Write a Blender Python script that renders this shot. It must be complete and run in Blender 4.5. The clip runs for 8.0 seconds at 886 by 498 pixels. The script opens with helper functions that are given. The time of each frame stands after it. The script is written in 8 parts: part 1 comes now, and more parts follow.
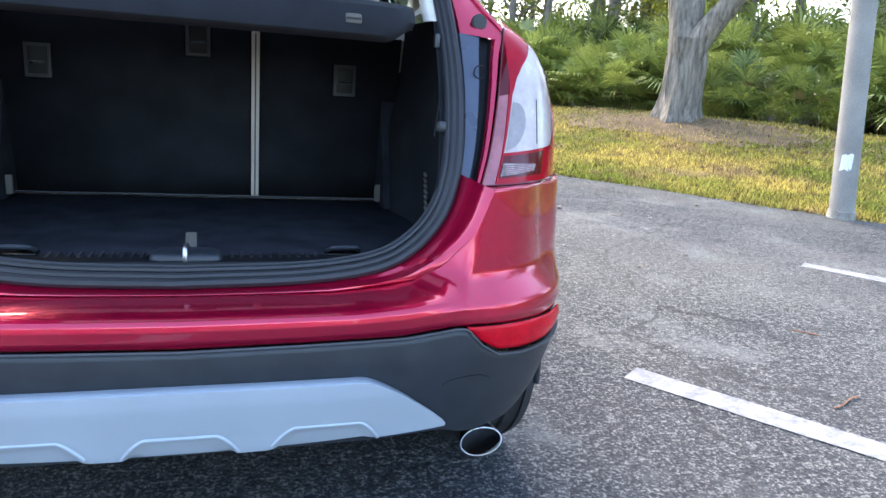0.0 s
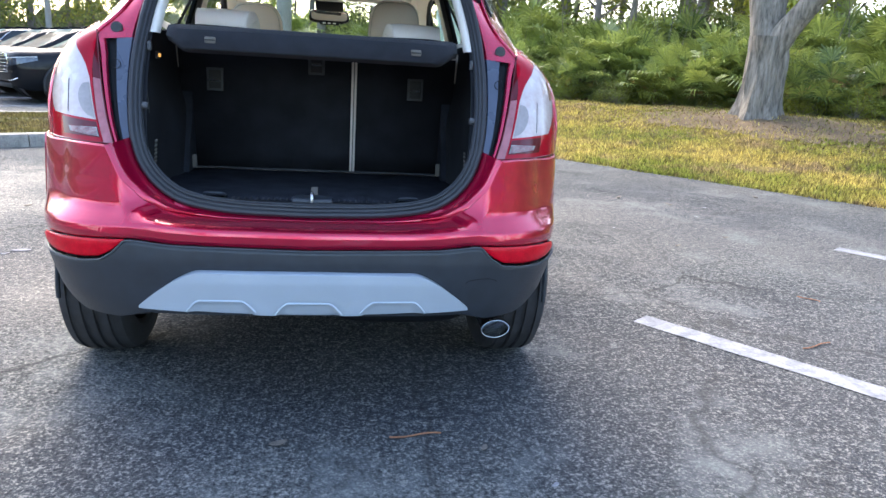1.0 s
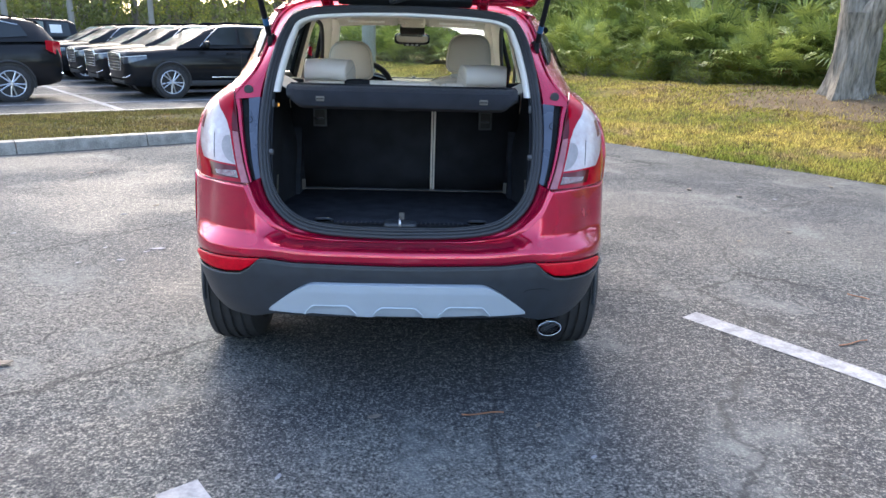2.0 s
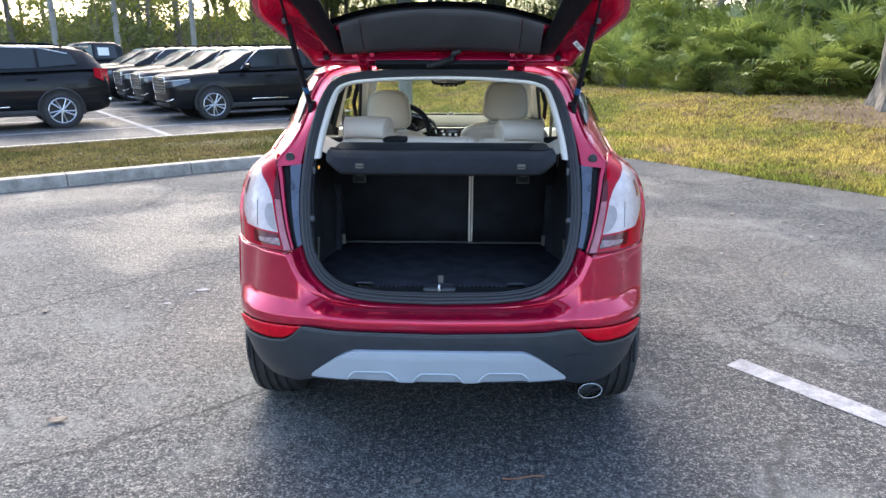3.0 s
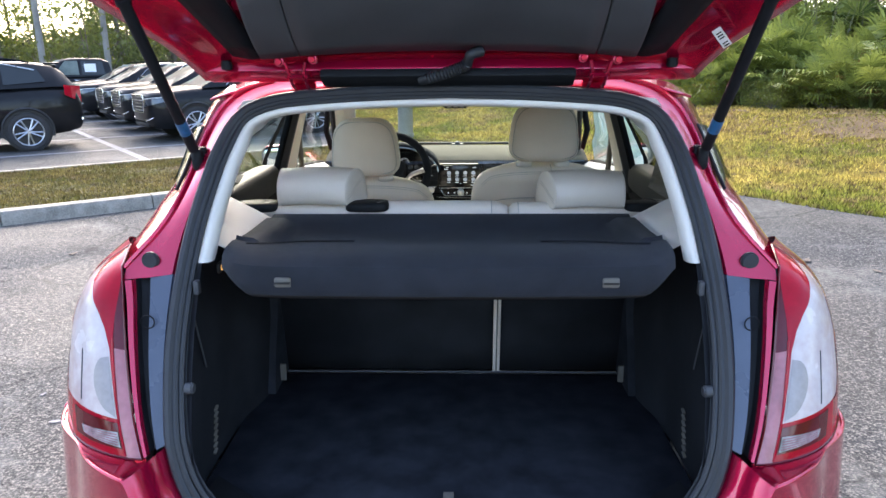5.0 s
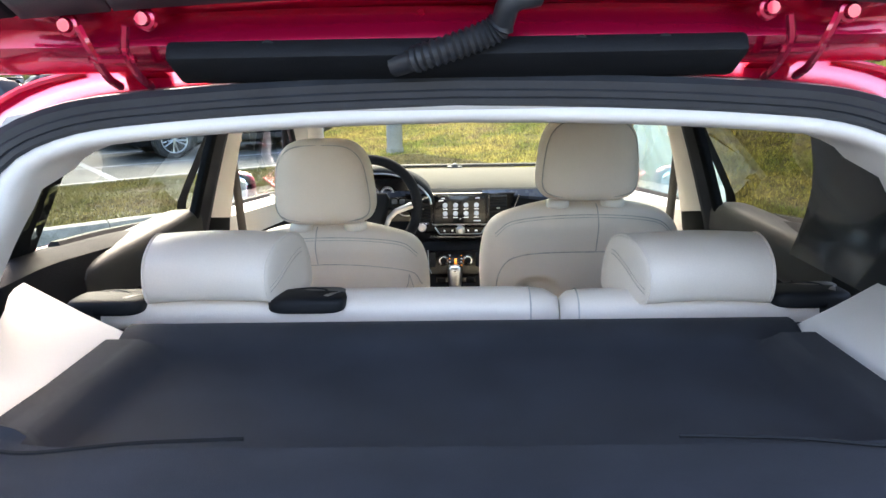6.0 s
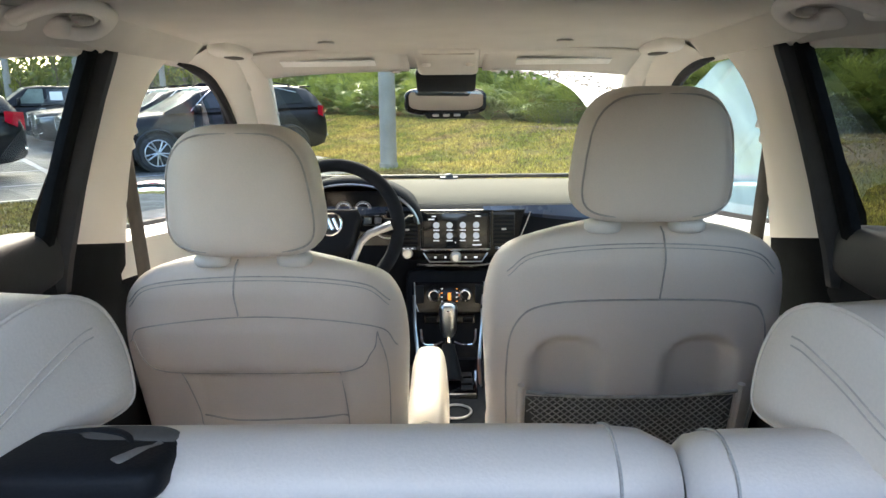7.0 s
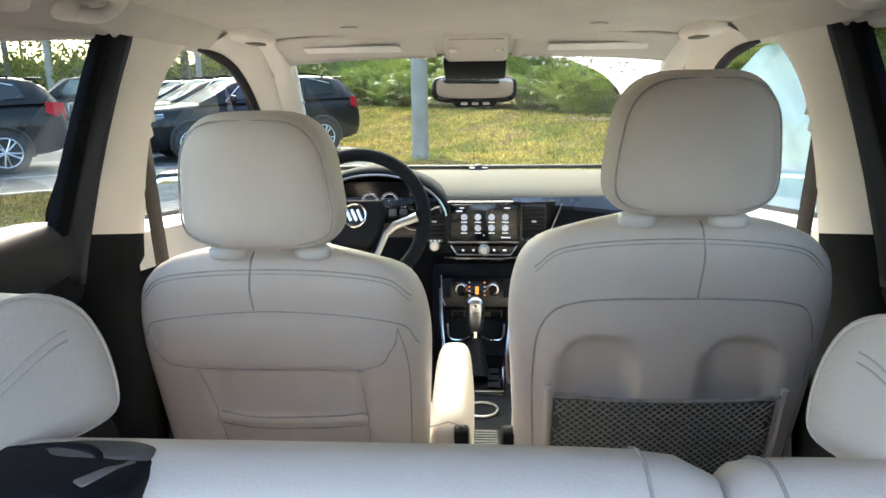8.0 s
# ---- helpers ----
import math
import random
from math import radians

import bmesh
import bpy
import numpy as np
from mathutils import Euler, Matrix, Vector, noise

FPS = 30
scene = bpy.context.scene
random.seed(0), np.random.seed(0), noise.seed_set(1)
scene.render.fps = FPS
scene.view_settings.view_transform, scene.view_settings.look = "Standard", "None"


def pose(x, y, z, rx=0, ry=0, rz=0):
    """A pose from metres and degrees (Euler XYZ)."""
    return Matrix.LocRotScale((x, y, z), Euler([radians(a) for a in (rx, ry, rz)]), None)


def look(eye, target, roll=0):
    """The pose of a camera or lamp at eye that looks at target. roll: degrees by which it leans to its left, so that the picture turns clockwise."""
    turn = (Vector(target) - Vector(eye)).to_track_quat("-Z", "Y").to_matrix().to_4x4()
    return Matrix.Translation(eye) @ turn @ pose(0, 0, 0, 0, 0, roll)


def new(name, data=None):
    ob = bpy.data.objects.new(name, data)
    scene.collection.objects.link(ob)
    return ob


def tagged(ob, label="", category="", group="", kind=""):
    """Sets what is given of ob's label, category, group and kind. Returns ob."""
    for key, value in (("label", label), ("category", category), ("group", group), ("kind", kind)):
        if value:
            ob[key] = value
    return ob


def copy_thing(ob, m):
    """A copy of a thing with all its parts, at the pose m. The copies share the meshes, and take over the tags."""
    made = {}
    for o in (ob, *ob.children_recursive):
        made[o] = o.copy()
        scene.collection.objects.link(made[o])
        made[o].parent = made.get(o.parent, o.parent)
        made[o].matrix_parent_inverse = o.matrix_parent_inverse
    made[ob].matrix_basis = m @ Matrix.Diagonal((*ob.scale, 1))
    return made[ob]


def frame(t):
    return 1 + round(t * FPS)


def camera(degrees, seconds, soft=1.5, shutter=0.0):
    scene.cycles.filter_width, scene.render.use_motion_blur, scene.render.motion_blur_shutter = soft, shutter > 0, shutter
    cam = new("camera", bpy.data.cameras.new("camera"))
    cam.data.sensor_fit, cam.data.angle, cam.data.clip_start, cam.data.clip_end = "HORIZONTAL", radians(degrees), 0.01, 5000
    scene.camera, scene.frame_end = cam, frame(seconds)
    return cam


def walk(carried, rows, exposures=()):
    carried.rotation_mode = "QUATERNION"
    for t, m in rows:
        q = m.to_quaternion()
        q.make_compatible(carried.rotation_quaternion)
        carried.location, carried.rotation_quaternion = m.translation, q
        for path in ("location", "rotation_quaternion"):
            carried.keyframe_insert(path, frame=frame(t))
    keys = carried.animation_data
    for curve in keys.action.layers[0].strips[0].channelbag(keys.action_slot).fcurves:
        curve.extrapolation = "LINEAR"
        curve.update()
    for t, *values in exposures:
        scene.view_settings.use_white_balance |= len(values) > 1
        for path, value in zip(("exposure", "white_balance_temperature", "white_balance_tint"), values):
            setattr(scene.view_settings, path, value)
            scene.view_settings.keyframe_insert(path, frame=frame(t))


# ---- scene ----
cam = camera(65.5, 8.0, soft=1.5)
PATH = [
    (0, (0.112, -1.174, 1.082), (0.66, 0.689, 0.607), 4.1),
    (0.5, (0.076, -1.588, 1.114), (0.489, 0.311, 0.643), 3.7),
    (1, (0.086, -2.008, 1.134), (0.386, -0.093, 0.64), 3.4),
    (1.5, (0.067, -2.379, 1.217), (0.233, -0.463, 0.671), 2.5),
    (2, (0.082, -2.465, 1.411), (0.148, -0.549, 0.84), 1.6),
    (3.5, (0.071, -2.299, 1.657), (0.008, -0.373, 1.121), -0.3),
    (4, (0.084, -1.902, 1.653), (0.018, 0.027, 1.131), -0.4),
    (4.5, (0.039, -1.432, 1.629), (-0.022, 0.497, 1.107), -0.3),
    (5, (0.031, -0.979, 1.606), (-0.023, 0.952, 1.088), -0.4),
    (5.2, (0.035, -0.788, 1.608), (-0.017, 1.144, 1.094), -0.5),
    (6.3, (-0.013, 0.108, 1.522), (-0.036, 2.052, 1.055), -0.9),
    (6.5, (0.0, 0.252, 1.494), (-0.017, 2.2, 1.039), -0.6),
    (7, (0.007, 0.501, 1.457), (-0.013, 2.452, 1.021), -0.6),
    (7.5, (0.015, 0.596, 1.443), (-0.035, 2.547, 1.005), -0.6),
    (8, (0.02, 0.56, 1.448), (-0.093, 2.503, 0.988), -0.7),
]
EXPOSE = [(0.0, 2.95, 6350, 11), (2.0, 2.6, 6450, 11), (4.2, 2.6, 6550, 13), (5.0, 2.75, 6600, 14), (6.3, 3.45, 6950, 18), (7.0, 3.15, 6700, 16), (8.0, 3.33, 6600, 15)]
walk(cam, [(t, look(eye, target, roll)) for t, eye, target, roll in PATH], EXPOSE)

# ---- world and sun: a low, hazy morning sun ahead of the car ----
SUN_AZ, SUN_EL = radians(-14), radians(38)
world = bpy.data.worlds.new("sky")
scene.world = world
world.use_nodes = True
_wn = world.node_tree
_sky = _wn.nodes.new("ShaderNodeTexSky")
_sky.sky_type = "NISHITA"
_sky.sun_disc = False
_sky.sun_elevation, _sky.sun_rotation = SUN_EL, SUN_AZ
_sky.dust_density, _sky.air_density = 3.0, 1.0
_bg = _wn.nodes["Background"]
_bg.inputs["Strength"].default_value = 0.15
_wn.links.new(_sky.outputs[0], _bg.inputs["Color"])
sun_dir = Vector((math.sin(SUN_AZ) * math.cos(SUN_EL), math.cos(SUN_AZ) * math.cos(SUN_EL), math.sin(SUN_EL)))
sun = new("sun", bpy.data.lights.new("sun", "SUN"))
sun.data.energy, sun.data.angle, sun.data.color = 0.65, radians(28), (1.0, 0.90, 0.74)
sun.matrix_world = look(sun_dir * 60, (0, 0, 0))

# ---- materials ----
def mat(name, color, rough=0.5, metal=0.0, var=0.12, scale=8.0, bump=0.0, bscale=120.0, coat=0.0, second=None, island=0.0,
        rvar=0.08, sheen=0.0, trans=0.0, through_=0.0, spec=0.5, emit=None, estr=0.0, coat_ior=1.5, stretch=1.0):
    """A Principled material with colour and roughness varied at two scales and a fine relief."""
    m = bpy.data.materials.new(name)
    m.use_nodes = True
    nt = m.node_tree
    n, ln = nt.nodes, nt.links.new
    p = n["Principled BSDF"]
    tc = n.new("ShaderNodeTexCoord")
    big, small = n.new("ShaderNodeTexNoise"), n.new("ShaderNodeTexNoise")
    big.inputs["Scale"].default_value, big.inputs["Detail"].default_value = scale, 6
    small.inputs["Scale"].default_value, small.inputs["Detail"].default_value = bscale, 3
    mp = n.new("ShaderNodeMapping")
    mp.inputs["Scale"].default_value = (1, 1, stretch)
    ln(tc.outputs["Object"], mp.inputs["Vector"])
    for t in (big, small):
        ln(mp.outputs["Vector"], t.inputs["Vector"])
    mix = n.new("ShaderNodeMix")
    mix.data_type = "RGBA"
    c2 = second or tuple(min(1.0, c * (1 + 2.2 * var)) for c in color)
    c1 = color if second else tuple(c * (1 - var) for c in color)
    mix.inputs["A"].default_value, mix.inputs["B"].default_value = (*c1, 1), (*c2, 1)
    ramp = n.new("ShaderNodeMapRange")
    ramp.inputs["From Min"].default_value, ramp.inputs["From Max"].default_value = 0.35, 0.68
    add = n.new("ShaderNodeMath")
    add.operation = "MULTIPLY_ADD"
    add.inputs[1].default_value, add.inputs[2].default_value = 0.35, 0.0
    ln(small.outputs["Fac"], add.inputs[0])
    sum_ = n.new("ShaderNodeMath")
    sum_.operation = "MULTIPLY_ADD"
    sum_.inputs[1].default_value = 0.65
    ln(big.outputs["Fac"], sum_.inputs[0])
    ln(add.outputs[0], sum_.inputs[2])
    ln(sum_.outputs[0], ramp.inputs["Value"])
    fac = ramp.outputs["Result"]
    if island:
        geo = n.new("ShaderNodeNewGeometry")
        obi = n.new("ShaderNodeObjectInfo")
        a1 = n.new("ShaderNodeMath")
        a1.operation = "ADD"
        ln(geo.outputs["Random Per Island"], a1.inputs[0])
        ln(obi.outputs["Random"], a1.inputs[1])
        a2 = n.new("ShaderNodeMath")
        a2.operation = "MULTIPLY_ADD"
        a2.inputs[1].default_value = island * 0.5
        ln(a1.outputs[0], a2.inputs[0])
        a3 = n.new("ShaderNodeMath")
        a3.operation = "MULTIPLY"
        a3.inputs[1].default_value = 1 - island
        ln(fac, a3.inputs[0])
        ln(a3.outputs[0], a2.inputs[2])
        fac = a2.outputs[0]
    ln(fac, mix.inputs["Factor"])
    ln(mix.outputs["Result"], p.inputs["Base Color"])
    rr = n.new("ShaderNodeMapRange")
    rr.inputs["To Min"].default_value, rr.inputs["To Max"].default_value = max(0.0, rough - rvar), min(1.0, rough + rvar)
    ln(big.outputs["Fac"], rr.inputs["Value"])
    ln(rr.outputs["Result"], p.inputs["Roughness"])
    p.inputs["Metallic"].default_value = metal
    p.inputs["Coat Weight"].default_value = coat
    p.inputs["Coat Roughness"].default_value = 0.03
    p.inputs["Coat IOR"].default_value = coat_ior
    p.inputs["Specular IOR Level"].default_value = spec
    p.inputs["Transmission Weight"].default_value = trans
    if sheen:
        p.inputs["Sheen Weight"].default_value = sheen
    if emit:
        p.inputs["Emission Color"].default_value, p.inputs["Emission Strength"].default_value = (*emit, 1), estr
    if bump:
        b = n.new("ShaderNodeBump")
        b.inputs["Strength"].default_value, b.inputs["Distance"].default_value = bump, 0.004
        ln(small.outputs["Fac"], b.inputs["Height"])
        ln(b.outputs["Normal"], p.inputs["Normal"])
    if through_:
        tl, mx = n.new("ShaderNodeBsdfTranslucent"), n.new("ShaderNodeMixShader")
        mx.inputs[0].default_value = through_
        ln(mix.outputs["Result"], tl.inputs["Color"])
        ln(p.outputs[0], mx.inputs[1])
        ln(tl.outputs[0], mx.inputs[2])
        ln(mx.outputs[0], n["Material Output"].inputs["Surface"])
    return m


def glass(name, tint, rough=0.0):
    """Thin car glass: clear tinted panes that also mirror."""
    m = bpy.data.materials.new(name)
    m.use_nodes = True
    nt = m.node_tree
    nt.nodes.remove(nt.nodes["Principled BSDF"])
    out = nt.nodes["Material Output"]
    t, g, mx = nt.nodes.new("ShaderNodeBsdfTransparent"), nt.nodes.new("ShaderNodeBsdfGlossy"), nt.nodes.new("ShaderNodeMixShader")
    f, noi, mr = nt.nodes.new("ShaderNodeLayerWeight"), nt.nodes.new("ShaderNodeTexNoise"), nt.nodes.new("ShaderNodeMapRange")
    pw, ma = nt.nodes.new("ShaderNodeMath"), nt.nodes.new("ShaderNodeMath")
    t.inputs["Color"].default_value = (*tint, 1)
    noi.inputs["Scale"].default_value = 6
    mr.inputs["To Min"].default_value, mr.inputs["To Max"].default_value = rough, rough + 0.03
    nt.links.new(noi.outputs["Fac"], mr.inputs["Value"])
    nt.links.new(mr.outputs["Result"], g.inputs["Roughness"])
    pw.operation, ma.operation = "POWER", "MULTIPLY_ADD"
    pw.inputs[1].default_value, ma.inputs[1].default_value, ma.inputs[2].default_value = 5.0, 0.6, 0.05
    nt.links.new(f.outputs["Facing"], pw.inputs[0])
    nt.links.new(pw.outputs[0], ma.inputs[0])
    nt.links.new(ma.outputs[0], mx.inputs[0])
    nt.links.new(t.outputs[0], mx.inputs[1])
    nt.links.new(g.outputs[0], mx.inputs[2])
    nt.links.new(mx.outputs[0], out.inputs["Surface"])
    return m


def asphalt_mat():
    """Old sealed asphalt: aggregate grain, pale worn patches, dark damp tyre ways and thin cracks."""
    m = bpy.data.materials.new("asphalt")
    m.use_nodes = True
    nt = m.node_tree
    n, ln = nt.nodes, nt.links.new
    p = n["Principled BSDF"]
    tc = n.new("ShaderNodeTexCoord")

    def noise_(scale, detail=4, rough=0.6, dist=0.0):
        t = n.new("ShaderNodeTexNoise")
        t.inputs["Scale"].default_value, t.inputs["Detail"].default_value = scale, detail
        t.inputs["Roughness"].default_value, t.inputs["Distortion"].default_value = rough, dist
        ln(tc.outputs["Object"], t.inputs["Vector"])
        return t.outputs["Fac"]

    def rng(v, a, b, c, d):
        r = n.new("ShaderNodeMapRange")
        for k, x in zip(("From Min", "From Max", "To Min", "To Max"), (a, b, c, d)):
            r.inputs[k].default_value = x
        ln(v, r.inputs["Value"])
        return r.outputs["Result"]

    def mixc(f, a, b):
        x = n.new("ShaderNodeMix")
        x.data_type = "RGBA"
        ln(f, x.inputs["Factor"])
        for k, c in (("A", a), ("B", b)):
            if isinstance(c, tuple):
                x.inputs[k].default_value = (*c, 1)
            else:
                ln(c, x.inputs[k])
        return x.outputs["Result"]

    def mixv(a, b, f):
        x = n.new("ShaderNodeMix")
        x.inputs["Factor"].default_value = f
        ln(a, x.inputs["A"])
        ln(b, x.inputs["B"])
        return x.outputs["Result"]

    patch = rng(noise_(0.35, 6, 0.6, 0.2), 0.42, 0.62, 0, 1)
    mid = rng(noise_(2.2, 6, 0.65), 0.38, 0.66, 0, 1)
    grain = mixv(noise_(80, 3, 0.8), noise_(27, 4, 0.8), 0.4)
    stones = n.new("ShaderNodeTexVoronoi")
    stones.inputs["Scale"].default_value = 70
    ln(tc.outputs["Object"], stones.inputs["Vector"])
    base = mixc(patch, (0.044, 0.049, 0.057), (0.081, 0.085, 0.081))
    base = mixc(rng(mid, 0, 1, 0, 0.55), base, (0.069, 0.075, 0.076))
    pale = rng(noise_(0.28, 9, 0.7, 0.35), 0.46, 0.64, 0, 0.8)
    base = mixc(pale, base, (0.116, 0.116, 0.110))
    damp = rng(noise_(0.42, 8, 0.62, 0.5), 0.53, 0.44, 0, 1)
    base = mixc(rng(damp, 0, 1, 0, 0.42), base, (0.024, 0.025, 0.028))
    base = mixc(rng(grain, 0.515, 0.58, 0, 0.85), base, (0.235, 0.23, 0.212))
    base = mixc(rng(grain, 0.485, 0.42, 0, 0.85), base, (0.014, 0.015, 0.018))
    blot = noise_(1.1, 8, 0.75, 0.15)
    base = mixc(rng(blot, 0.53, 0.68, 0, 0.62), base, (0.158, 0.17, 0.168))
    base = mixc(rng(blot, 0.44, 0.33, 0, 0.68), base, (0.022, 0.024, 0.029))
    scuff = noise_(9, 6, 0.8, 0.2)
    base = mixc(rng(scuff, 0.60, 0.68, 0, 0.5), base, (0.187, 0.20, 0.197))
    crack = n.new("ShaderNodeTexVoronoi")
    crack.feature = "DISTANCE_TO_EDGE"
    crack.inputs["Scale"].default_value = 0.55
    warp = n.new("ShaderNodeMix")
    warp.data_type = "VECTOR"
    warp.inputs["Factor"].default_value = 0.22
    wn = n.new("ShaderNodeTexNoise")
    wn.inputs["Scale"].default_value, wn.inputs["Detail"].default_value = 3, 6
    ln(tc.outputs["Object"], wn.inputs["Vector"])
    ln(tc.outputs["Object"], warp.inputs["A"])
    ln(wn.outputs["Color"], warp.inputs["B"])
    ln(warp.outputs["Result"], crack.inputs["Vector"])
    base = mixc(rng(crack.outputs["Distance"], 0.0, 0.008, 0.62, 0), base, (0.018, 0.018, 0.020))
    fine = n.new("ShaderNodeTexVoronoi")
    fine.feature = "DISTANCE_TO_EDGE"
    fine.inputs["Scale"].default_value = 1.7
    ln(warp.outputs["Result"], fine.inputs["Vector"])
    torn = n.new("ShaderNodeMath")
    torn.operation = "MULTIPLY"
    ln(rng(fine.outputs["Distance"], 0.0, 0.011, 0.45, 0), torn.inputs[0])
    ln(rng(noise_(0.9, 5, 0.6, 0.1), 0.50, 0.58, 0, 1), torn.inputs[1])
    base = mixc(torn.outputs[0], base, (0.018, 0.018, 0.020))
    ln(base, p.inputs["Base Color"])
    ln(rng(damp, 0, 1, 0.96, 0.72), p.inputs["Roughness"])
    ln(rng(damp, 0, 1, 0.08, 0.2), p.inputs["Specular IOR Level"])
    b = n.new("ShaderNodeBump")
    b.inputs["Strength"].default_value, b.inputs["Distance"].default_value = 0.6, 0.008
    ln(stones.outputs["Distance"], b.inputs["Height"])
    ln(b.outputs["Normal"], p.inputs["Normal"])
    return m


def grass_mat(name, green, straw, brown, blades_=False):
    """Autumn grass: green, straw and brown patches laid out over the ground, each blade a little different."""
    m = bpy.data.materials.new(name)
    m.use_nodes = True
    nt = m.node_tree
    n, ln = nt.nodes, nt.links.new
    p = n["Principled BSDF"]
    geo = n.new("ShaderNodeNewGeometry")

    def field(scale, detail, lo, hi):
        t, r = n.new("ShaderNodeTexNoise"), n.new("ShaderNodeMapRange")
        t.inputs["Scale"].default_value, t.inputs["Detail"].default_value = scale, detail
        t.inputs["Roughness"].default_value = 0.65
        r.inputs["From Min"].default_value, r.inputs["From Max"].default_value = lo, hi
        ln(geo.outputs["Position"], t.inputs["Vector"])
        ln(t.outputs["Fac"], r.inputs["Value"])
        return r.outputs["Result"]

    def blend(f, a, b):
        x = n.new("ShaderNodeMix")
        x.data_type = "RGBA"
        ln(f, x.inputs["Factor"])
        for k, c in (("A", a), ("B", b)):
            if isinstance(c, tuple):
                x.inputs[k].default_value = (*c, 1)
            else:
                ln(c, x.inputs[k])
        return x.outputs["Result"]

    col = blend(field(0.55, 7, 0.40, 0.60), green, straw)
    col = blend(field(0.8, 8, 0.54, 0.66), col, brown)
    col = blend(field(6.0, 6, 0.50, 0.66), col, tuple(0.35 * c for c in brown))
    if blades_:
        h = n.new("ShaderNodeHueSaturation")
        r = n.new("ShaderNodeMapRange")
        r.inputs["To Min"].default_value, r.inputs["To Max"].default_value = 0.35, 1.75
        ln(geo.outputs["Random Per Island"], r.inputs["Value"])
        ln(r.outputs["Result"], h.inputs["Value"])
        ln(col, h.inputs["Color"])
        col = h.outputs["Color"]
        tl, mx = n.new("ShaderNodeBsdfTranslucent"), n.new("ShaderNodeMixShader")
        mx.inputs[0].default_value = 0.35
        ln(col, tl.inputs["Color"])
        ln(p.outputs[0], mx.inputs[1])
        ln(tl.outputs[0], mx.inputs[2])
        ln(mx.outputs[0], n["Material Output"].inputs["Surface"])
    else:
        t, b = n.new("ShaderNodeTexNoise"), n.new("ShaderNodeBump")
        t.inputs["Scale"].default_value, t.inputs["Detail"].default_value = 30, 5
        b.inputs["Strength"].default_value, b.inputs["Distance"].default_value = 0.9, 0.02
        ln(geo.outputs["Position"], t.inputs["Vector"])
        ln(t.outputs["Fac"], b.inputs["Height"])
        ln(b.outputs["Normal"], p.inputs["Normal"])
    ln(col, p.inputs["Base Color"])
    p.inputs["Roughness"].default_value = 0.95
    p.inputs["Specular IOR Level"].default_value = 0.15
    return m


def mist_mat(name, tint, cover):
    """Glass filmed with dew: part clear, part scattering the daylight through it."""
    m = bpy.data.materials.new(name)
    m.use_nodes = True
    nt = m.node_tree
    n, ln = nt.nodes, nt.links.new
    n.remove(n["Principled BSDF"])
    tr, tl, mx = n.new("ShaderNodeBsdfTransparent"), n.new("ShaderNodeBsdfTranslucent"), n.new("ShaderNodeMixShader")
    tc, noi, r = n.new("ShaderNodeTexCoord"), n.new("ShaderNodeTexNoise"), n.new("ShaderNodeMapRange")
    tl.inputs["Color"].default_value = (*tint, 1)
    tr.inputs["Color"].default_value = (0.8, 0.9, 0.86, 1)
    noi.inputs["Scale"].default_value, noi.inputs["Detail"].default_value = 9, 6
    r.inputs["From Min"].default_value, r.inputs["From Max"].default_value = 0.3, 0.7
    r.inputs["To Min"].default_value, r.inputs["To Max"].default_value = cover - 0.08, min(1.0, cover + 0.08)
    ln(tc.outputs["Object"], noi.inputs["Vector"])
    ln(noi.outputs["Fac"], r.inputs["Value"])
    ln(r.outputs["Result"], mx.inputs[0])
    ln(tr.outputs[0], mx.inputs[1])
    ln(tl.outputs[0], mx.inputs[2])
    ln(mx.outputs[0], n["Material Output"].inputs["Surface"])
    return m


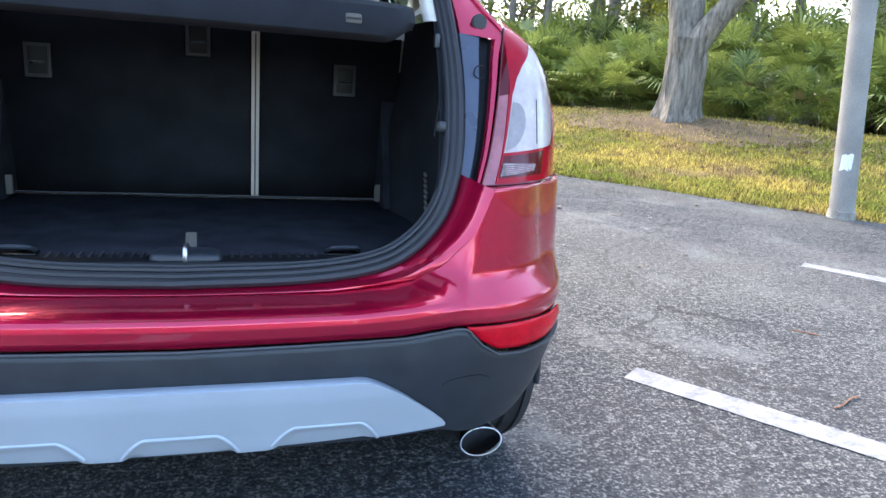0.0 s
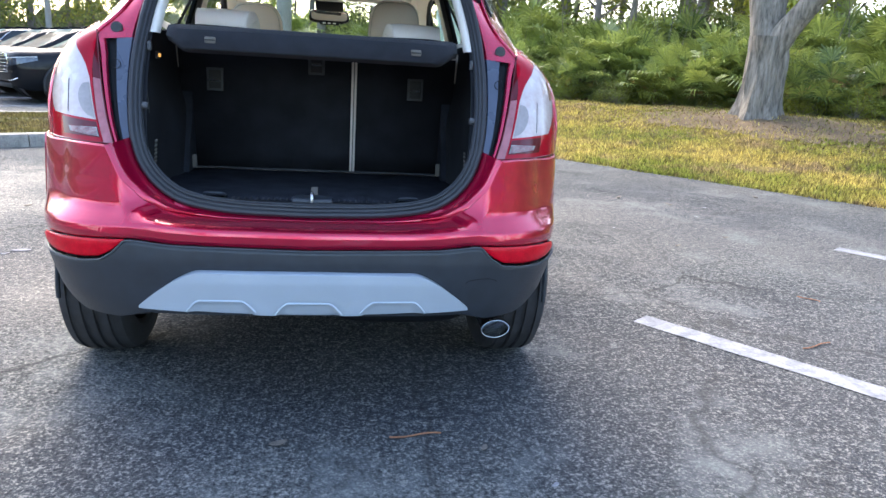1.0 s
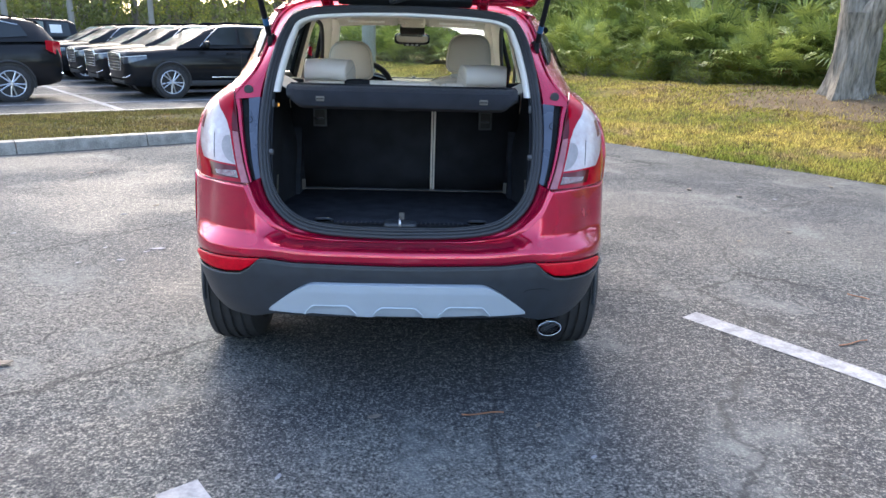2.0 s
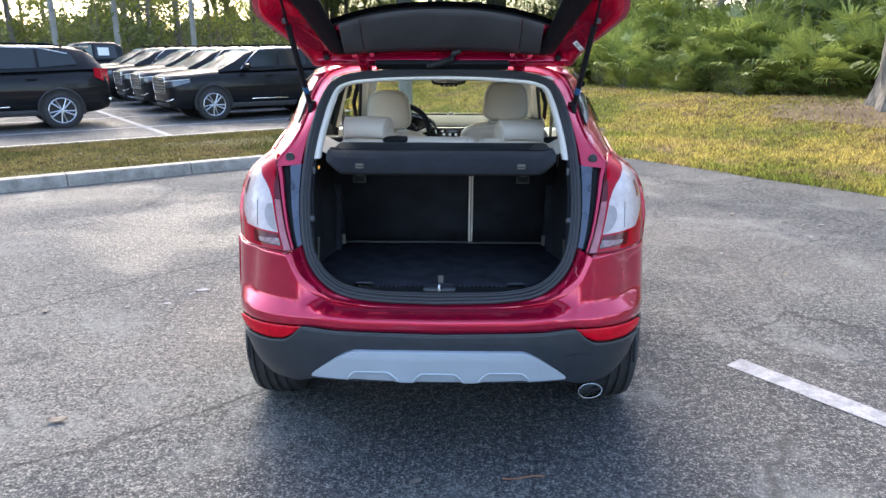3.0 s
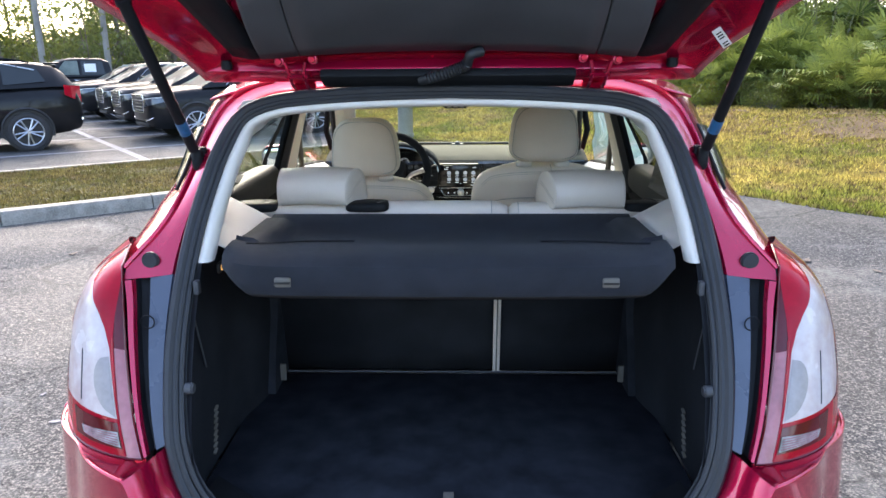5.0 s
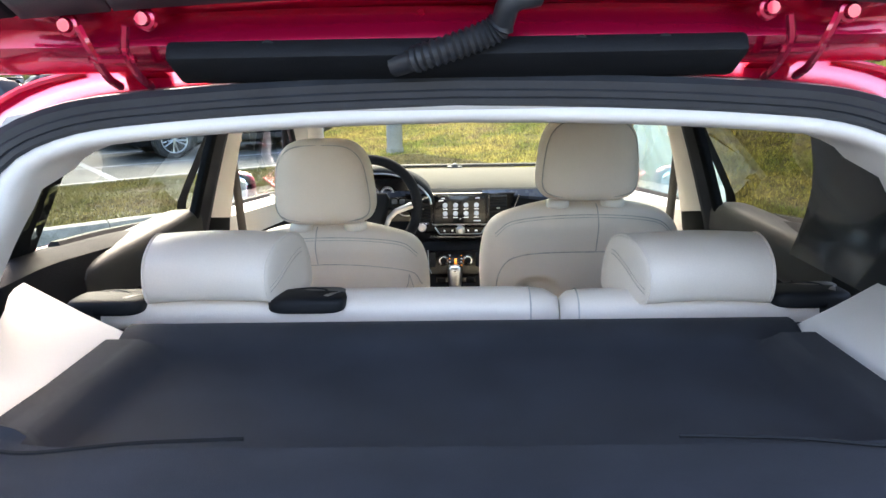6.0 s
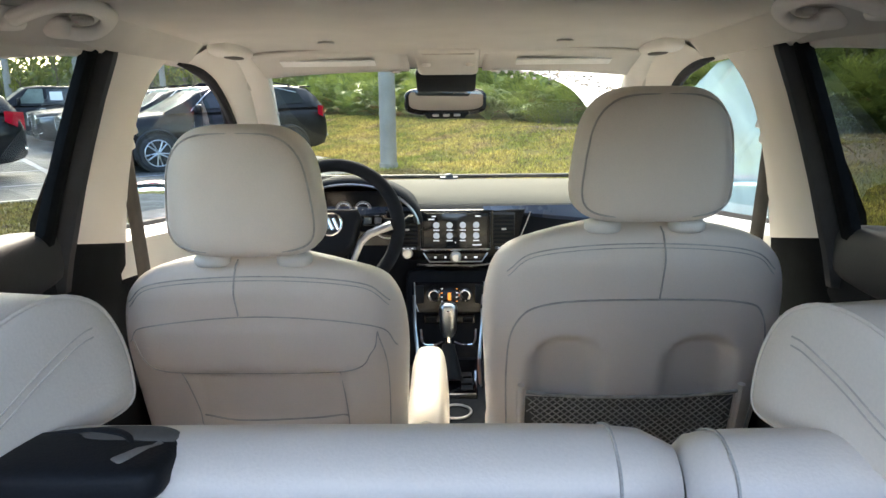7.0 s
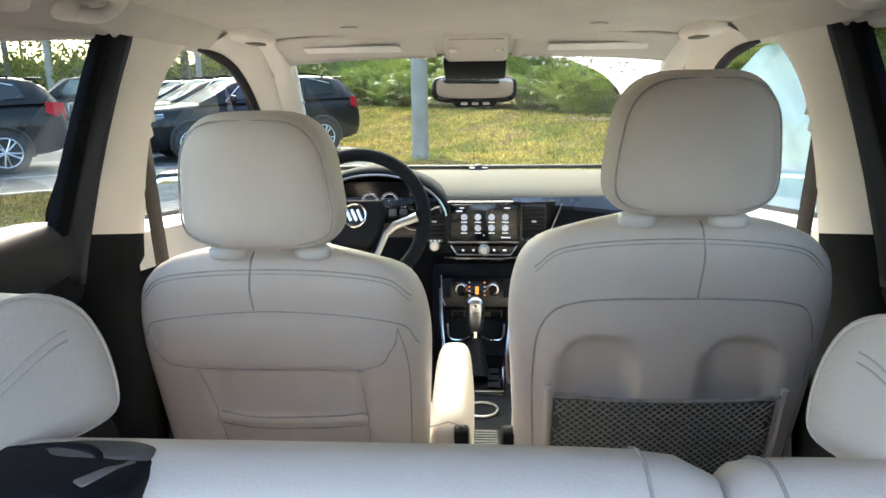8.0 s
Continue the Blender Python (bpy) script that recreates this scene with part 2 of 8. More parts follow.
M = {
    "paint": mat("red_metallic_paint", (0.49, 0.004, 0.046), 0.25, 0.65, 0.05, 3, 0, 900, coat=1.0, spec=0.2, coat_ior=1.62),
    "cladding": mat("dark_grey_plastic", (0.022, 0.027, 0.034), 0.42, 0, 0.15, 20, 0.12, 700),
    "silver": mat("silver_plastic", (0.42, 0.475, 0.535), 0.4, 0.2, 0.04, 4, 0.03, 900, coat=0.2),
    "silver_dark": mat("shaded_silver_plastic", (0.24, 0.27, 0.31), 0.45, 0.2, 0.05, 6, 0.03, 900),
    "reflector": mat("red_reflector", (0.50, 0.002, 0.014), 0.22, 0, 0.15, 30, 0.15, 160, spec=0.2),
    "lamp_red": mat("red_lamp_lens", (0.34, 0.001, 0.014), 0.12, 0, 0.1, 20, 0.0, 90, coat=0.15, spec=0.2),
    "lamp_reverse": mat("ribbed_reverse_lens", (0.20, 0.18, 0.175), 0.3, 0.0, 0.45, 45, 0.3, 90, coat=0.3),
    "blue_print": mat("blue_printed_band", (0.02, 0.10, 0.22), 0.4, 0, 0.2, 90, 0, 300),
    "lamp_grey": mat("grey_bulb_chamber", (0.27, 0.235, 0.23), 0.3, 0.0, 0.12, 14, 0.05, 90, coat=0.4),
    "lamp_dark": mat("dark_red_lens", (0.09, 0.003, 0.008), 0.1, 0, 0.1, 20, 0.0, 90, coat=0.3, spec=0.3),
    "lamp_pink": mat("pale_red_lens", (0.32, 0.10, 0.11), 0.2, 0.1, 0.15, 24, 0.1, 70, coat=0.7),
    "lamp_clear": mat("clear_lamp_lens", (0.46, 0.34, 0.33), 0.25, 0.0, 0.2, 9, 0.08, 45, coat=0.4, second=(0.62, 0.56, 0.55)),
    "rubber": mat("black_rubber", (0.018, 0.02, 0.024), 0.5, 0, 0.15, 30, 0.05, 400),
    "tyre": mat("tyre_rubber", (0.022, 0.022, 0.024), 0.75, 0, 0.3, 25, 0.1, 300),
    "black": mat("black_plastic", (0.008, 0.009, 0.011), 0.6, 0, 0.2, 20, 0.12, 500, spec=0.2),
    "gloss_black": mat("piano_black", (0.003, 0.003, 0.004), 0.18, 0, 0.1, 20, 0, 500, spec=0.3),
    "slate": mat("slate_plastic_trim", (0.05, 0.065, 0.10), 0.28, 0, 0.12, 8, 0.05, 700, coat=0.3),
    "carpet": mat("charcoal_carpet", (0.021, 0.0235, 0.030), 0.98, 0, 0.35, 14, 0.5, 900, spec=0.1),
    "trunkside": mat("charcoal_trunk_trim", (0.0175, 0.019, 0.023), 0.85, 0, 0.25, 10, 0.2, 600, spec=0.15),
    "cover": mat("dark_cover_fabric", (0.020, 0.022, 0.028), 0.85, 0, 0.2, 12, 0.3, 900, sheen=0.05, spec=0.2),
    "cream": mat("cream_leather", (0.715, 0.63, 0.545), 0.42, 0, 0.04, 5, 0.10, 420),
    "cream_plastic": mat("cream_plastic", (0.74, 0.70, 0.645), 0.55, 0, 0.035, 6, 0.06, 700),
    "headliner": mat("cream_headliner_cloth", (0.56, 0.53, 0.49), 0.92, 0, 0.04, 9, 0.2, 900),
    "cream_seam": mat("cream_stitching", (0.50, 0.44, 0.38), 0.7, 0, 0.1, 30, 0.1, 500),
    "handle_grey": mat("greige_plastic", (0.20, 0.185, 0.17), 0.6, 0, 0.1, 20, 0.1, 400),
    "handle_shade": mat("shaded_brown_plastic", (0.11, 0.10, 0.088), 0.8, 0, 0.1, 20, 0.1, 400),
    "seam": mat("grey_stitching", (0.40, 0.37, 0.33), 0.8, 0, 0.2, 30, 0.2, 500),
    "chrome": mat("bright_chrome", (0.80, 0.80, 0.81), 0.12, 1.0, 0.03, 10, 0, 300),
    "satin": mat("satin_aluminium", (0.55, 0.56, 0.58), 0.3, 1.0, 0.05, 10, 0, 300),
    "panel": mat("grey_tailgate_trim", (0.055, 0.058, 0.064), 0.6, 0, 0.12, 10, 0.2, 600),
    "dash": mat("charcoal_dash_skin", (0.008, 0.009, 0.012), 0.75, 0, 0.15, 10, 0.25, 380, spec=0.15),
    "black_soft": mat("soft_black_trim", (0.008, 0.009, 0.010), 0.9, 0, 0.2, 20, 0.1, 500, spec=0.06),
    "dash_tan": mat("tan_dash_skin", (0.155, 0.140, 0.110), 0.9, 0, 0.04, 6, 0.2, 380, spec=0.1),
    "belt": mat("grey_belt_webbing", (0.075, 0.068, 0.06), 0.85, 0, 0.15, 30, 0.4, 600),
    "screen": mat("dark_screen", (0.003, 0.004, 0.006), 0.14, 0, 0.2, 10, 0, 300, coat=0.15, spec=0.4),
    "icon": mat("lit_icon", (0.22, 0.25, 0.27), 0.4, 0, 0.1, 40, 0, 300, emit=(0.7, 0.8, 0.88), estr=0.05),
    "icon_white": mat("lit_lettering", (0.7, 0.72, 0.75), 0.4, 0, 0.1, 40, 0, 300, emit=(0.85, 0.9, 1.0), estr=0.06),
    "orange": mat("lit_orange_display", (0.8, 0.25, 0.03), 0.4, 0, 0.1, 40, 0, 300, emit=(1.0, 0.3, 0.04), estr=0.14),
    "amber": mat("lit_amber_lamp", (0.8, 0.45, 0.12), 0.4, 0, 0.2, 60, 0, 300, emit=(1.0, 0.5, 0.12), estr=0.14),
    "mirror": mat("mirror_glass", (0.86, 0.87, 0.88), 0.02, 1.0, 0.01, 4, 0, 300, rvar=0.01),
    "label": mat("white_label", (0.75, 0.75, 0.73), 0.6, 0, 0.05, 60, 0, 300),
    "ink": mat("black_ink", (0.010, 0.010, 0.010), 0.6, 0, 0.1, 60, 0, 300),
    "net": mat("grey_net_cord", (0.36, 0.34, 0.30), 0.9, 0, 0.2, 60, 0.2, 600),
    # dark tone for the shade inside the net pocket, also used on small grey fittings
    "shade": mat("pocket_shade_grey", (0.115, 0.105, 0.09), 0.7, 0, 0.1, 20, 0.1, 500),
    "glass_clear": glass("clear_glass", (0.72, 0.82, 0.74)),
    "glass_green": glass("green_side_glass", (0.72, 0.86, 0.82)),
    "glass_dark": glass("privacy_glass", (0.20, 0.23, 0.21)),
    "mist": mist_mat("dewy_windscreen_film", (0.92, 0.92, 0.90), 0.86),
    "mist_side": mist_mat("dewy_side_glass_film", (0.66, 0.80, 0.75), 0.5),
    "asphalt": asphalt_mat(),
    "line": mat("worn_white_line_paint", (0.15, 0.155, 0.17), 0.9, 0, 0.22, 12, 0.5, 70, second=(0.33, 0.34, 0.36), spec=0.15),
    "kerb": mat("weathered_concrete", (0.17, 0.162, 0.138), 0.95, 0, 0.25, 7, 0.6, 60, second=(0.40, 0.375, 0.325)),
    "turf": grass_mat("autumn_turf", (0.095, 0.098, 0.018), (0.22, 0.165, 0.035), (0.15, 0.102, 0.050)),
    "brown_turf": grass_mat("browned_turf", (0.036, 0.040, 0.011), (0.078, 0.066, 0.024), (0.058, 0.044, 0.022)),
    "grass_dry": grass_mat("browned_grass_blades", (0.070, 0.080, 0.020), (0.18, 0.145, 0.055), (0.15, 0.108, 0.058), True),
    "grass": grass_mat("grass_blades", (0.20, 0.225, 0.042), (0.49, 0.385, 0.110), (0.36, 0.25, 0.13), True),
    "litter": mat("dry_leaf_litter", (0.20, 0.125, 0.07), 1.0, 0, 0.3, 4, 0.8, 60, second=(0.40, 0.29, 0.19), island=0.5),
    "soil": mat("leafy_bare_soil", (0.060, 0.040, 0.020), 1.0, 0, 0.3, 3, 1.0, 45, second=(0.175, 0.115, 0.058)),
    "palm": mat("palmetto_leaf", (0.024, 0.062, 0.020), 0.32, 0, 0.3, 1.5, 0, 30, second=(0.42, 0.48, 0.115), island=0.82, through_=0.36),
    "palm_dry": mat("dry_palm_leaf", (0.20, 0.13, 0.05), 0.8, 0, 0.3, 3, 0, 30, second=(0.36, 0.27, 0.12), island=0.5, through_=0.45),
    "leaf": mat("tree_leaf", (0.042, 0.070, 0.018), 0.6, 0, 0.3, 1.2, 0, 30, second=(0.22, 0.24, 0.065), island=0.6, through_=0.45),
    # brighter copy of the leaf: sunlight through the crowns is put into its colour
    "leaf_lit": mat("sunlit_yellow_leaf", (0.13, 0.17, 0.02), 0.6, 0, 0.3, 1.2, 0, 30, second=(0.32, 0.33, 0.05), island=0.6, through_=0.45),
    "bark": mat("grey_oak_bark", (0.075, 0.066, 0.052), 0.95, 0, 0.35, 14, 1.0, 40, second=(0.31, 0.275, 0.225), stretch=0.16),
    "trunk": mat("dark_bark", (0.10, 0.085, 0.07), 0.95, 0, 0.35, 4, 0.9, 40, second=(0.23, 0.20, 0.17)),
    "pole": mat("grey_concrete_pole", (0.20, 0.19, 0.17), 0.9, 0, 0.15, 2, 0.3, 80, second=(0.34, 0.325, 0.29)),
    "black_paint": mat("black_car_paint", (0.009, 0.0095, 0.011), 0.4, 0.0, 0.1, 3, 0, 800, coat=0.35, spec=0.05),
    "tinted": mat("tinted_car_window", (0.012, 0.016, 0.018), 0.1, 0, 0.1, 3, 0, 300, coat=0.3, spec=0.3),
    # glass of the parked cars: the sky's reflection is put into the pale base colour
    "shield": mat("sky_pale_windscreen", (0.135, 0.16, 0.145), 0.3, 0.0, 0.3, 2, 0, 300, coat=0.15, spec=0.0),
    "headlamp": mat("headlamp_glass", (0.06, 0.07, 0.08), 0.12, 0.2, 0.2, 14, 0.1, 80, coat=1.0),
    "arch": mat("dark_arch_cladding", (0.018, 0.0185, 0.020), 0.6, 0, 0.1, 10, 0.1, 300),
    "wood": mat("backdrop_woods", (0.022, 0.032, 0.014), 1.0, 0, 0.4, 0.6, 0, 4, second=(0.17, 0.16, 0.07)),
    "twig": mat("dry_twig", (0.24, 0.11, 0.055), 0.9, 0, 0.2, 30, 0.2, 200),
}

# ---- mesh helpers ----
def thing(name, label, category, at=(0, 0, 0), group="", kind=""):
    ob = new(name)
    ob.location = at
    ob.empty_display_size = 0.2
    return tagged(ob, label, category, group, kind)


def base_of(parent):
    while parent is not None and parent.parent is not None:
        parent = parent.parent
    return Vector(parent.location) if parent is not None else Vector((0, 0, 0))


def part(name, geo, material, parent=None, label="", smooth=True, angle=40):
    """Links verts and faces, or a bmesh, as one mesh object under parent; places are the world's."""
    me = bpy.data.meshes.new(name)
    if isinstance(geo, bmesh.types.BMesh):
        geo.to_mesh(me)
        geo.free()
    else:
        me.from_pydata([tuple(map(float, v)) for v in geo[0]], [], [tuple(map(int, f)) for f in geo[1]])
    me.materials.append(M[material] if isinstance(material, str) else material)
    off = base_of(parent)
    if off.length:
        me.transform(Matrix.Translation(-off))
    bm = bmesh.new()
    bm.from_mesh(me)
    if len(bm.faces) < 20000:
        bmesh.ops.recalc_face_normals(bm, faces=bm.faces)
        bm.to_mesh(me)
    bm.free()
    if smooth:
        me.polygons.foreach_set("use_smooth", [True] * len(me.polygons))
        me.set_sharp_from_angle(angle=radians(angle))
    ob = new(name, me)
    if parent is not None:
        ob.parent = parent
    if label:
        ob["label"] = label
    return ob


def solid(ob, thick, offset=0.0):
    md = ob.modifiers.new("thick", "SOLIDIFY")
    md.thickness, md.offset = thick, offset
    return ob


def lerp(a, b, f):
    return a + (b - a) * f


def sstep(a, b, x):
    x = np.clip((np.asarray(x, float) - a) / (b - a), 0, 1)
    return x * x * (3 - 2 * x)


def spline(ctrl, n, closed=False):
    """n points along a Catmull-Rom curve through the control points."""
    c = np.asarray(ctrl, float)
    if closed:
        c = np.vstack([c[-1], c, c[0], c[1]])
    else:
        c = np.vstack([2 * c[0] - c[1], c, 2 * c[-1] - c[-2]])
    segs = len(c) - 3
    t = np.linspace(0, segs, n, endpoint=not closed)
    k = np.minimum(t.astype(int), segs - 1)
    f = (t - k)[:, None]
    p0, p1, p2, p3 = c[k], c[k + 1], c[k + 2], c[k + 3]
    return 0.5 * (2 * p1 + (p2 - p0) * f + (2 * p0 - 5 * p1 + 4 * p2 - p3) * f**2 + (3 * p1 - p0 - 3 * p2 + p3) * f**3)


def even(pts, n):
    """The same polyline in n evenly spaced points."""
    pts = np.asarray(pts, float)
    d = np.r_[0, np.cumsum(np.linalg.norm(np.diff(pts, axis=0), axis=1))]
    s = np.linspace(0, d[-1], n)
    return np.stack([np.interp(s, d, pts[:, k]) for k in range(pts.shape[1])], 1)


def sheet(P, closed_u=False, closed_v=False, keep=None):
    """Verts and faces of a grid of points P[u][v]; keep(i, j) tells which cells stay."""
    P = np.asarray(P, float)
    nu, nv = P.shape[:2]
    faces = []
    for i in range(nu if closed_u else nu - 1):
        for j in range(nv if closed_v else nv - 1):
            if keep is None or keep(i, j):
                a, b = (i + 1) % nu, (j + 1) % nv
                faces.append((i * nv + j, a * nv + j, a * nv + b, i * nv + b))
    return P.reshape(-1, 3), faces


def mirror_x(geo):
    v = np.array(geo[0], float)
    v[:, 0] *= -1
    return v, [tuple(reversed(f)) for f in geo[1]]


def join(*geos):
    vs, fs, k = [], [], 0
    for v, f in geos:
        vs += [tuple(p) for p in v]
        fs += [tuple(i + k for i in q) for q in f]
        k += len(v)
    return vs, fs


def tube(pts, r, n=8, closed=False, flat=1.0, caps=True):
    """A round or flattened cord along points; r one radius or one for each point."""
    pts = np.asarray(pts, float)
    m = len(pts)
    rr = np.broadcast_to(np.asarray(r, float), (m,))
    tang = np.gradient(pts, axis=0) if not closed else np.roll(pts, -1, 0) - np.roll(pts, 1, 0)
    tang /= np.linalg.norm(tang, axis=1)[:, None] + 1e-9
    up = np.array([0, 0, 1.0]) if abs(tang[0][2]) < 0.9 else np.array([1.0, 0, 0])
    P = []
    for k in range(m):
        side = np.cross(tang[k], up)
        side /= np.linalg.norm(side) + 1e-9
        up = np.cross(side, tang[k])
        a = np.linspace(0, 2 * np.pi, n, endpoint=False)
        P.append(pts[k] + rr[k] * (np.cos(a)[:, None] * side + flat * np.sin(a)[:, None] * up))
    v, f = sheet(P, closed_u=closed, closed_v=True)
    if caps and not closed:
        f = f + [tuple(range(n))[::-1], tuple(range((m - 1) * n, m * n))]
    return v, f


def block(center, size, bevel=0.006, rot=None, seg=2, taper=(1, 1)):
    """A box with rounded edges; taper scales the top in x and y."""
    bm = bmesh.new()
    bmesh.ops.create_cube(bm, size=1)
    for v in bm.verts:
        k = taper if v.co.z > 0 else (1, 1)
        v.co = Vector((v.co.x * size[0] * k[0], v.co.y * size[1] * k[1], v.co.z * size[2]))
    if bevel:
        bmesh.ops.bevel(bm, geom=list(bm.edges), offset=bevel, segments=seg, affect="EDGES", profile=0.5)
    m = pose(*center, *(rot or (0, 0, 0)))
    bm.transform(m)
    return bm


def prism(outline, depth, place, bevel=0.0, seg=2):
    """An outline in the x, y of place, drawn out along its z by depth."""
    bm = bmesh.new()
    vs = [bm.verts.new((float(p[0]), float(p[1]), 0)) for p in outline]
    f = bm.faces.new(vs)
    r = bmesh.ops.extrude_face_region(bm, geom=[f])
    for v in (g for g in r["geom"] if isinstance(g, bmesh.types.BMVert)):
        v.co.z += depth
    if bevel:
        top = [e for e in bm.edges if all(abs(v.co.z - depth) < 1e-6 for v in e.verts)]
        bmesh.ops.bevel(bm, geom=top, offset=bevel, segments=seg, affect="EDGES", profile=0.5)
    bm.transform(place)
    return bm


def cylinder(center, r, depth, axis="y", n=24, bevel=0.0, r2=None):
    bm = bmesh.new()
    bmesh.ops.create_cone(bm, cap_ends=True, segments=n, radius1=r, radius2=r if r2 is None else r2, depth=depth)
    if bevel:
        bmesh.ops.bevel(bm, geom=[e for e in bm.edges if abs(e.verts[0].co.z - e.verts[1].co.z) < 1e-6], offset=bevel, segments=2, affect="EDGES")
    turn = {"x": pose(0, 0, 0, 0, 90, 0), "y": pose(0, 0, 0, 90, 0, 0), "z": Matrix()}[axis]
    bm.transform(Matrix.Translation(center) @ turn)
    return bm


def cushion(center, size, e1=0.5, e2=0.5, nu=20, nv=32, bend=None, m=None):
    """A stuffed, rounded body: a superellipsoid, bent by a function of its unit places."""
    P = []
    for a in np.linspace(-np.pi / 2, np.pi / 2, nu):
        row = []
        for b in np.linspace(-np.pi, np.pi, nv, endpoint=False):
            sp = lambda v, e: np.sign(v) * abs(v) ** e  # noqa: E731
            x, y, z = sp(np.cos(a), e1) * sp(np.cos(b), e2), sp(np.cos(a), e1) * sp(np.sin(b), e2), sp(np.sin(a), e1)
            q = np.array([x, y, z]) * np.array(size) / 2
            if bend:
                q = bend(q, x, y, z)
            row.append(q)
        P.append(row)
    v, f = sheet(P, closed_v=True)
    v = np.asarray(v)
    if m is not None:
        v = np.array([tuple(m @ Vector(p)) for p in v])
    return v + np.array(center), f


def lathe(profile, center, axis="x", n=48):
    """Turns a profile of (radius, along) about an axis."""
    P = []
    for a in np.linspace(0, 2 * np.pi, n, endpoint=False):
        row = []
        for r, h in profile:
            c, s = r * np.cos(a), r * np.sin(a)
            row.append({"x": (h, c, s), "y": (c, h, s), "z": (c, s, h)}[axis])
        P.append(row)
    v, f = sheet(P, closed_u=True)
    return np.asarray(v) + np.array(center), f


def bars(spots, w, h, d, place):
    """Small raised bars at (x, y) spots of a plane, for printing too small to read."""
    bm = bmesh.new()
    for x, y, ww in spots:
        r = bmesh.ops.create_cube(bm, size=1)
        for v in r["verts"]:
            v.co = Vector((x + v.co.x * w * ww, y + v.co.y * h, v.co.z * d))
    bm.transform(place)
    return bm

# ---- the ground: a car park, laid out along U (towards the grass bank) and V (along it) ----
LOT = radians(37.7)
UX, UY = math.cos(LOT), math.sin(LOT)


def lot(u, v, z=0.0):
    """A place in the car park's own axes, in the world."""
    return np.array([u * UX + v * UY, u * UY - v * UX, z])


def edge_u(v):
    """Where the asphalt ends and the grass begins."""
    return 7.45 + 0.9 * float(sstep(-14.4, -15.3, v)) + 0.06 * noise.noise((v * 0.9, 0, 0)) + 0.03 * noise.noise((v * 4.1, 3, 0))


def bank(u, v):
    """The height of the grass bank."""
    d = u - edge_u(v)
    if d < 0:
        return -0.06
    h = 0.02 + 0.10 * float(sstep(0, 1.8, d)) + 0.10 * float(sstep(2.0, 3.0, d)) + 0.43 * float(sstep(2.6, 6.2, d))
    h += 0.05 * noise.noise((u * 0.5, v * 0.5, 0)) * min(1, d) + 0.035 * noise.noise((u * 1.6, v * 0.9, 5)) * min(1, d) - 0.06 * math.exp(-((d - 2.1) / 0.22) ** 2)
    return h + 0.12 * math.exp(-((u - 12.9) ** 2 / 2.0 + (v + 3.4) ** 2 / 4.0))


_us = np.r_[-400, -150, -60, np.arange(-20, 6.5, 4), np.arange(6.9, 15.5, 0.22), np.arange(16, 30, 2), 40, 70, 150, 400]
_vs = np.r_[-400, -150, -70, np.arange(-40, -16, 3), np.arange(-16, 24, 0.4), np.arange(25, 45, 4), 70, 150, 400]
ground = part("ground", sheet([[lot(u, v, bank(u, v)) for v in _vs] for u in _us]), "turf")
tagged(ground, "mown autumn grass ground rising in a low bank", "ground", kind="structure")

_vv = np.r_[-70, -40, np.arange(-20, 24, 0.25), 40, 70]
pavement = part("pavement", sheet([[lot(lerp(-70, edge_u(v) + 0.05, f), v, 0) for v in _vv] for f in (0, 0.35, 0.7, 0.9, 1)]), "asphalt")
tagged(pavement, "worn grey asphalt of a car park, damp in patches", "asphalt", kind="structure")


def marking(u0, u1, v0, v1, label):
    """A painted line with slightly ragged edges, laid just over the asphalt."""
    along_v = abs(v1 - v0) > abs(u1 - u0)
    n = int(max(abs(v1 - v0), abs(u1 - u0)) / 0.06) + 2
    rows = []
    for f in np.linspace(0, 1, n):
        a = 0.006 * noise.noise((f * n * 0.31, u0, v0))
        b = 0.006 * noise.noise((f * n * 0.27, u1 + 7, v0))
        if along_v:
            rows.append([lot(u0 + a, lerp(v0, v1, f), 0.004), lot(u1 + b, lerp(v0, v1, f), 0.004)])
        else:
            rows.append([lot(lerp(u0, u1, f), v0 + a, 0.004), lot(lerp(u0, u1, f), v1 + b, 0.004)])
    ob = part("line_marking", sheet(rows), "line")
    return tagged(ob, label, "road marking", "parking lines", "structure")


for _u, _v in ((-0.865, -0.02), (1.907, 0.125), (4.67, 0.28)):
    marking(_u - 0.07, _u + 0.07, _v, 5.6, "worn white parking line on the asphalt")
for _k in range(5):
    marking(-7.5, 8.2, -14.37 - 2.72 * _k, -14.23 - 2.72 * _k, "white bay line between the parked black cars")
marking(2.32, 2.46, -30, -11.25, "white line dividing the rows of bays")

# the kerbed grass island between the two parts of the car park
_is = np.arange(-26, 7.3, 1.52)
kerb = thing("kerb", "weathered grey concrete kerb of the grass island", "kerb", tuple(lot(-8, -7.7)), kind="structure")
_kp = [(-0.02, -0.03), (0.0, 0.10), (0.02, 0.145), (0.05, 0.155), (0.15, 0.155), (0.16, 0.1)]
for _a, _b in zip(_is[:-1], _is[1:]):
    for _v0, _s in ((-7.62, -1), (-11.1, 1)):
        rows = []
        for f in np.linspace(0, 1, 6):
            u = lerp(_a + 0.006, _b - 0.006, f)
            rows.append([lot(u, _v0 + _s * (a + 0.006 * noise.noise((u * 1.7, a * 9, _v0))), b) for a, b in _kp])
        g = sheet(rows)
        g = (g[0], g[1] + [tuple(range(6)), tuple(range(30, 36))])
        part("kerb_stone", g, "kerb", kerb)
_iu, _iv = np.arange(-26, 8.0, 0.5), np.linspace(-10.96, -7.76, 10)
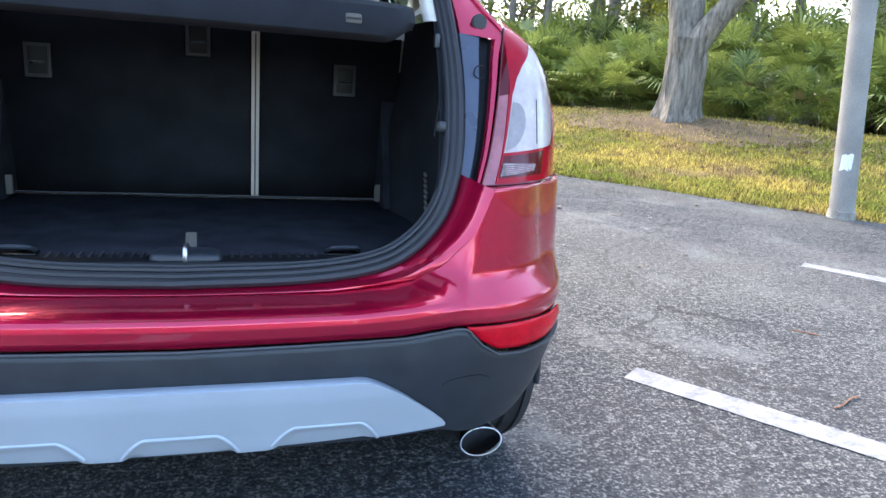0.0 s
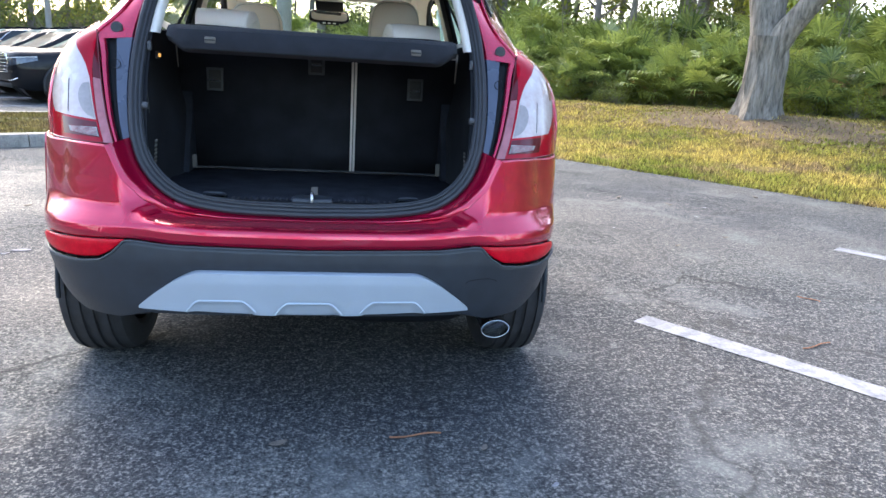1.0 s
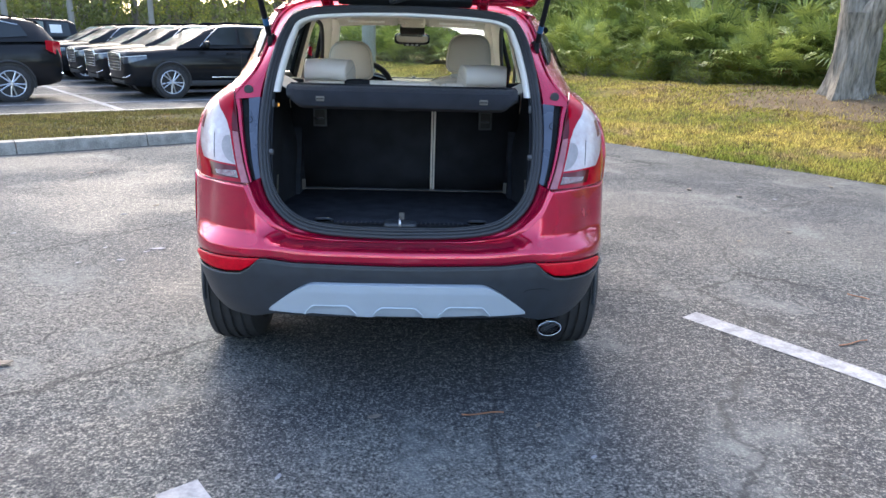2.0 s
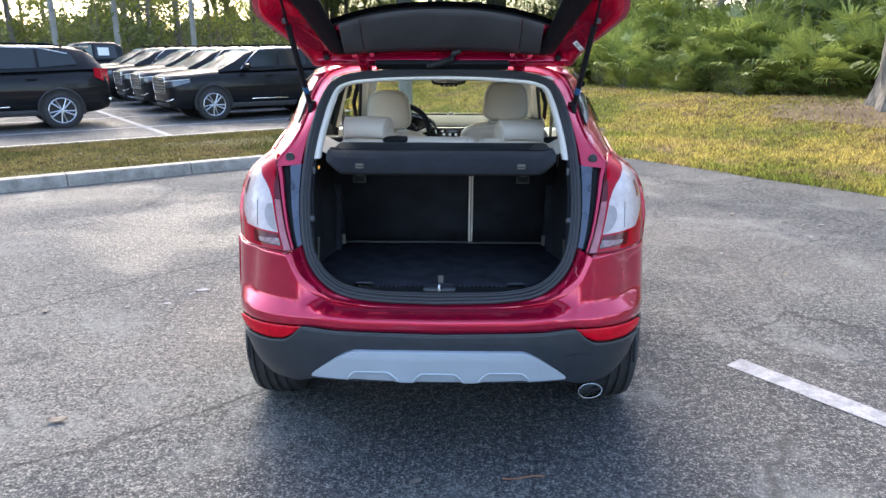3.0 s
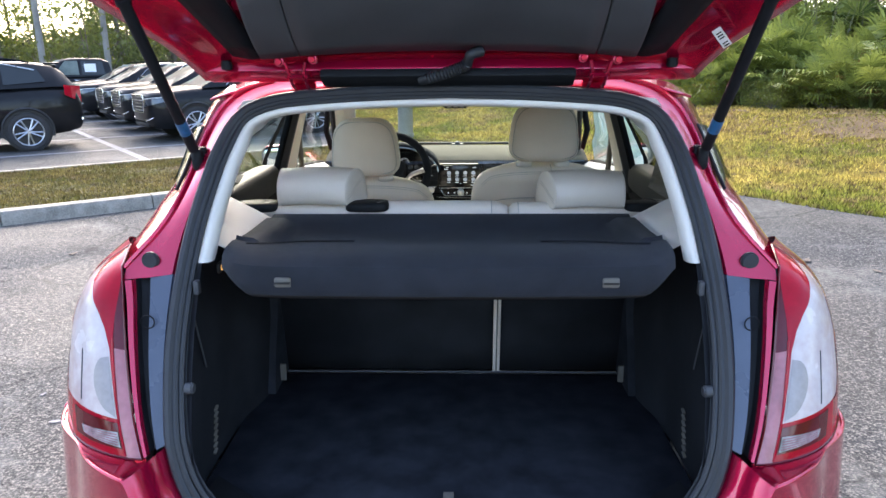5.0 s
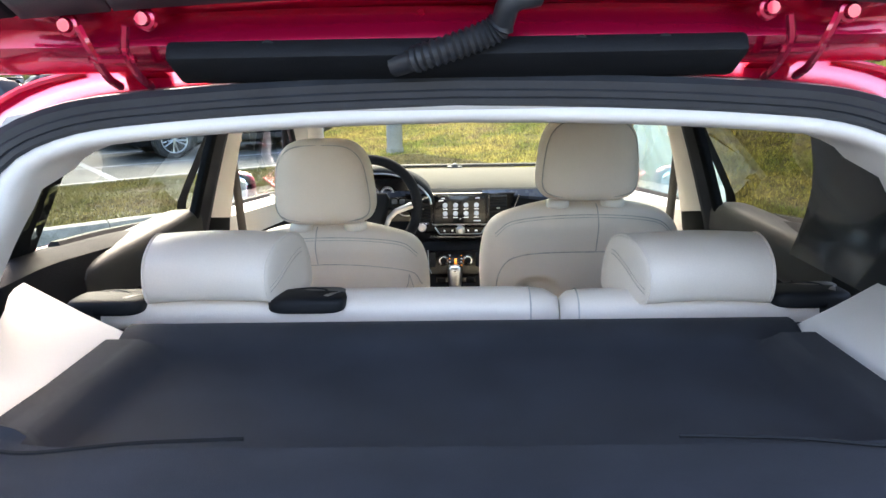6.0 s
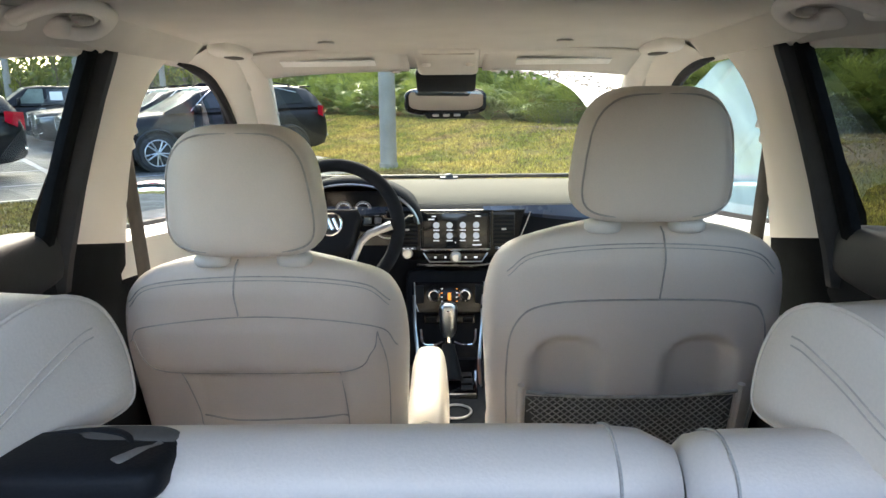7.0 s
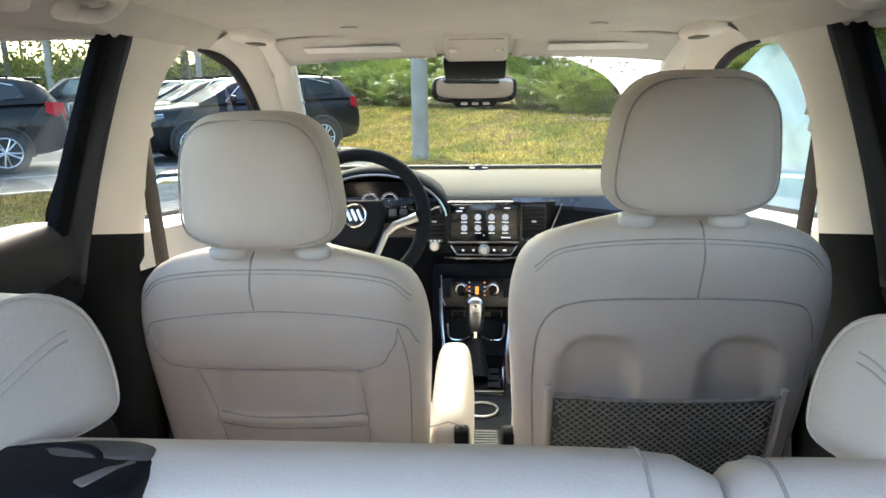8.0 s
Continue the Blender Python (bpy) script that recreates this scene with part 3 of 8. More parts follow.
island = part("island", sheet([[lot(u, v, 0.13 + 0.02 * noise.noise((u, v, 0)) + 0.03 * math.sin((v + 11) / 3.3 * math.pi)) for v in _iv] for u in _iu]), "brown_turf")
tagged(island, "browned grass strip inside the concrete kerb", "grass strip", kind="structure")


def blades(name, spots, h0, h1, material, label, lean=0.6, wide=0.006):
    """Grass: one upright sliver a blade, leaning by chance."""
    rs = np.random.RandomState(len(name) + 5)
    n = len(spots)
    s = np.asarray(spots)
    a = rs.rand(n) * 2 * np.pi
    h = h0 + (h1 - h0) * rs.rand(n) ** 2
    w = wide * (0.6 + rs.rand(n))
    side = np.stack([np.cos(a) * w, np.sin(a) * w, 0 * a], 1)
    la = rs.rand(n) * 2 * np.pi
    lo = lean * rs.rand(n) * h
    tip = s + np.stack([np.cos(la) * lo, np.sin(la) * lo, h], 1)
    v = np.stack([s - side, s + side, tip], 1).reshape(-1, 3)
    ob = part(name, (v, np.arange(3 * n).reshape(-1, 3)), material, smooth=False)
    return tagged(ob, label, "grass", kind="stuff")


_rs = np.random.RandomState(3)
_sp = []
for _ in range(300000):
    v = _rs.uniform(-27, 14)
    u = edge_u(v) - 0.05 + 6.6 * _rs.rand() ** 1.35
    if noise.noise((u * 0.8, v * 0.8, 9)) > -0.35 - 0.4 * _rs.rand() and ((u - 12.15) / 0.95) ** 2 + ((v + 3.2) / 2.3) ** 2 > 0.85 * _rs.rand() - 0.12:
        _sp.append(lot(u, v, max(0.0, bank(u, v)) - 0.004))
blades("bank_grass", _sp, 0.02, 0.09, "grass", "yellow-green grass blades on the bank", lean=0.9, wide=0.009)
_sp = []
for _ in range(110000):
    u, v = _rs.uniform(-9, 7.4), _rs.uniform(-10.93, -7.78)
    _sp.append(lot(u, v, 0.13 + 0.03 * math.sin((v + 11) / 3.3 * math.pi)))
blades("island_grass", _sp, 0.015, 0.045, "grass_dry", "short browned grass on the island", wide=0.006)
_sp = []
for _ in range(9000):
    v = _rs.uniform(-13, 12)
    u = edge_u(v) + 5.4 + 1.6 * _rs.randn() * 0.5
    if _rs.rand() < 0.6:
        u, v = 12.2 + 0.6 * _rs.randn(), -3.3 + 1.8 * _rs.randn()
    _sp.append(lot(u, v, bank(u, v)))
blades("leaf_litter", _sp, 0.01, 0.05, "litter", "dry brown leaves below the palmettos", lean=2.5, wide=0.022)


_su, _sv = np.arange(10.6, 14.6, 0.12), np.arange(-14.0, 12.0, 0.14)


def bare(i, j):
    """Worn brown soil: a ragged patch under the oak and a broken strip before the palmettos."""
    u, v = _su[i], _sv[j]
    k = 0.5 * noise.noise((u * 0.9, v * 0.7, 3)) + 0.35 * noise.noise((u * 3.1, v * 2.6, 7)) + 0.25 * noise.noise((u * 9, v * 9, 1))
    oak_ = 1 - ((u - 12.15) / 1.1) ** 2 - ((v + 3.2) / 2.7) ** 2
    strip_ = 0.35 - abs(u - edge_u(v) - 5.55) / 0.55
    return max(oak_, strip_) + 0.9 * k > 0.25


soil = part("soil", sheet([[lot(u, v, bank(u, v) + 0.018 + 0.012 * noise.noise((u * 6, v * 6, 0))) for v in _sv] for u in _su], keep=bare), "soil")
tagged(soil, "bare brown soil with dead leaves on the bank", "soil", kind="structure")


def post_pole(at, h, r, label, patch=False, lean=(0, 0)):
    """A slightly tapered concrete pole; one has a pale patch of old paint."""
    ob = thing("light_pole", label, "pole", tuple(at), "light poles")
    x, y, z = at
    prof = [(r * 1.03, -0.2), (r * 1.0, 0.3), (r * 0.97, 1.5), (r * 0.92, h * 0.5), (r * 0.85, h)]
    v, f = lathe(prof, (x, y, z), "z", 20)
    v = v + np.stack([(v[:, 2] - z) * lean[0], (v[:, 2] - z) * lean[1], 0 * v[:, 2]], 1)
    part("shaft", (v, f), "pole", ob)
    part("base_collar", tube([(x, y, z - 0.03), (x, y, z + 0.05)], r * 1.12, 20), "kerb", ob)
    if patch:
        rows = []
        for a in np.linspace(3.45, 4.35, 8):
            q = 1.006 * r
            rows.append([(x + 0.55 * lean[0] + q * math.cos(a), y + 0.55 * lean[1] + q * math.sin(a), z + 0.46 + 0.16 * b + 0.03 * noise.noise((a * 3, b * 3, 0))) for b in (0, 0.25, 0.5, 0.75, 1)])
        part("paint_patch", sheet(rows), "label", ob)
    return ob


post_pole((5.93, 4.37, 0.03), 8.0, 0.118, "grey concrete light pole with a white paint patch", True, (-0.058, 0.062))
post_pole((-1.20, 14.3, 0.1), 8.0, 0.165, "pale grey concrete light pole standing in the grass")


for _x, _y in ((-17.4, 28.3), (-15.4, 29.8), (-12.7, 31.9)):
    post_pole((_x, _y, 0.0), 9.0, 0.13, "pale grey pole behind the parked cars")


def scrap_leaf(x, y, size, turn, dry=True):
    ob = thing("fallen_leaf", "curled brown leaf lying on the asphalt", "leaf", (x, y, 0.004), "litter on the asphalt")
    rows = []
    for f in np.linspace(-1, 1, 7):
        w = size * 0.45 * (1 - f * f) ** 0.7 + 0.001
        c, s = math.cos(turn), math.sin(turn)
        rows.append([(x + c * f * size - s * w * g, y + s * f * size + c * w * g, 0.006 + 0.25 * size * (abs(g) * 0.8 + f * f * 0.5)) for g in (-1, -0.4, 0.4, 1)])
    solid(part("blade", sheet(rows), "trunk" if dry else "twig", ob), 0.001)
    return ob


def scrap_twig(x, y, length, turn):
    ob = thing("twig", "thin reddish pine needle twig on the asphalt", "twig", (x, y, 0.003), "litter on the asphalt")
    c, s = math.cos(turn), math.sin(turn)
    pts = [(x + c * length * f - s * 0.01 * math.sin(f * 5), y + s * length * f + c * 0.01 * math.sin(f * 5), 0.006) for f in np.linspace(-0.5, 0.5, 8)]
    part("stem", tube(pts, 0.0028, 6), "twig", ob)
    return ob


def paint_chip(x, y, size, turn):
    """A thin ragged scrap of old line paint stuck to the asphalt."""
    ob = thing("paint_chip", "small pale scrap of old paint on the asphalt", "paint scrap", (x, y, 0.0), "litter on the asphalt")
    rim = []
    for k in range(11):
        a = 2 * math.pi * k / 11
        r = 0.62 * size * (0.55 + 0.45 * noise.noise((x * 7 + math.cos(a), y * 7 + math.sin(a), 0)) + 0.25)
        p, q = 1.7 * r * math.cos(a), 0.7 * r * math.sin(a)
        rim.append((x + p * math.cos(turn) - q * math.sin(turn), y + p * math.sin(turn) + q * math.cos(turn)))
    part("flake", prism(rim, 0.004, pose(0, 0, 0.001)), "line", ob)
    return ob


for _x, _y, _s, _t in ((-1.73, 2.15, 0.06, 0.3), (-1.78, 2.07, 0.03, 0.9), (-1.87, 1.88, 0.035, 0.1), (-2.11, 1.81, 0.022, 0.4), (-2.09, 2.15, 0.024, 1.1), (-2.89, 2.47, 0.026, 0.2),
                       (-2.35, 3.1, 0.03, 0.6), (-1.5, 2.9, 0.025, 1.4), (2.29, 3.19, 0.02, 0.8), (3.64, 4.23, 0.03, 0.2), (3.3, 3.75, 0.022, 1.9), (0.72, -0.32, 0.016, 0.5), (-0.38, -0.45, 0.02, 1.2)):
    paint_chip(_x, _y, _s, _t)
scrap_twig(0.342, -0.03, 0.17, 0.05)
scrap_twig(2.30, 0.71, 0.2, 0.3)
scrap_twig(2.75, 1.4, 0.12, 2.2)
for _x, _y, _s, _t in ((-0.084, -0.07, 0.028, 0.4), (-1.75, 0.35, 0.045, 0.2), (2.9, 4.6, 0.05, 1.0), (3.3, 4.3, 0.04, 2.0), (2.55, 2.6, 0.03, 0.5), (4.6, 4.9, 0.05, 1.5),
                       (2.3, 5.6, 0.03, 0.7), (-2.6, 1.7, 0.03, 2.4), (-3.4, 4.8, 0.04, 1.2), (3.1, 2.9, 0.03, 0.2), (-2.2, 3.4, 0.03, 0.9), (0.55, -0.12, 0.018, 1.1)):
    scrap_leaf(_x, _y, _s, _t)

# ---- the red crossover: its rear at y = 0, facing +y, tailgate open ----
car = thing("crossover_car", "red compact crossover, tailgate raised, cream leather inside", "car")
BODY_D, BODY_N = 0.75, 4.0


def half_width(z):
    return float(np.interp(z, [0.28, 0.36, 0.44, 0.56, 0.68, 0.78, 0.88, 1.0, 1.1, 1.2, 1.3], [0.832, 0.846, 0.858, 0.870, 0.871, 0.866, 0.859, 0.852, 0.828, 0.766, 0.725]))


def rear_skin(x_rel, z, inset=0.0):
    """A point of the rounded rear, at x_rel (-1 to 1) of its width."""
    a = abs(x_rel) * math.pi / 2
    w, d = half_width(z) - inset, BODY_D
    x = w * math.sin(a) ** (2 / BODY_N)
    y = inset + d * (1 - max(0.0, math.cos(a)) ** (2 / BODY_N))
    return np.array([math.copysign(x, x_rel), y, z])


def rel_of(x, z, inset=0.0):
    q = min(1.0, abs(x) / (half_width(z) - inset))
    return math.copysign(math.asin(q ** (BODY_N / 2)) * 2 / math.pi, x)


REL_END = 0.872
_cols = np.linspace(-1, 1, 161) * REL_END


def lip_z(x):
    """The upper edge of the red bumper: the loading lip, then up along the opening to the lamp."""
    return float(np.interp(abs(x), [0, 0.29, 0.40, 0.45, 0.50, 0.54, 0.572, 0.588, 0.65, 0.72, 0.77, 0.81, 0.835, 0.86], [0.668, 0.671, 0.680, 0.692, 0.726, 0.785, 0.848, 0.878, 0.880, 0.878, 0.876, 0.874, 0.874, 0.880]))


PROF_V = [0, 0.12, 0.28, 0.42, 0.52, 0.62, 0.72, 0.86, 1]


def red_pt(c, v, x0):
    """The red skin at column c: a flat shelf behind the lip, a creased shoulder at the corners."""
    k = float(sstep(0.42, 0.60, abs(x0)))
    zf = lerp(float(np.interp(v, PROF_V, [0, 0.22, 0.50, 0.66, 0.76, 0.83, 0.88, 0.94, 1])), v, k)
    z = lerp(red_low(x0), lip_z(x0 * lerp(0.935, 1.0, float(sstep(0.70, 0.86, abs(x0))))), zf)
    mid = float(np.interp(v, PROF_V, [0.006, 0.0, -0.001, 0.001, 0.005, 0.014, 0.032, 0.066, 0.10]))
    side = float(np.interp(z, [0.597, 0.63, 0.655, 0.695, 0.708, 0.78, 0.95], [0.006, 0.0, 0.004, 0.034, 0.039, 0.044, 0.05]))
    ins = lerp(mid, side, k) * (1 - float(sstep(0.60, 0.86, abs(c))))
    # the channel beside the opening, sunk behind the edge of the corner panel
    xe = float(np.interp(z, [0.63, 0.66, 0.72, 0.80, 0.88], [0.46, 0.507, 0.543, 0.565, 0.59]))
    ins += 0.011 * float(sstep(0.012, -0.012, abs(x0) * 0.985 - xe) * sstep(0.65, 0.70, z) * sstep(0.44, 0.52, abs(x0)))
    return rear_skin(c, z, ins)


def clad_top(x):
    """The line between red bumper and grey cladding, which dips below the reflectors."""
    return float(np.interp(abs(x), [0, 0.40, 0.50, 0.525, 0.56, 0.60, 0.66, 0.74, 0.80, 0.86], [0.600, 0.608, 0.618, 0.616, 0.578, 0.553, 0.544, 0.541, 0.543, 0.556]))


def red_low(x):
    return float(np.interp(abs(x), [0, 0.40, 0.50, 0.55, 0.66, 0.76, 0.81, 0.86], [0.602, 0.610, 0.621, 0.621, 0.612, 0.607, 0.603, 0.598]))


rows = []
for c in _cols:
    x0 = rear_skin(c, 0.64)[0]
    rows.append([red_pt(c, v, x0) for v in np.linspace(0, 1, 44)])
BUMPER = rows
solid(part("rear_bumper", sheet(rows), "paint", car, "glossy red rear bumper skin"), 0.008, -1)

rows = []
for c in _cols:
    x0 = rear_skin(c, 0.58)[0]
    col = []
    for v in np.linspace(0, 1, 16):
        low = 0.372 - 0.022 * float(sstep(0.50, 0.62, abs(x0))) + 0.075 * float(sstep(0.72, 0.87, abs(x0)))
        z = lerp(low, clad_top(x0), v)
        ins = np.interp(z, [0.29, 0.36, 0.42, 0.50, 0.56, 0.60], [0.065, 0.036, 0.018, 0.004, -0.004, -0.002])
        if v == 0:
            ins += 0.05
        col.append(rear_skin(c, z, float(ins)))
    rows.append(col)
clad = solid(part("bumper_cladding", sheet(rows), "cladding", car, "dark grey textured lower bumper cladding"), 0.008, -1)
part("cladding_edge", tube([rows[k][-1] + np.array([0, -0.001, -0.001]) for k in range(len(rows))], 0.0028, 6), "panel", clad, "rounded upper edge of the cladding")

# silver skid plate with three pressed arches
rows = []
for x in np.linspace(-0.497, 0.497, 81):
    top = 0.538 - 0.124 * max(0.0, (abs(x) - 0.315) / 0.185) ** 1.4
    bot = 0.386 + 0.024 * (abs(x) / 0.5) ** 2
    col = []
    for v in np.linspace(0, 1, 22):
        z = lerp(bot, max(top, bot + 0.004), v)
        ins = np.interp(z, [0.36, 0.40, 0.44, 0.50, 0.54], [0.030, 0.016, 0.008, -0.006, -0.010]) - 0.010 * (1 if 0 < v < 1 else -0.6)
        for cx in (-0.258, 0.0, 0.258):
            hw = lerp(0.100, 0.066, (z - 0.386) / 0.050)
            ins += (0.005 + 0.18 * max(0.0, 0.436 - z)) * float(sstep(hw + 0.007, hw - 0.007, abs(x - cx)) * sstep(0.440, 0.431, z))
        col.append(rear_skin(rel_of(x, z), z, float(ins)))
    rows.append(col)
skid = solid(part("skid_plate", sheet(rows), "silver", car, "silver skid plate with three raised arches"), 0.012, -1)
for cx in (-0.258, 0.0, 0.258):
    arc = []
    for f in np.linspace(-1, 1, 17):
        x = cx + 0.100 * f
        z = 0.398 + 0.024 * (abs(cx) / 0.5) ** 2 + 0.038 * min(1.0, (1 - abs(f)) * 2.9) ** 0.85
        arc.append(rear_skin(rel_of(x, z), z, float(np.interp(z, [0.386, 0.40, 0.44], [0.014, 0.0065, -0.001]))))
    part("arch_rib", tube(even(arc, 30), 0.0040, 8), "silver", skid)

for s in (-1, 1):
    # red reflector in the bumper corner
    rows = []
    for f in np.linspace(0, 1, 20):
        x = lerp(0.525, 0.822, f)
        zt = float(np.interp(x, [0.525, 0.60, 0.70, 0.78, 0.81, 0.822], [0.619, 0.614, 0.609, 0.604, 0.598, 0.585]))
        zb = float(np.interp(x, [0.525, 0.56, 0.60, 0.66, 0.74, 0.80, 0.822], [0.617, 0.586, 0.563, 0.555, 0.554, 0.562, 0.574]))
        rows.append([rear_skin(s * abs(rel_of(x, z)), z, -0.001 - 0.003 * math.sin(v * math.pi)) for v in np.linspace(0, 1, 8) for z in (lerp(zb, zt, v),)])
    refl = solid(part("reflector", sheet(rows), "reflector", car, "red bumper reflector"), 0.006, -1)
    # red plug on the loading lip
    part("lip_plug", cylinder((s * 0.459, 0.126, 0.716), 0.015, 0.008, "y", 20, 0.002), "paint", car)

# oval tow cover line on the cladding
_o = [(0.49, 0.505), (0.56, 0.512), (0.60, 0.495), (0.615, 0.475), (0.60, 0.452), (0.53, 0.452), (0.50, 0.47)]
part("tow_cover", tube([rear_skin(rel_of(x, z), z, float(np.interp(z, [0.42, 0.50, 0.56], [0.03, 0.006, -0.004])) - 0.001) for x, z in spline(_o, 50, True)], 0.0016, 5, True), "black", car)

# ---- the tailgate opening: seal, channel and pillars ----
OPEN_R = [(0, 0.676), (0.225, 0.683), (0.367, 0.704), (0.448, 0.745), (0.508, 0.812), (0.540, 0.90), (0.558, 1.02), (0.560, 1.14), (0.548, 1.27),
          (0.527, 1.372), (0.504, 1.448), (0.467, 1.506), (0.40, 1.537), (0.30, 1.549), (0.15, 1.557), (0, 1.560)]


def lean_y(z):
    """How far forward the plane of the opening lies at a height."""
    return float(np.interp(z, [0.6, 0.71, 0.9, 1.2, 1.4, 1.57, 1.7], [0.11, 0.135, 0.20, 0.375, 0.50, 0.62, 0.70]))


_half = even(spline(OPEN_R, 240), 72)
LOOP = np.vstack([_half, np.stack([-_half[-2:0:-1, 0], _half[-2:0:-1, 1]], 1)])


def loop_at(inward, push=0.0):
    """The opening's outline, drawn in by a distance and pushed forward."""
    t = np.roll(LOOP, -1, 0) - np.roll(LOOP, 1, 0)
    t /= np.linalg.norm(t, axis=1)[:, None]
    n = np.stack([-t[:, 1], t[:, 0]], 1) * (1 - 0.22 * sstep(1.44, 1.52, LOOP[:, 1]))[:, None]
    q = LOOP + n * inward
    return np.array([(x, lean_y(z) + push, z) for x, z in q])


seal = part("tailgate_seal", tube(loop_at(0.007, -0.004), 0.010, 8, True), "rubber", car, "black rubber tailgate seal with ribs")
part("seal_rib", tube(loop_at(0.019, 0.0), 0.0075, 8, True), "rubber", seal)
part("seal_rib", tube(loop_at(0.029, 0.006), 0.0065, 8, True), "rubber", seal)
part("seal_base", sheet([loop_at(-0.002, 0.012), loop_at(0.036, 0.016)], closed_v=True), "rubber", seal)

# the flange between the seal and the outer skin
PILLAR_R = [(0.583, 0.188, 0.876), (0.609, 0.225, 0.944), (0.637, 0.285, 1.046), (0.656, 0.338, 1.138), (0.670, 0.385, 1.20), (0.606, 0.45, 1.28),
            (0.573, 0.52, 1.36), (0.549, 0.585, 1.45), (0.518, 0.625, 1.515), (0.47, 0.645, 1.553), (0.40, 0.655, 1.573), (0.25, 0.662, 1.586), (0, 0.665, 1.592)]
_side = [i for i in range(72) if _half[i, 1] >= 0.876 or _half[i, 0] > 0.54]
_k0 = next(i for i in range(72) if _half[i, 1] >= 0.872)
_pil = even(spline(PILLAR_R, 160), 72 - _k0)
_inn = loop_at(-0.004, 0.004)[_k0:72]
_zs = _pil[:, 2]


def strip(a, b, fs, sink):
    """Rows of a band between two edges, sunk forward by sink at each fraction."""
    return [[lerp(p, q, f) + np.array([0, d, 0]) for f, d in zip(fs, sink)] for p, q in zip(a, b)]


_low = [k for k in range(len(_zs)) if _zs[k] < 1.185]
_kl = len(_low)
for s in (1, -1):
    up = strip(_inn[_kl - 1:], _pil[_kl - 1:], (0, 0.1, 0.5, 0.85, 1.0), (0.02, 0.006, 0.0, 0.004, 0.0))
    g = sheet(up)
    part("door_pillar_flange", g if s > 0 else mirror_x(g), "paint", car, "red painted rear pillar beside the opening")
    g = sheet(strip(_inn[:_kl], _pil[:_kl], (0, 0.08, 0.5, 0.54), (0.02, 0.004, 0.004, 0.02)))
    part("pillar_trim", g if s > 0 else mirror_x(g), "slate", car, "slate grey plastic pillar trim")
    g = sheet(strip(_inn[:_kl], _pil[:_kl], (0.54, 0.60, 0.76, 0.80), (0.018, 0.022, 0.022, 0.002)))
    part("pillar_gap", g if s > 0 else mirror_x(g), "black", car)
    g = sheet(strip(_inn[:_kl], _pil[:_kl], (0.78, 0.82, 0.95, 1.0), (0.004, -0.006, -0.006, 0.004)))
    part("lamp_flange", g if s > 0 else mirror_x(g), "paint", car)
    part("pillar_plug", cylinder((s * 0.618, 0.388, 1.215), 0.018, 0.012, "y", 24, 0.003), "cladding", car, "grey plastic plug")
    part("trim_clip", lathe([(0.013, 0), (0.0135, -0.002), (0.015, -0.002), (0.0155, 0)], (s * 0.607, 0.318, 1.105), "y", 20), "black", car)

# loading lip: painted sill between bumper and seal
_top = [c[-1] for c in BUMPER]
_sel = [k for k, p in enumerate(_top) if abs(p[0]) <= 0.588]
_outer = even([_top[k] for k in _sel], 90)
_loop = loop_at(-0.002, 0.0)
_inner = np.vstack([_loop[-(_k0):], _loop[:_k0 + 1]])
_inner = even(_inner, 90)
if _inner[0][0] > 0:
    _inner = _inner[::-1]
part("loading_lip", sheet(strip(_inner, _outer, (0, 0.1, 0.35, 0.5, 0.62, 0.8, 1.0), (0.014, 0.0, 0.002, 0.0, -0.012, -0.008, 0.0))), "paint", car, "red painted loading lip")

# ---- tail lamps ----
L_IN = [(0.586, 0.186, 0.872), (0.612, 0.222, 0.944), (0.640, 0.280, 1.046), (0.659, 0.332, 1.138), (0.675, 0.378, 1.205)]
L_OUT = [(0.855, 0.425, 0.878), (0.858, 0.455, 0.955), (0.850, 0.48, 1.03), (0.834, 0.492, 1.10), (0.790, 0.492, 1.165), (0.690, 0.455, 1.232)]
_li, _lo = even(spline(L_IN, 60), 49), even(spline(L_OUT, 60), 49)


def lamp_at(f, z, out=0.0):
    """The lamp's outer face: f from the inner edge to the body side, z from bottom to top."""
    k = z * 48
    a = np.array([np.interp(k, range(49), _li[:, q]) for q in range(3)])
    b = np.array([np.interp(k, range(49), _lo[:, q]) for q in range(3)])
    bulge = max(0.0, math.sin(f * math.pi)) ** 0.8 * 0.055 * (1 if z < 0.7 else 1 - ((z - 0.7) / 0.3) ** 2)
    return lerp(a, b, f) + np.array([0.45, -1.0, 0.06]) * (bulge + out)


def lens(f0, f1, z0, z1, nf=16, nz=20, out=0.0):
    """A patch of lens between edges that are numbers or functions of the other direction."""
    val = lambda q, t: q(t) if callable(q) else q  # noqa: E731
    rows = []
    for t in np.linspace(0, 1, nf):
        fm = lerp(val(f0, 0.5), val(f1, 0.5), t)
        lo_, hi_ = val(z0, fm), val(z1, fm)
        rows.append([lamp_at(lerp(val(f0, z), val(f1, z), t), z, out) for z in np.linspace(lo_, hi_, nz)])
    return sheet(rows)


def clear_in(z):
    """Where the clear lens begins beside the red cap and the inner strip."""
    return float(np.interp(z, [0.0, 0.16, 0.32, 0.54, 0.64, 0.71, 0.79, 0.86], [0.092, 0.095, 0.103, 0.115, 0.16, 0.24, 0.45, 0.88]))


def low_z(f):
    return 0.185 + 0.015 * (2 * f - 1) ** 2


def rev_hi(f):
    return 0.134 - 0.05 * f


def rev_lo(f):
    return 0.050 + 0.03 * f


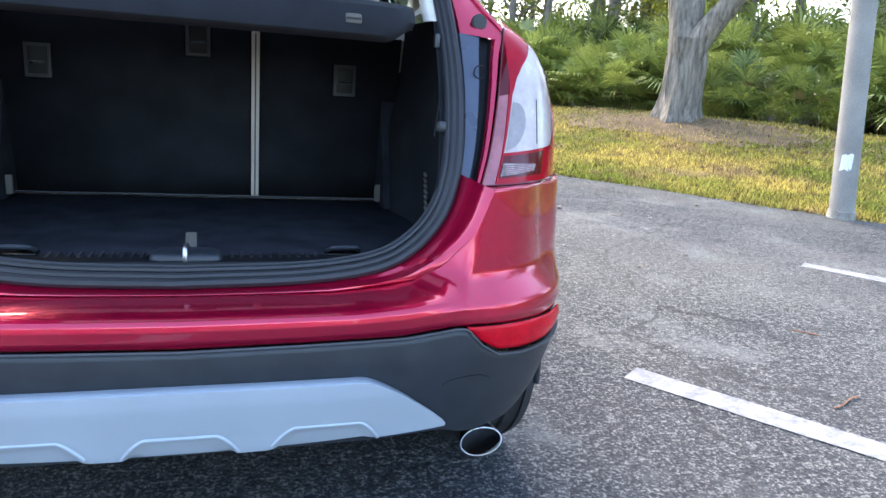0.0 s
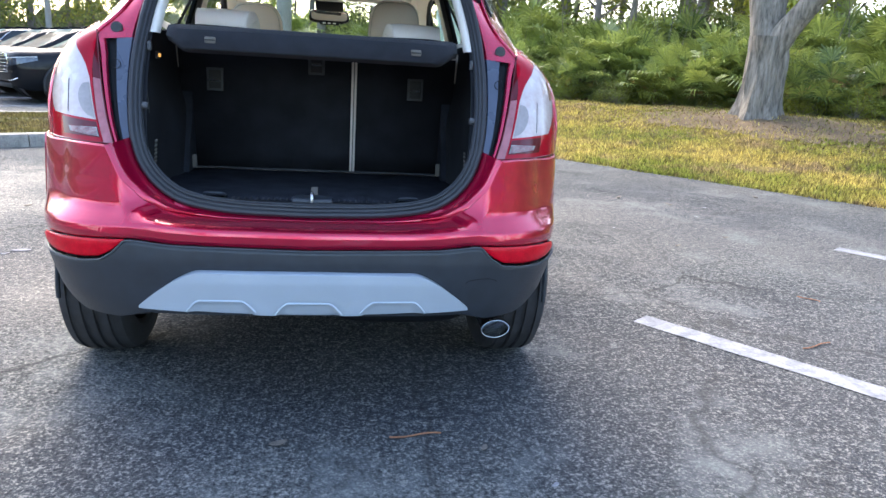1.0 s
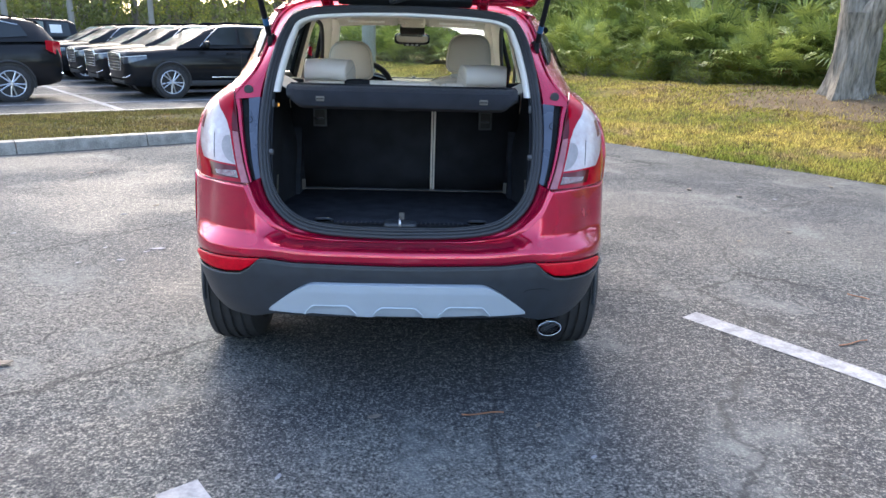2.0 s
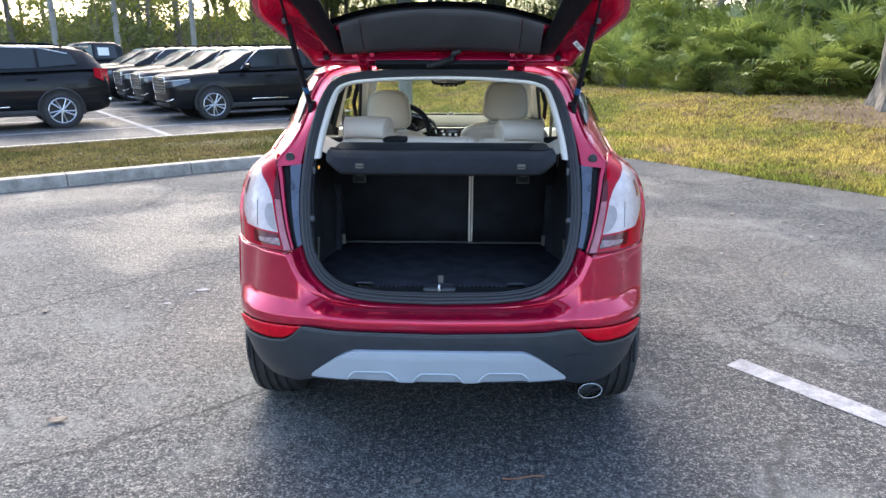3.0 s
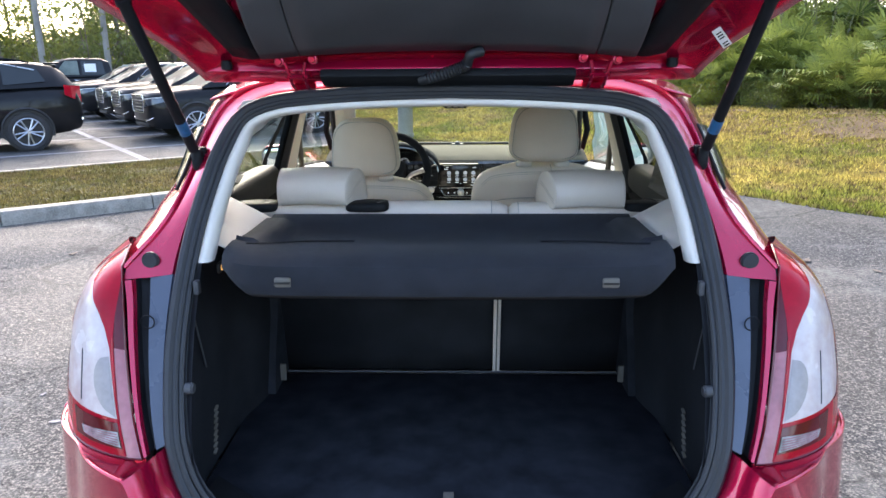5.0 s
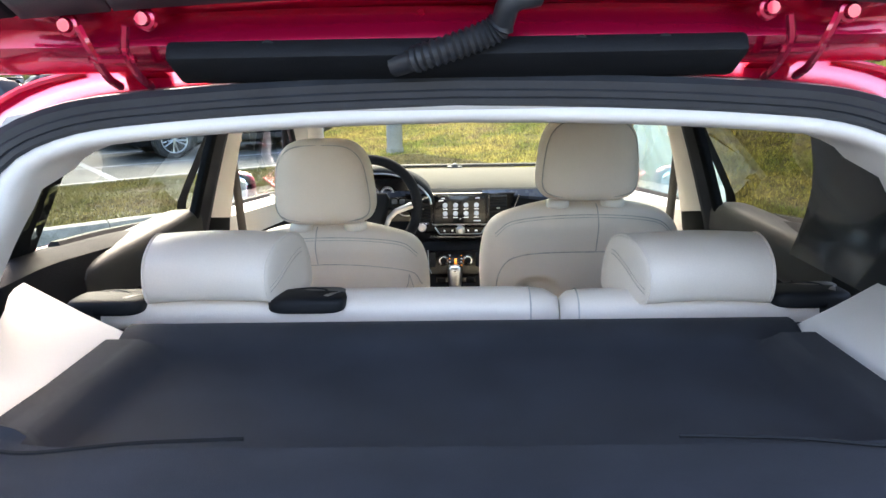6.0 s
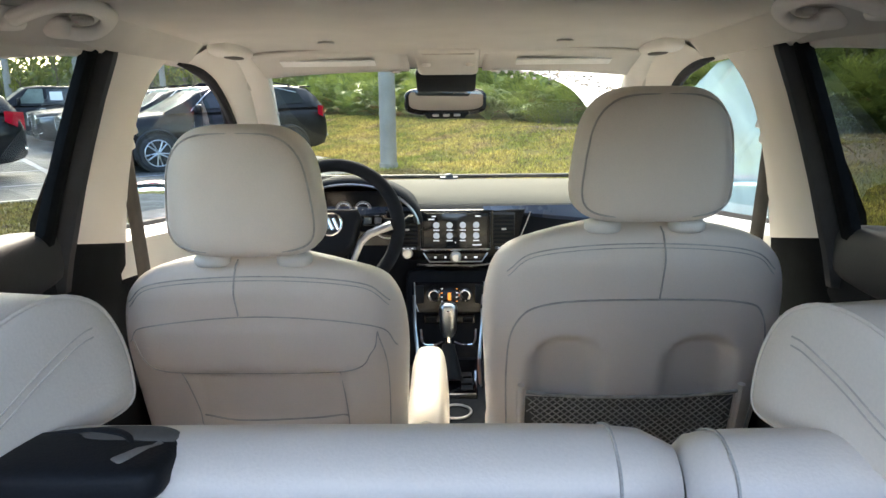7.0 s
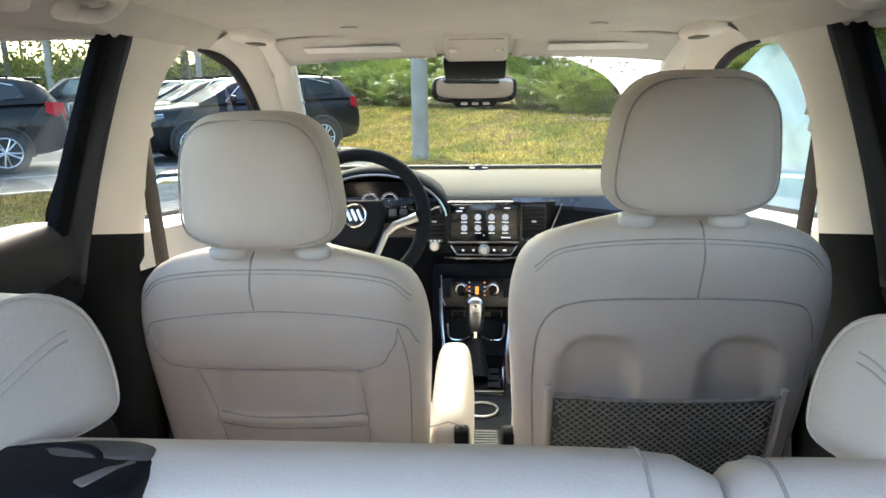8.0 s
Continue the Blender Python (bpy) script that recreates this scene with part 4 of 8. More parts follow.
for s in (1, -1):
    def put(nm, g, m, parent, lb=""):
        return part(nm, g if s > 0 else mirror_x(g), m, parent, lb, angle=60)
    rows = []
    for z in np.linspace(0.19, 1.0, 40):
        f0, f1 = float(np.interp(z, [0.19, 0.60, 0.72, 1.0], [0.085, 0.085, 0.07, 0.0])), clear_in(z) if z < 0.86 else 1.0
        rows.append([lamp_at(lerp(f0, f1, t), z) for t in np.linspace(0, 1, 12)])
    hous = put("tail_lamp", sheet(rows), "lamp_red", car, "red cap of the tail lamp")
    rows = []
    for z in np.linspace(0.19, 0.86, 34):
        rows.append([lamp_at(lerp(clear_in(z), 1.0, t), z) for t in np.linspace(0, 1, 18)])
    put("clear_lens", sheet(rows), "lamp_clear", hous, "frosted clear lens of the tail lamp")
    rows = []
    for z in np.linspace(0.20, 0.50, 16):
        w = math.sin((z - 0.20) / 0.30 * math.pi) ** 0.5
        rows.append([lamp_at(lerp(clear_in(z) + 0.006, clear_in(z) + 0.008 + 0.15 * w, t), z, 0.001) for t in np.linspace(0, 1, 12)])
    put("bulb_chamber", sheet(rows), "lamp_grey", hous, "grey bulb chamber behind the lens")
    put("red_wedge", lens(lambda z: float(np.interp(z, [0.17, 0.30, 0.46], [0.62, 0.80, 0.99])), 1.0, 0.17, 0.46, 10, 14, 0.0012), "lamp_red", hous, "red outer wedge of the lamp")
    put("dark_lens", lens(0.0, lambda z: float(np.interp(z, [0.55, 0.72, 0.95], [0.085, 0.07, 0.02])), 0.55, 0.95, 6, 20), "lamp_dark", hous, "smoked red inner strip of the lamp")
    put("strip_lens", lens(0.0, 0.085, 0.0, 0.55, 8, 24), "lamp_pink", hous, "pale pink inner strip of the lamp")
    put("red_lens", lens(0.085, 1.0, 0.0, 0.19, 30, 10), "lamp_red", hous, "deep red lower lens")
    put("smoked_edge", lens(0.095, 0.50, 0.042, 0.172, 18, 6, 0.0014), "lamp_dark", hous, "smoked inner chamber of the lower lens")
    put("reverse_lens", lens(0.10, lambda z: 0.39 + 0.4 * (z - 0.05), rev_lo, rev_hi, 16, 6, 0.0028), "lamp_reverse", hous, "ribbed clear reversing lens")
    put("side_reflector", lens(0.72, 0.86, 0.46, 0.62, 6, 8, 0.0015), "lamp_pink", hous, "small pale red side reflector")
    rim = [lamp_at(0, z) for z in np.linspace(0, 1, 24)] + [lamp_at(f, 1) for f in np.linspace(0, 1, 12)] + [lamp_at(1, z) for z in np.linspace(1, 0, 24)] + [lamp_at(f, 0) for f in np.linspace(1, 0, 16)]
    put("lamp_gasket", tube(rim, 0.002, 5, True), "lamp_dark", hous)
    put("lens_line", tube([lamp_at(0.085, z, 0.001) for z in np.linspace(0.01, 0.60, 24)], 0.0022, 5), "lamp_red", hous)
    put("print_line", tube([lamp_at(0.42 - 0.06 * z, z, 0.0008) for z in np.linspace(0.22, 0.48, 10)], 0.0011, 4), "panel", hous)
    for q in range(5):
        put("lens_rib", tube([lamp_at(f, lerp(rev_lo(f), rev_hi(f), 0.15 + 0.17 * q), 0.0032) for f in np.linspace(0.11, 0.38, 12)], 0.0009, 4), "lamp_pink", hous)
    shelf = [p for p in _top if s * p[0] > 0.56]
    low = even([lamp_at(f, 0.0) * np.array([s, 1, 1]) + np.array([0, 0.012, -0.003]) for f in np.linspace(-0.02, 1.0, 14)], 20)
    edge = even(sorted(shelf, key=lambda p: abs(p[0])), 20)
    part("lamp_shelf", sheet([[a, lerp(a, b, 0.5), b] for a, b in zip(low, edge)]), "paint", car)

# ---- body sides, roof and pillars ----
BELT = [(0.55, 1.27), (1.0, 1.275), (1.3, 1.245), (1.7, 1.195), (2.3, 1.13), (3.0, 1.06), (3.4, 1.0)]


def belt_z(y):
    return float(np.interp(y, [p[0] for p in BELT], [p[1] for p in BELT]))


def arch_z(y):
    """The lower edge of the body side, lifted over the wheels."""
    z = 0.33
    for c in (0.765, 3.355):
        if abs(y - c) < 0.385:
            z = max(z, 0.34 + math.sqrt(0.385**2 - (y - c) ** 2))
    return z


for s in (1, -1):
    rows = []
    for y in np.r_[0.40, 0.412, 0.425, np.arange(0.45, 4.0, 0.045), 4.0, 4.06, 4.1]:
        top = float(np.interp(y, [0.40, 0.455, 0.50, 0.56, 0.62, 0.68, 0.80, 1.0], [0.872, 0.882, 0.96, 1.06, 1.12, 1.185, 1.23, 1.275])) if y < 1.0 else belt_z(y) - 0.15 * float(sstep(3.35, 3.95, y)) - 0.10 * float(sstep(3.9, 4.1, y))
        nose = 0.10 * float(sstep(3.5, 4.15, y)) ** 2
        rows.append([(s * (half_width(z) + 0.018 * float(sstep(0.6, 1.0, y)) - 0.012 * math.exp(-((z - 0.78) / 0.07) ** 2) * float(sstep(0.4, 0.7, y)) - 0.009 * (1 - float(sstep(0.40, 0.55, y))) - nose), y, z)
                     for v in np.linspace(0, 1, 12) for z in (lerp(arch_z(y), top, v),)])
    solid(part("body_side", sheet(rows), "paint", car, "red body side with wheel arches"), 0.01, -1 * s)
    for c in (0.765, 3.355):
        arc = [(s * (0.852 if c < 1 else 0.866), c + 0.388 * math.cos(a), 0.34 + 0.388 * math.sin(a)) for a in np.linspace(-0.05, math.pi + 0.05, 30)]
        part("arch_cladding", tube(arc, 0.010, 8, flat=0.8), "cladding", car)
    part("sill_cladding", block((s * 0.845, 2.08, 0.32), (0.05, 1.75, 0.12), 0.015), "cladding", car)
    # upper rear quarter between lamp, opening and side window
    A = even(spline(PILLAR_R[4:11], 60), 24)
    C = even(spline([(0.765, 0.68, 1.185), (0.715, 0.73, 1.285), (0.668, 0.76, 1.38), (0.628, 0.77, 1.46), (0.598, 0.78, 1.515), (0.55, 0.78, 1.557)], 60), 24)
    g = sheet([[lerp(p, q, f) + np.array([0.016, 0, 0.012]) * math.sin(f * math.pi) * (0.4 + 0.6 * float(sstep(1.36, 1.28, p[2]))) for f in np.linspace(0, 1, 12)] for p, q in zip(A, C)])
    part("rear_quarter", g if s > 0 else mirror_x(g), "paint", car)
    wr = [k for k in range(24) if 1.325 < A[k][2] < 1.47]
    g = sheet([[lerp(A[k], C[k], f) + np.array([0.016, 0, 0.012]) * math.sin(f * math.pi) * 0.7 + np.array([0.004, -0.004, 0.003]) for f in np.linspace(0.14, 0.16 + 0.6 * (q / max(1, len(wr) - 1)) ** 0.6, 7)] for q, k in enumerate(wr)])
    part("quarter_glass", g if s > 0 else mirror_x(g), "tinted", car, "dark wedge of quarter glass behind the pillar")
    g = tube([lerp(A[k], C[k], 0.14) + np.array([0.009, -0.005, 0.007]) for k in wr], 0.004, 6)
    part("glass_seal", g if s > 0 else mirror_x(g), "black", car)
    g = tube([A[k] + np.array([0.004, -0.001, 0.0]) for k in range(24)], 0.005, 8)
    part("pillar_crease", g if s > 0 else mirror_x(g), "paint", car)
    rows = []
    for k in range(49):
        e = np.array([np.interp(k, [0, 10, 20, 34, 48], q) for q in ([0.866, 0.867, 0.852, 0.815, 0.765], [0.455, 0.50, 0.56, 0.62, 0.68], [0.882, 0.96, 1.06, 1.12, 1.185])])
        rows.append([lerp(np.array(_lo[k]), e, f) + np.array([0.016, -0.004, 0.014]) * math.sin(f * math.pi) * min(1.0, 0.15 + k / 18) for f in np.linspace(0, 1, 7)])
    g = sheet(rows)
    part("quarter_shoulder", g if s > 0 else mirror_x(g), "paint", car)

_ry = np.linspace(0.66, 2.42, 24)


def roof_z(x, y):
    return 1.598 + 0.045 * math.sin(min(1, (y - 0.66) / 1.2) * math.pi / 2) - 0.05 * float(sstep(2.0, 2.5, y)) - 0.066 * (abs(x) / 0.6) ** 2.6


rows = [[(x * (0.90 + 0.1 * min(1, (y - 0.6) * 3)), y, roof_z(x, y)) for x in np.linspace(-0.61, 0.61, 17)] for y in _ry]
solid(part("roof", sheet(rows), "paint", car, "red roof skin"), 0.004, 0)
for s in (1, -1):
    part("roof_rail", tube(spline([(s * 0.545, 0.80, 1.585), (s * 0.555, 0.95, 1.635), (s * 0.56, 1.6, 1.65), (s * 0.55, 2.2, 1.625), (s * 0.54, 2.35, 1.58)], 24), 0.016, 8), "black", car)

# bonnet and nose, low in front of the windscreen
rows = []
for y in np.linspace(3.32, 4.12, 12):
    z0 = float(np.interp(y, [3.3, 3.6, 3.95, 4.12], [1.055, 1.03, 0.95, 0.80]))
    rows.append([(x, y, z0 - 0.10 * (abs(x) / 0.8) ** 3) for x in np.linspace(-0.74, 0.74, 15)])
solid(part("bonnet", sheet(rows), "paint", car), 0.01, 1)
for s in (1, -1):
    rows = []
    for y in np.linspace(3.0, 4.1, 14):
        zb = float(np.interp(y, [3.3, 3.6, 3.95, 4.12], [1.055, 1.03, 0.95, 0.80])) - 0.078
        top = belt_z(y) - 0.15 * float(sstep(3.35, 3.95, y)) - 0.10 * float(sstep(3.9, 4.1, y))
        xo = half_width(top) + 0.018 - 0.10 * float(sstep(3.5, 4.15, y)) ** 2
        rows.append([(s * lerp(0.735, xo, f), y, lerp(zb, top, f ** 2) + 0.004) for f in np.linspace(0, 1, 6)])
    part("front_wing", sheet(rows), "paint", car, "red front wing")
    part("headlight", cushion((s * 0.62, 4.10, 0.80), (0.26, 0.12, 0.13), 0.6, 0.6, 10, 20), "headlamp", car, "clear headlight")
part("grille", block((0, 4.19, 0.72), (0.80, 0.05, 0.16), 0.02), "gloss_black", car, "black front grille")
part("front_bumper", block((0, 4.13, 0.56), (1.45, 0.16, 0.52), 0.06, seg=3), "paint", car)

# windscreen and other panes
WS_T, WS_B = (2.44, 1.545), (3.33, 1.085)


def screen_pt(x_rel, f):
    w = lerp(0.555, 0.70, f)
    y, z = lerp(WS_T[0], WS_B[0], f), lerp(WS_T[1], WS_B[1], f)
    return np.array([x_rel * w, y - 0.10 * x_rel**2, z - 0.012 * x_rel**2 + 0.02 * math.sin(f * math.pi)])


pane = part("windscreen", sheet([[screen_pt(x, f) for f in np.linspace(0, 1, 14)] for x in np.linspace(-1, 1, 21)]), "glass_clear", car, "clear windscreen, misted in one corner")
rows = []
for x in np.linspace(0.16, 0.985, 40):
    f1 = float(np.interp(x, [0.16, 0.20, 0.43, 0.57, 0.65, 0.80, 0.90, 0.985], [0.031, 0.036, 0.075, 0.14, 0.21, 0.42, 0.66, 0.95]))
    rows.append([screen_pt(x, lerp(0.03, f1 + 0.012 * noise.noise((x * 30, 0, 0)), f)) + np.array([0, 0.003, 0.005]) for f in np.linspace(0, 1, 8)])
mist = part("dew_film", sheet(rows), "mist", pane, "white film of dew above the wiper's sweep")
mist.visible_shadow = False
for f0, f1 in ((0.955, 1.0), (0.0, 0.03)):
    part("screen_band", sheet([[screen_pt(x, f) + np.array([0, -0.004, -0.004]) for f in (f0, f1)] for x in np.linspace(-1, 1, 21)]), "black", pane, "black printed border of the windscreen")


def side_pt(y, z, s):
    """On the inclined plane of the side windows."""
    return np.array([s * float(np.interp(z, [1.05, 1.25, 1.54], [0.795, 0.755, 0.600])), y, z])


def top_z(y):
    return float(np.interp(y, [0.85, 1.1, 1.6, 2.1, 2.4, 3.2], [1.44, 1.505, 1.535, 1.53, 1.46, 1.08]))


for s in (1, -1):
    for nm, y0, y1, gm in (("rear_side_window", 1.02, 1.73, "glass_dark" if s > 0 else "glass_clear"), ("front_side_window", 1.80, 3.0, "glass_green")):
        rows = []
        for y in np.linspace(y0, y1, 20):
            zt, zb = top_z(y) - 0.005, belt_z(y)
            rows.append([side_pt(y, lerp(zb, max(zt, zb + 0.002), f), s) for f in np.linspace(0, 1, 8)])
        pn = part(nm, sheet(rows), gm, car, "dark privacy glass" if gm == "glass_dark" else "tinted side window")
        pn.visible_shadow = False
        if nm == "front_side_window" and s > 0:
            film = part("dew_film", sheet([[np.array(q) + np.array([0.004, 0, 0]) for q in r] for r in rows]), "mist_side", pn, "pale film of dew on the glass")
            film.visible_shadow = False
    rows = [[side_pt(y, lerp(1.30 + 0.02, top_z(y) - 0.01, f), s) for f in (0, 0.5, 1)] for y in np.linspace(0.78, 1.0, 6)]
    part("quarter_window", sheet(rows), "glass_dark", car, "small dark quarter window").visible_shadow = False
    # outer pillars and frames: cant rail, C pillar, B pillar, A pillar
    part("cant_rail", tube([side_pt(y, top_z(y) + 0.014, s) + np.array([s * (0.022 - 0.055 * float(sstep(2.0, 2.3, y))), 0, 0.004]) for y in np.linspace(0.95, 3.15, 40)], 0.016, 10), "black_soft", car)
    part("belt_moulding", tube([side_pt(y, belt_z(y), s) for y in np.linspace(1.12, 3.1, 30)], 0.014, 6), "black", car)
    part("window_pillar", sheet([[side_pt(y, z, s) for z in np.linspace(1.17, 1.53, 6)] for y in (1.73, 1.76, 1.80)]), "black_soft", car)
    part("rear_window_pillar", sheet([[side_pt(y, lerp(belt_z(y), top_z(y), f), s) for f in np.linspace(0, 1, 5)] for y in (0.96, 1.0, 1.05)]), "black_soft", car)

# door mirrors
for s in (1, -1):
    g = cushion((s * 0.94, 2.74, 1.12), (0.22, 0.10, 0.15), 0.6, 0.6, 12, 20)
    mir = part("door_mirror", g, "paint", car, "red door mirror")
    part("mirror_glass", cushion((s * 0.94, 2.692, 1.12), (0.185, 0.012, 0.118), 0.5, 0.5, 8, 20), "mirror", mir)
    part("mirror_frame", cushion((s * 0.94, 2.702, 1.12), (0.21, 0.02, 0.142), 0.5, 0.5, 8, 20), "gloss_black", mir)
    part("mirror_foot", block((s * 0.81, 2.76, 1.075), (0.12, 0.05, 0.03), 0.01), "black", mir)

# ---- wheels ----
def wheel_geo(s, x, y, z, r=0.345, w=0.225):
    h = w / 2
    prof = [(r * 0.66, -h * 0.86), (r * 0.72, -h), (r * 0.88, -h), (r * 0.965, -h * 0.86)]
    for g0, g1 in ((-0.62, -0.52), (-0.24, -0.12), (0.12, 0.24), (0.52, 0.62)):
        prof += [(r * (1 - 0.012 * abs(g0)), h * g0 - 0.002), (r - 0.010, h * g0), (r - 0.010, h * g1), (r * (1 - 0.012 * abs(g1)), h * g1 + 0.002)]
    prof += [(r * 0.965, h * 0.86), (r * 0.88, h), (r * 0.72, h), (r * 0.66, h * 0.86)]
    return lathe(prof, (x, y, z), "x", 64)


for s in (1, -1):
    for yc in (0.765, 3.355):
        tyre = part("wheel", wheel_geo(s, s * 0.778, yc, 0.345), "tyre", car, "black tyre with grooved tread", angle=30)
        part("rim", lathe([(0.235, -0.10), (0.225, -0.07), (0.20, 0.06 * s), (0.06, 0.075 * s), (0.0, 0.08 * s)], (s * 0.785, yc, 0.345), "x", 40), "satin", tyre)
        for k in range(5):
            a = k * 2 * math.pi / 5
            part("spoke", tube([(s * 0.875, yc + q * math.cos(a), 0.345 + q * math.sin(a)) for q in (0.04, 0.12, 0.22)], (0.03, 0.022, 0.028), 6), "satin", tyre)
        part("brake_disc", cylinder((s * 0.70, yc, 0.345), 0.14, 0.02, "x", 28), "satin", tyre)
part("axle_beam", tube([(-0.68, 0.82, 0.33), (-0.4, 0.86, 0.30), (0.4, 0.86, 0.30), (0.68, 0.82, 0.33)], 0.035, 8), "black", car)

# underside and exhaust
part("underbody", block((0, 2.15, 0.37), (1.30, 3.7, 0.10), 0.02), "black", car, "dark underbody")
part("rear_valance", block((0, 0.36, 0.42), (1.10, 0.40, 0.10), 0.03), "black", car)
part("silencer", cushion((0.30, 0.45, 0.31), (0.55, 0.22, 0.16), 0.6, 0.6, 12, 24), "black", car, "dark exhaust silencer")
_e = np.linspace(0, 2 * np.pi, 32, endpoint=False)
rows = []
for y, k, t in ((0.34, 0.86, 0.0), (0.16, 1.0, 0), (0.135, 1.03, 0), (0.130, 1.0, 0), (0.14, 0.93, 0), (0.30, 0.88, 0)):
    rows.append([(0.615 + 0.046 * k * math.cos(a), y + 0.02 * math.sin(a), 0.308 + 0.024 * k * math.sin(a) + 0.006 * math.cos(a)) for a in _e])
part("exhaust_ring", tube([(0.615 + 0.047 * math.cos(a), 0.128 + 0.02 * math.sin(a), 0.308 + 0.022 * math.sin(a) + 0.006 * math.cos(a)) for a in _e], 0.0013, 8, True), "satin", car, "bright rim of the exhaust tip")
tip = part("exhaust_tip", sheet(rows, closed_v=True), "chrome", car, "oval polished exhaust tip")
part("exhaust_bore", sheet([[(0.615 + 0.039 * k * math.cos(a), 0.29, 0.308 + 0.020 * k * math.sin(a)) for a in _e] for k in (1.0, 0.02)], closed_v=True), "silver_dark", tip)

# ---- the raised tailgate ----
TG0, TG_D, TG_N = np.array([0, 0.615, 1.588]), np.array([0, -0.82, 0.572]), np.array([0, 0.572, 0.82])


def gate(x, s, up=0.0):
    """A place on the raised tailgate: s metres from the hinge line, up through its thickness."""
    crown = 0.02 * math.sin(min(1, s / 1.05) * math.pi) - 0.06 * (abs(x) / 0.7) ** 2 * (1 if up >= 0 else 1)
    return TG0 + np.array([x, 0, 0]) + TG_D * s + TG_N * (up + crown + 0.03)


def gate_w(s):
    return float(np.interp(s, [0, 0.05, 0.12, 0.24, 0.33, 0.38, 0.46, 0.6, 0.8, 0.95, 1.05], [0.545, 0.56, 0.585, 0.655, 0.70, 0.702, 0.68, 0.645, 0.60, 0.56, 0.50]))


_gs, _gx = np.linspace(0, 1.05, 43), np.linspace(-1, 1, 49)


def glass_edge(x):
    return 0.314 - 0.075 * (abs(x) / 0.43) ** 2.4


def in_glass(i, j):
    s, x = (_gs[i] + _gs[i + 1]) / 2, (_gx[j] + _gx[j + 1]) / 2 * gate_w((_gs[i] + _gs[i + 1]) / 2)
    return abs(x) < float(np.interp(s, [0.08, 0.42, 0.7], [0.42, 0.485, 0.50])) and glass_edge(x) - 0.03 < s < 0.70


rows = [[gate(x * gate_w(s), s, -0.012 * math.cos(x * math.pi * 3) ** 2 * (abs(x) > 0.6)) for x in _gx] for s in _gs]
gate_ob = solid(part("tailgate", sheet(rows, keep=lambda i, j: not in_glass(i, j)), "paint", car, "raised red tailgate, inner side showing"), 0.03, 1)
gpane = part("tailgate_glass", sheet([[gate(x, s, 0.018) for x in np.linspace(-0.52, 0.52, 20)] for s in np.linspace(0.20, 0.72, 12)]), "glass_dark", gate_ob, "tinted tailgate glass")
for x0, x1 in ((-0.40, -0.318), (-0.315, 0.315), (0.318, 0.40)):
    rows = []
    for x in np.linspace(x0, x1, 14):
        s1 = glass_edge(x) + 0.01
        rows.append([gate(x, lerp(0.075, s1, f), -0.030 - 0.012 * math.sin(f * math.pi)) for f in np.linspace(0, 1, 8)])
    solid(part("trim_panel", sheet(rows), "panel", gate_ob, "grey inner tailgate trim panel"), 0.012, 1)
part("glass_border", sheet([[gate(x, glass_edge(x) + d, -0.012 + 0.02 * d) for d in (0.0, 0.016, 0.032)] for x in np.linspace(-0.46, 0.46, 30)]), "gloss_black", gate_ob, "dark border of the tailgate glass")
part("glass_bead", tube([gate(x, glass_edge(x) + 0.012, -0.026) for x in np.linspace(-0.42, 0.42, 30)], 0.004, 6), "black", gate_ob)
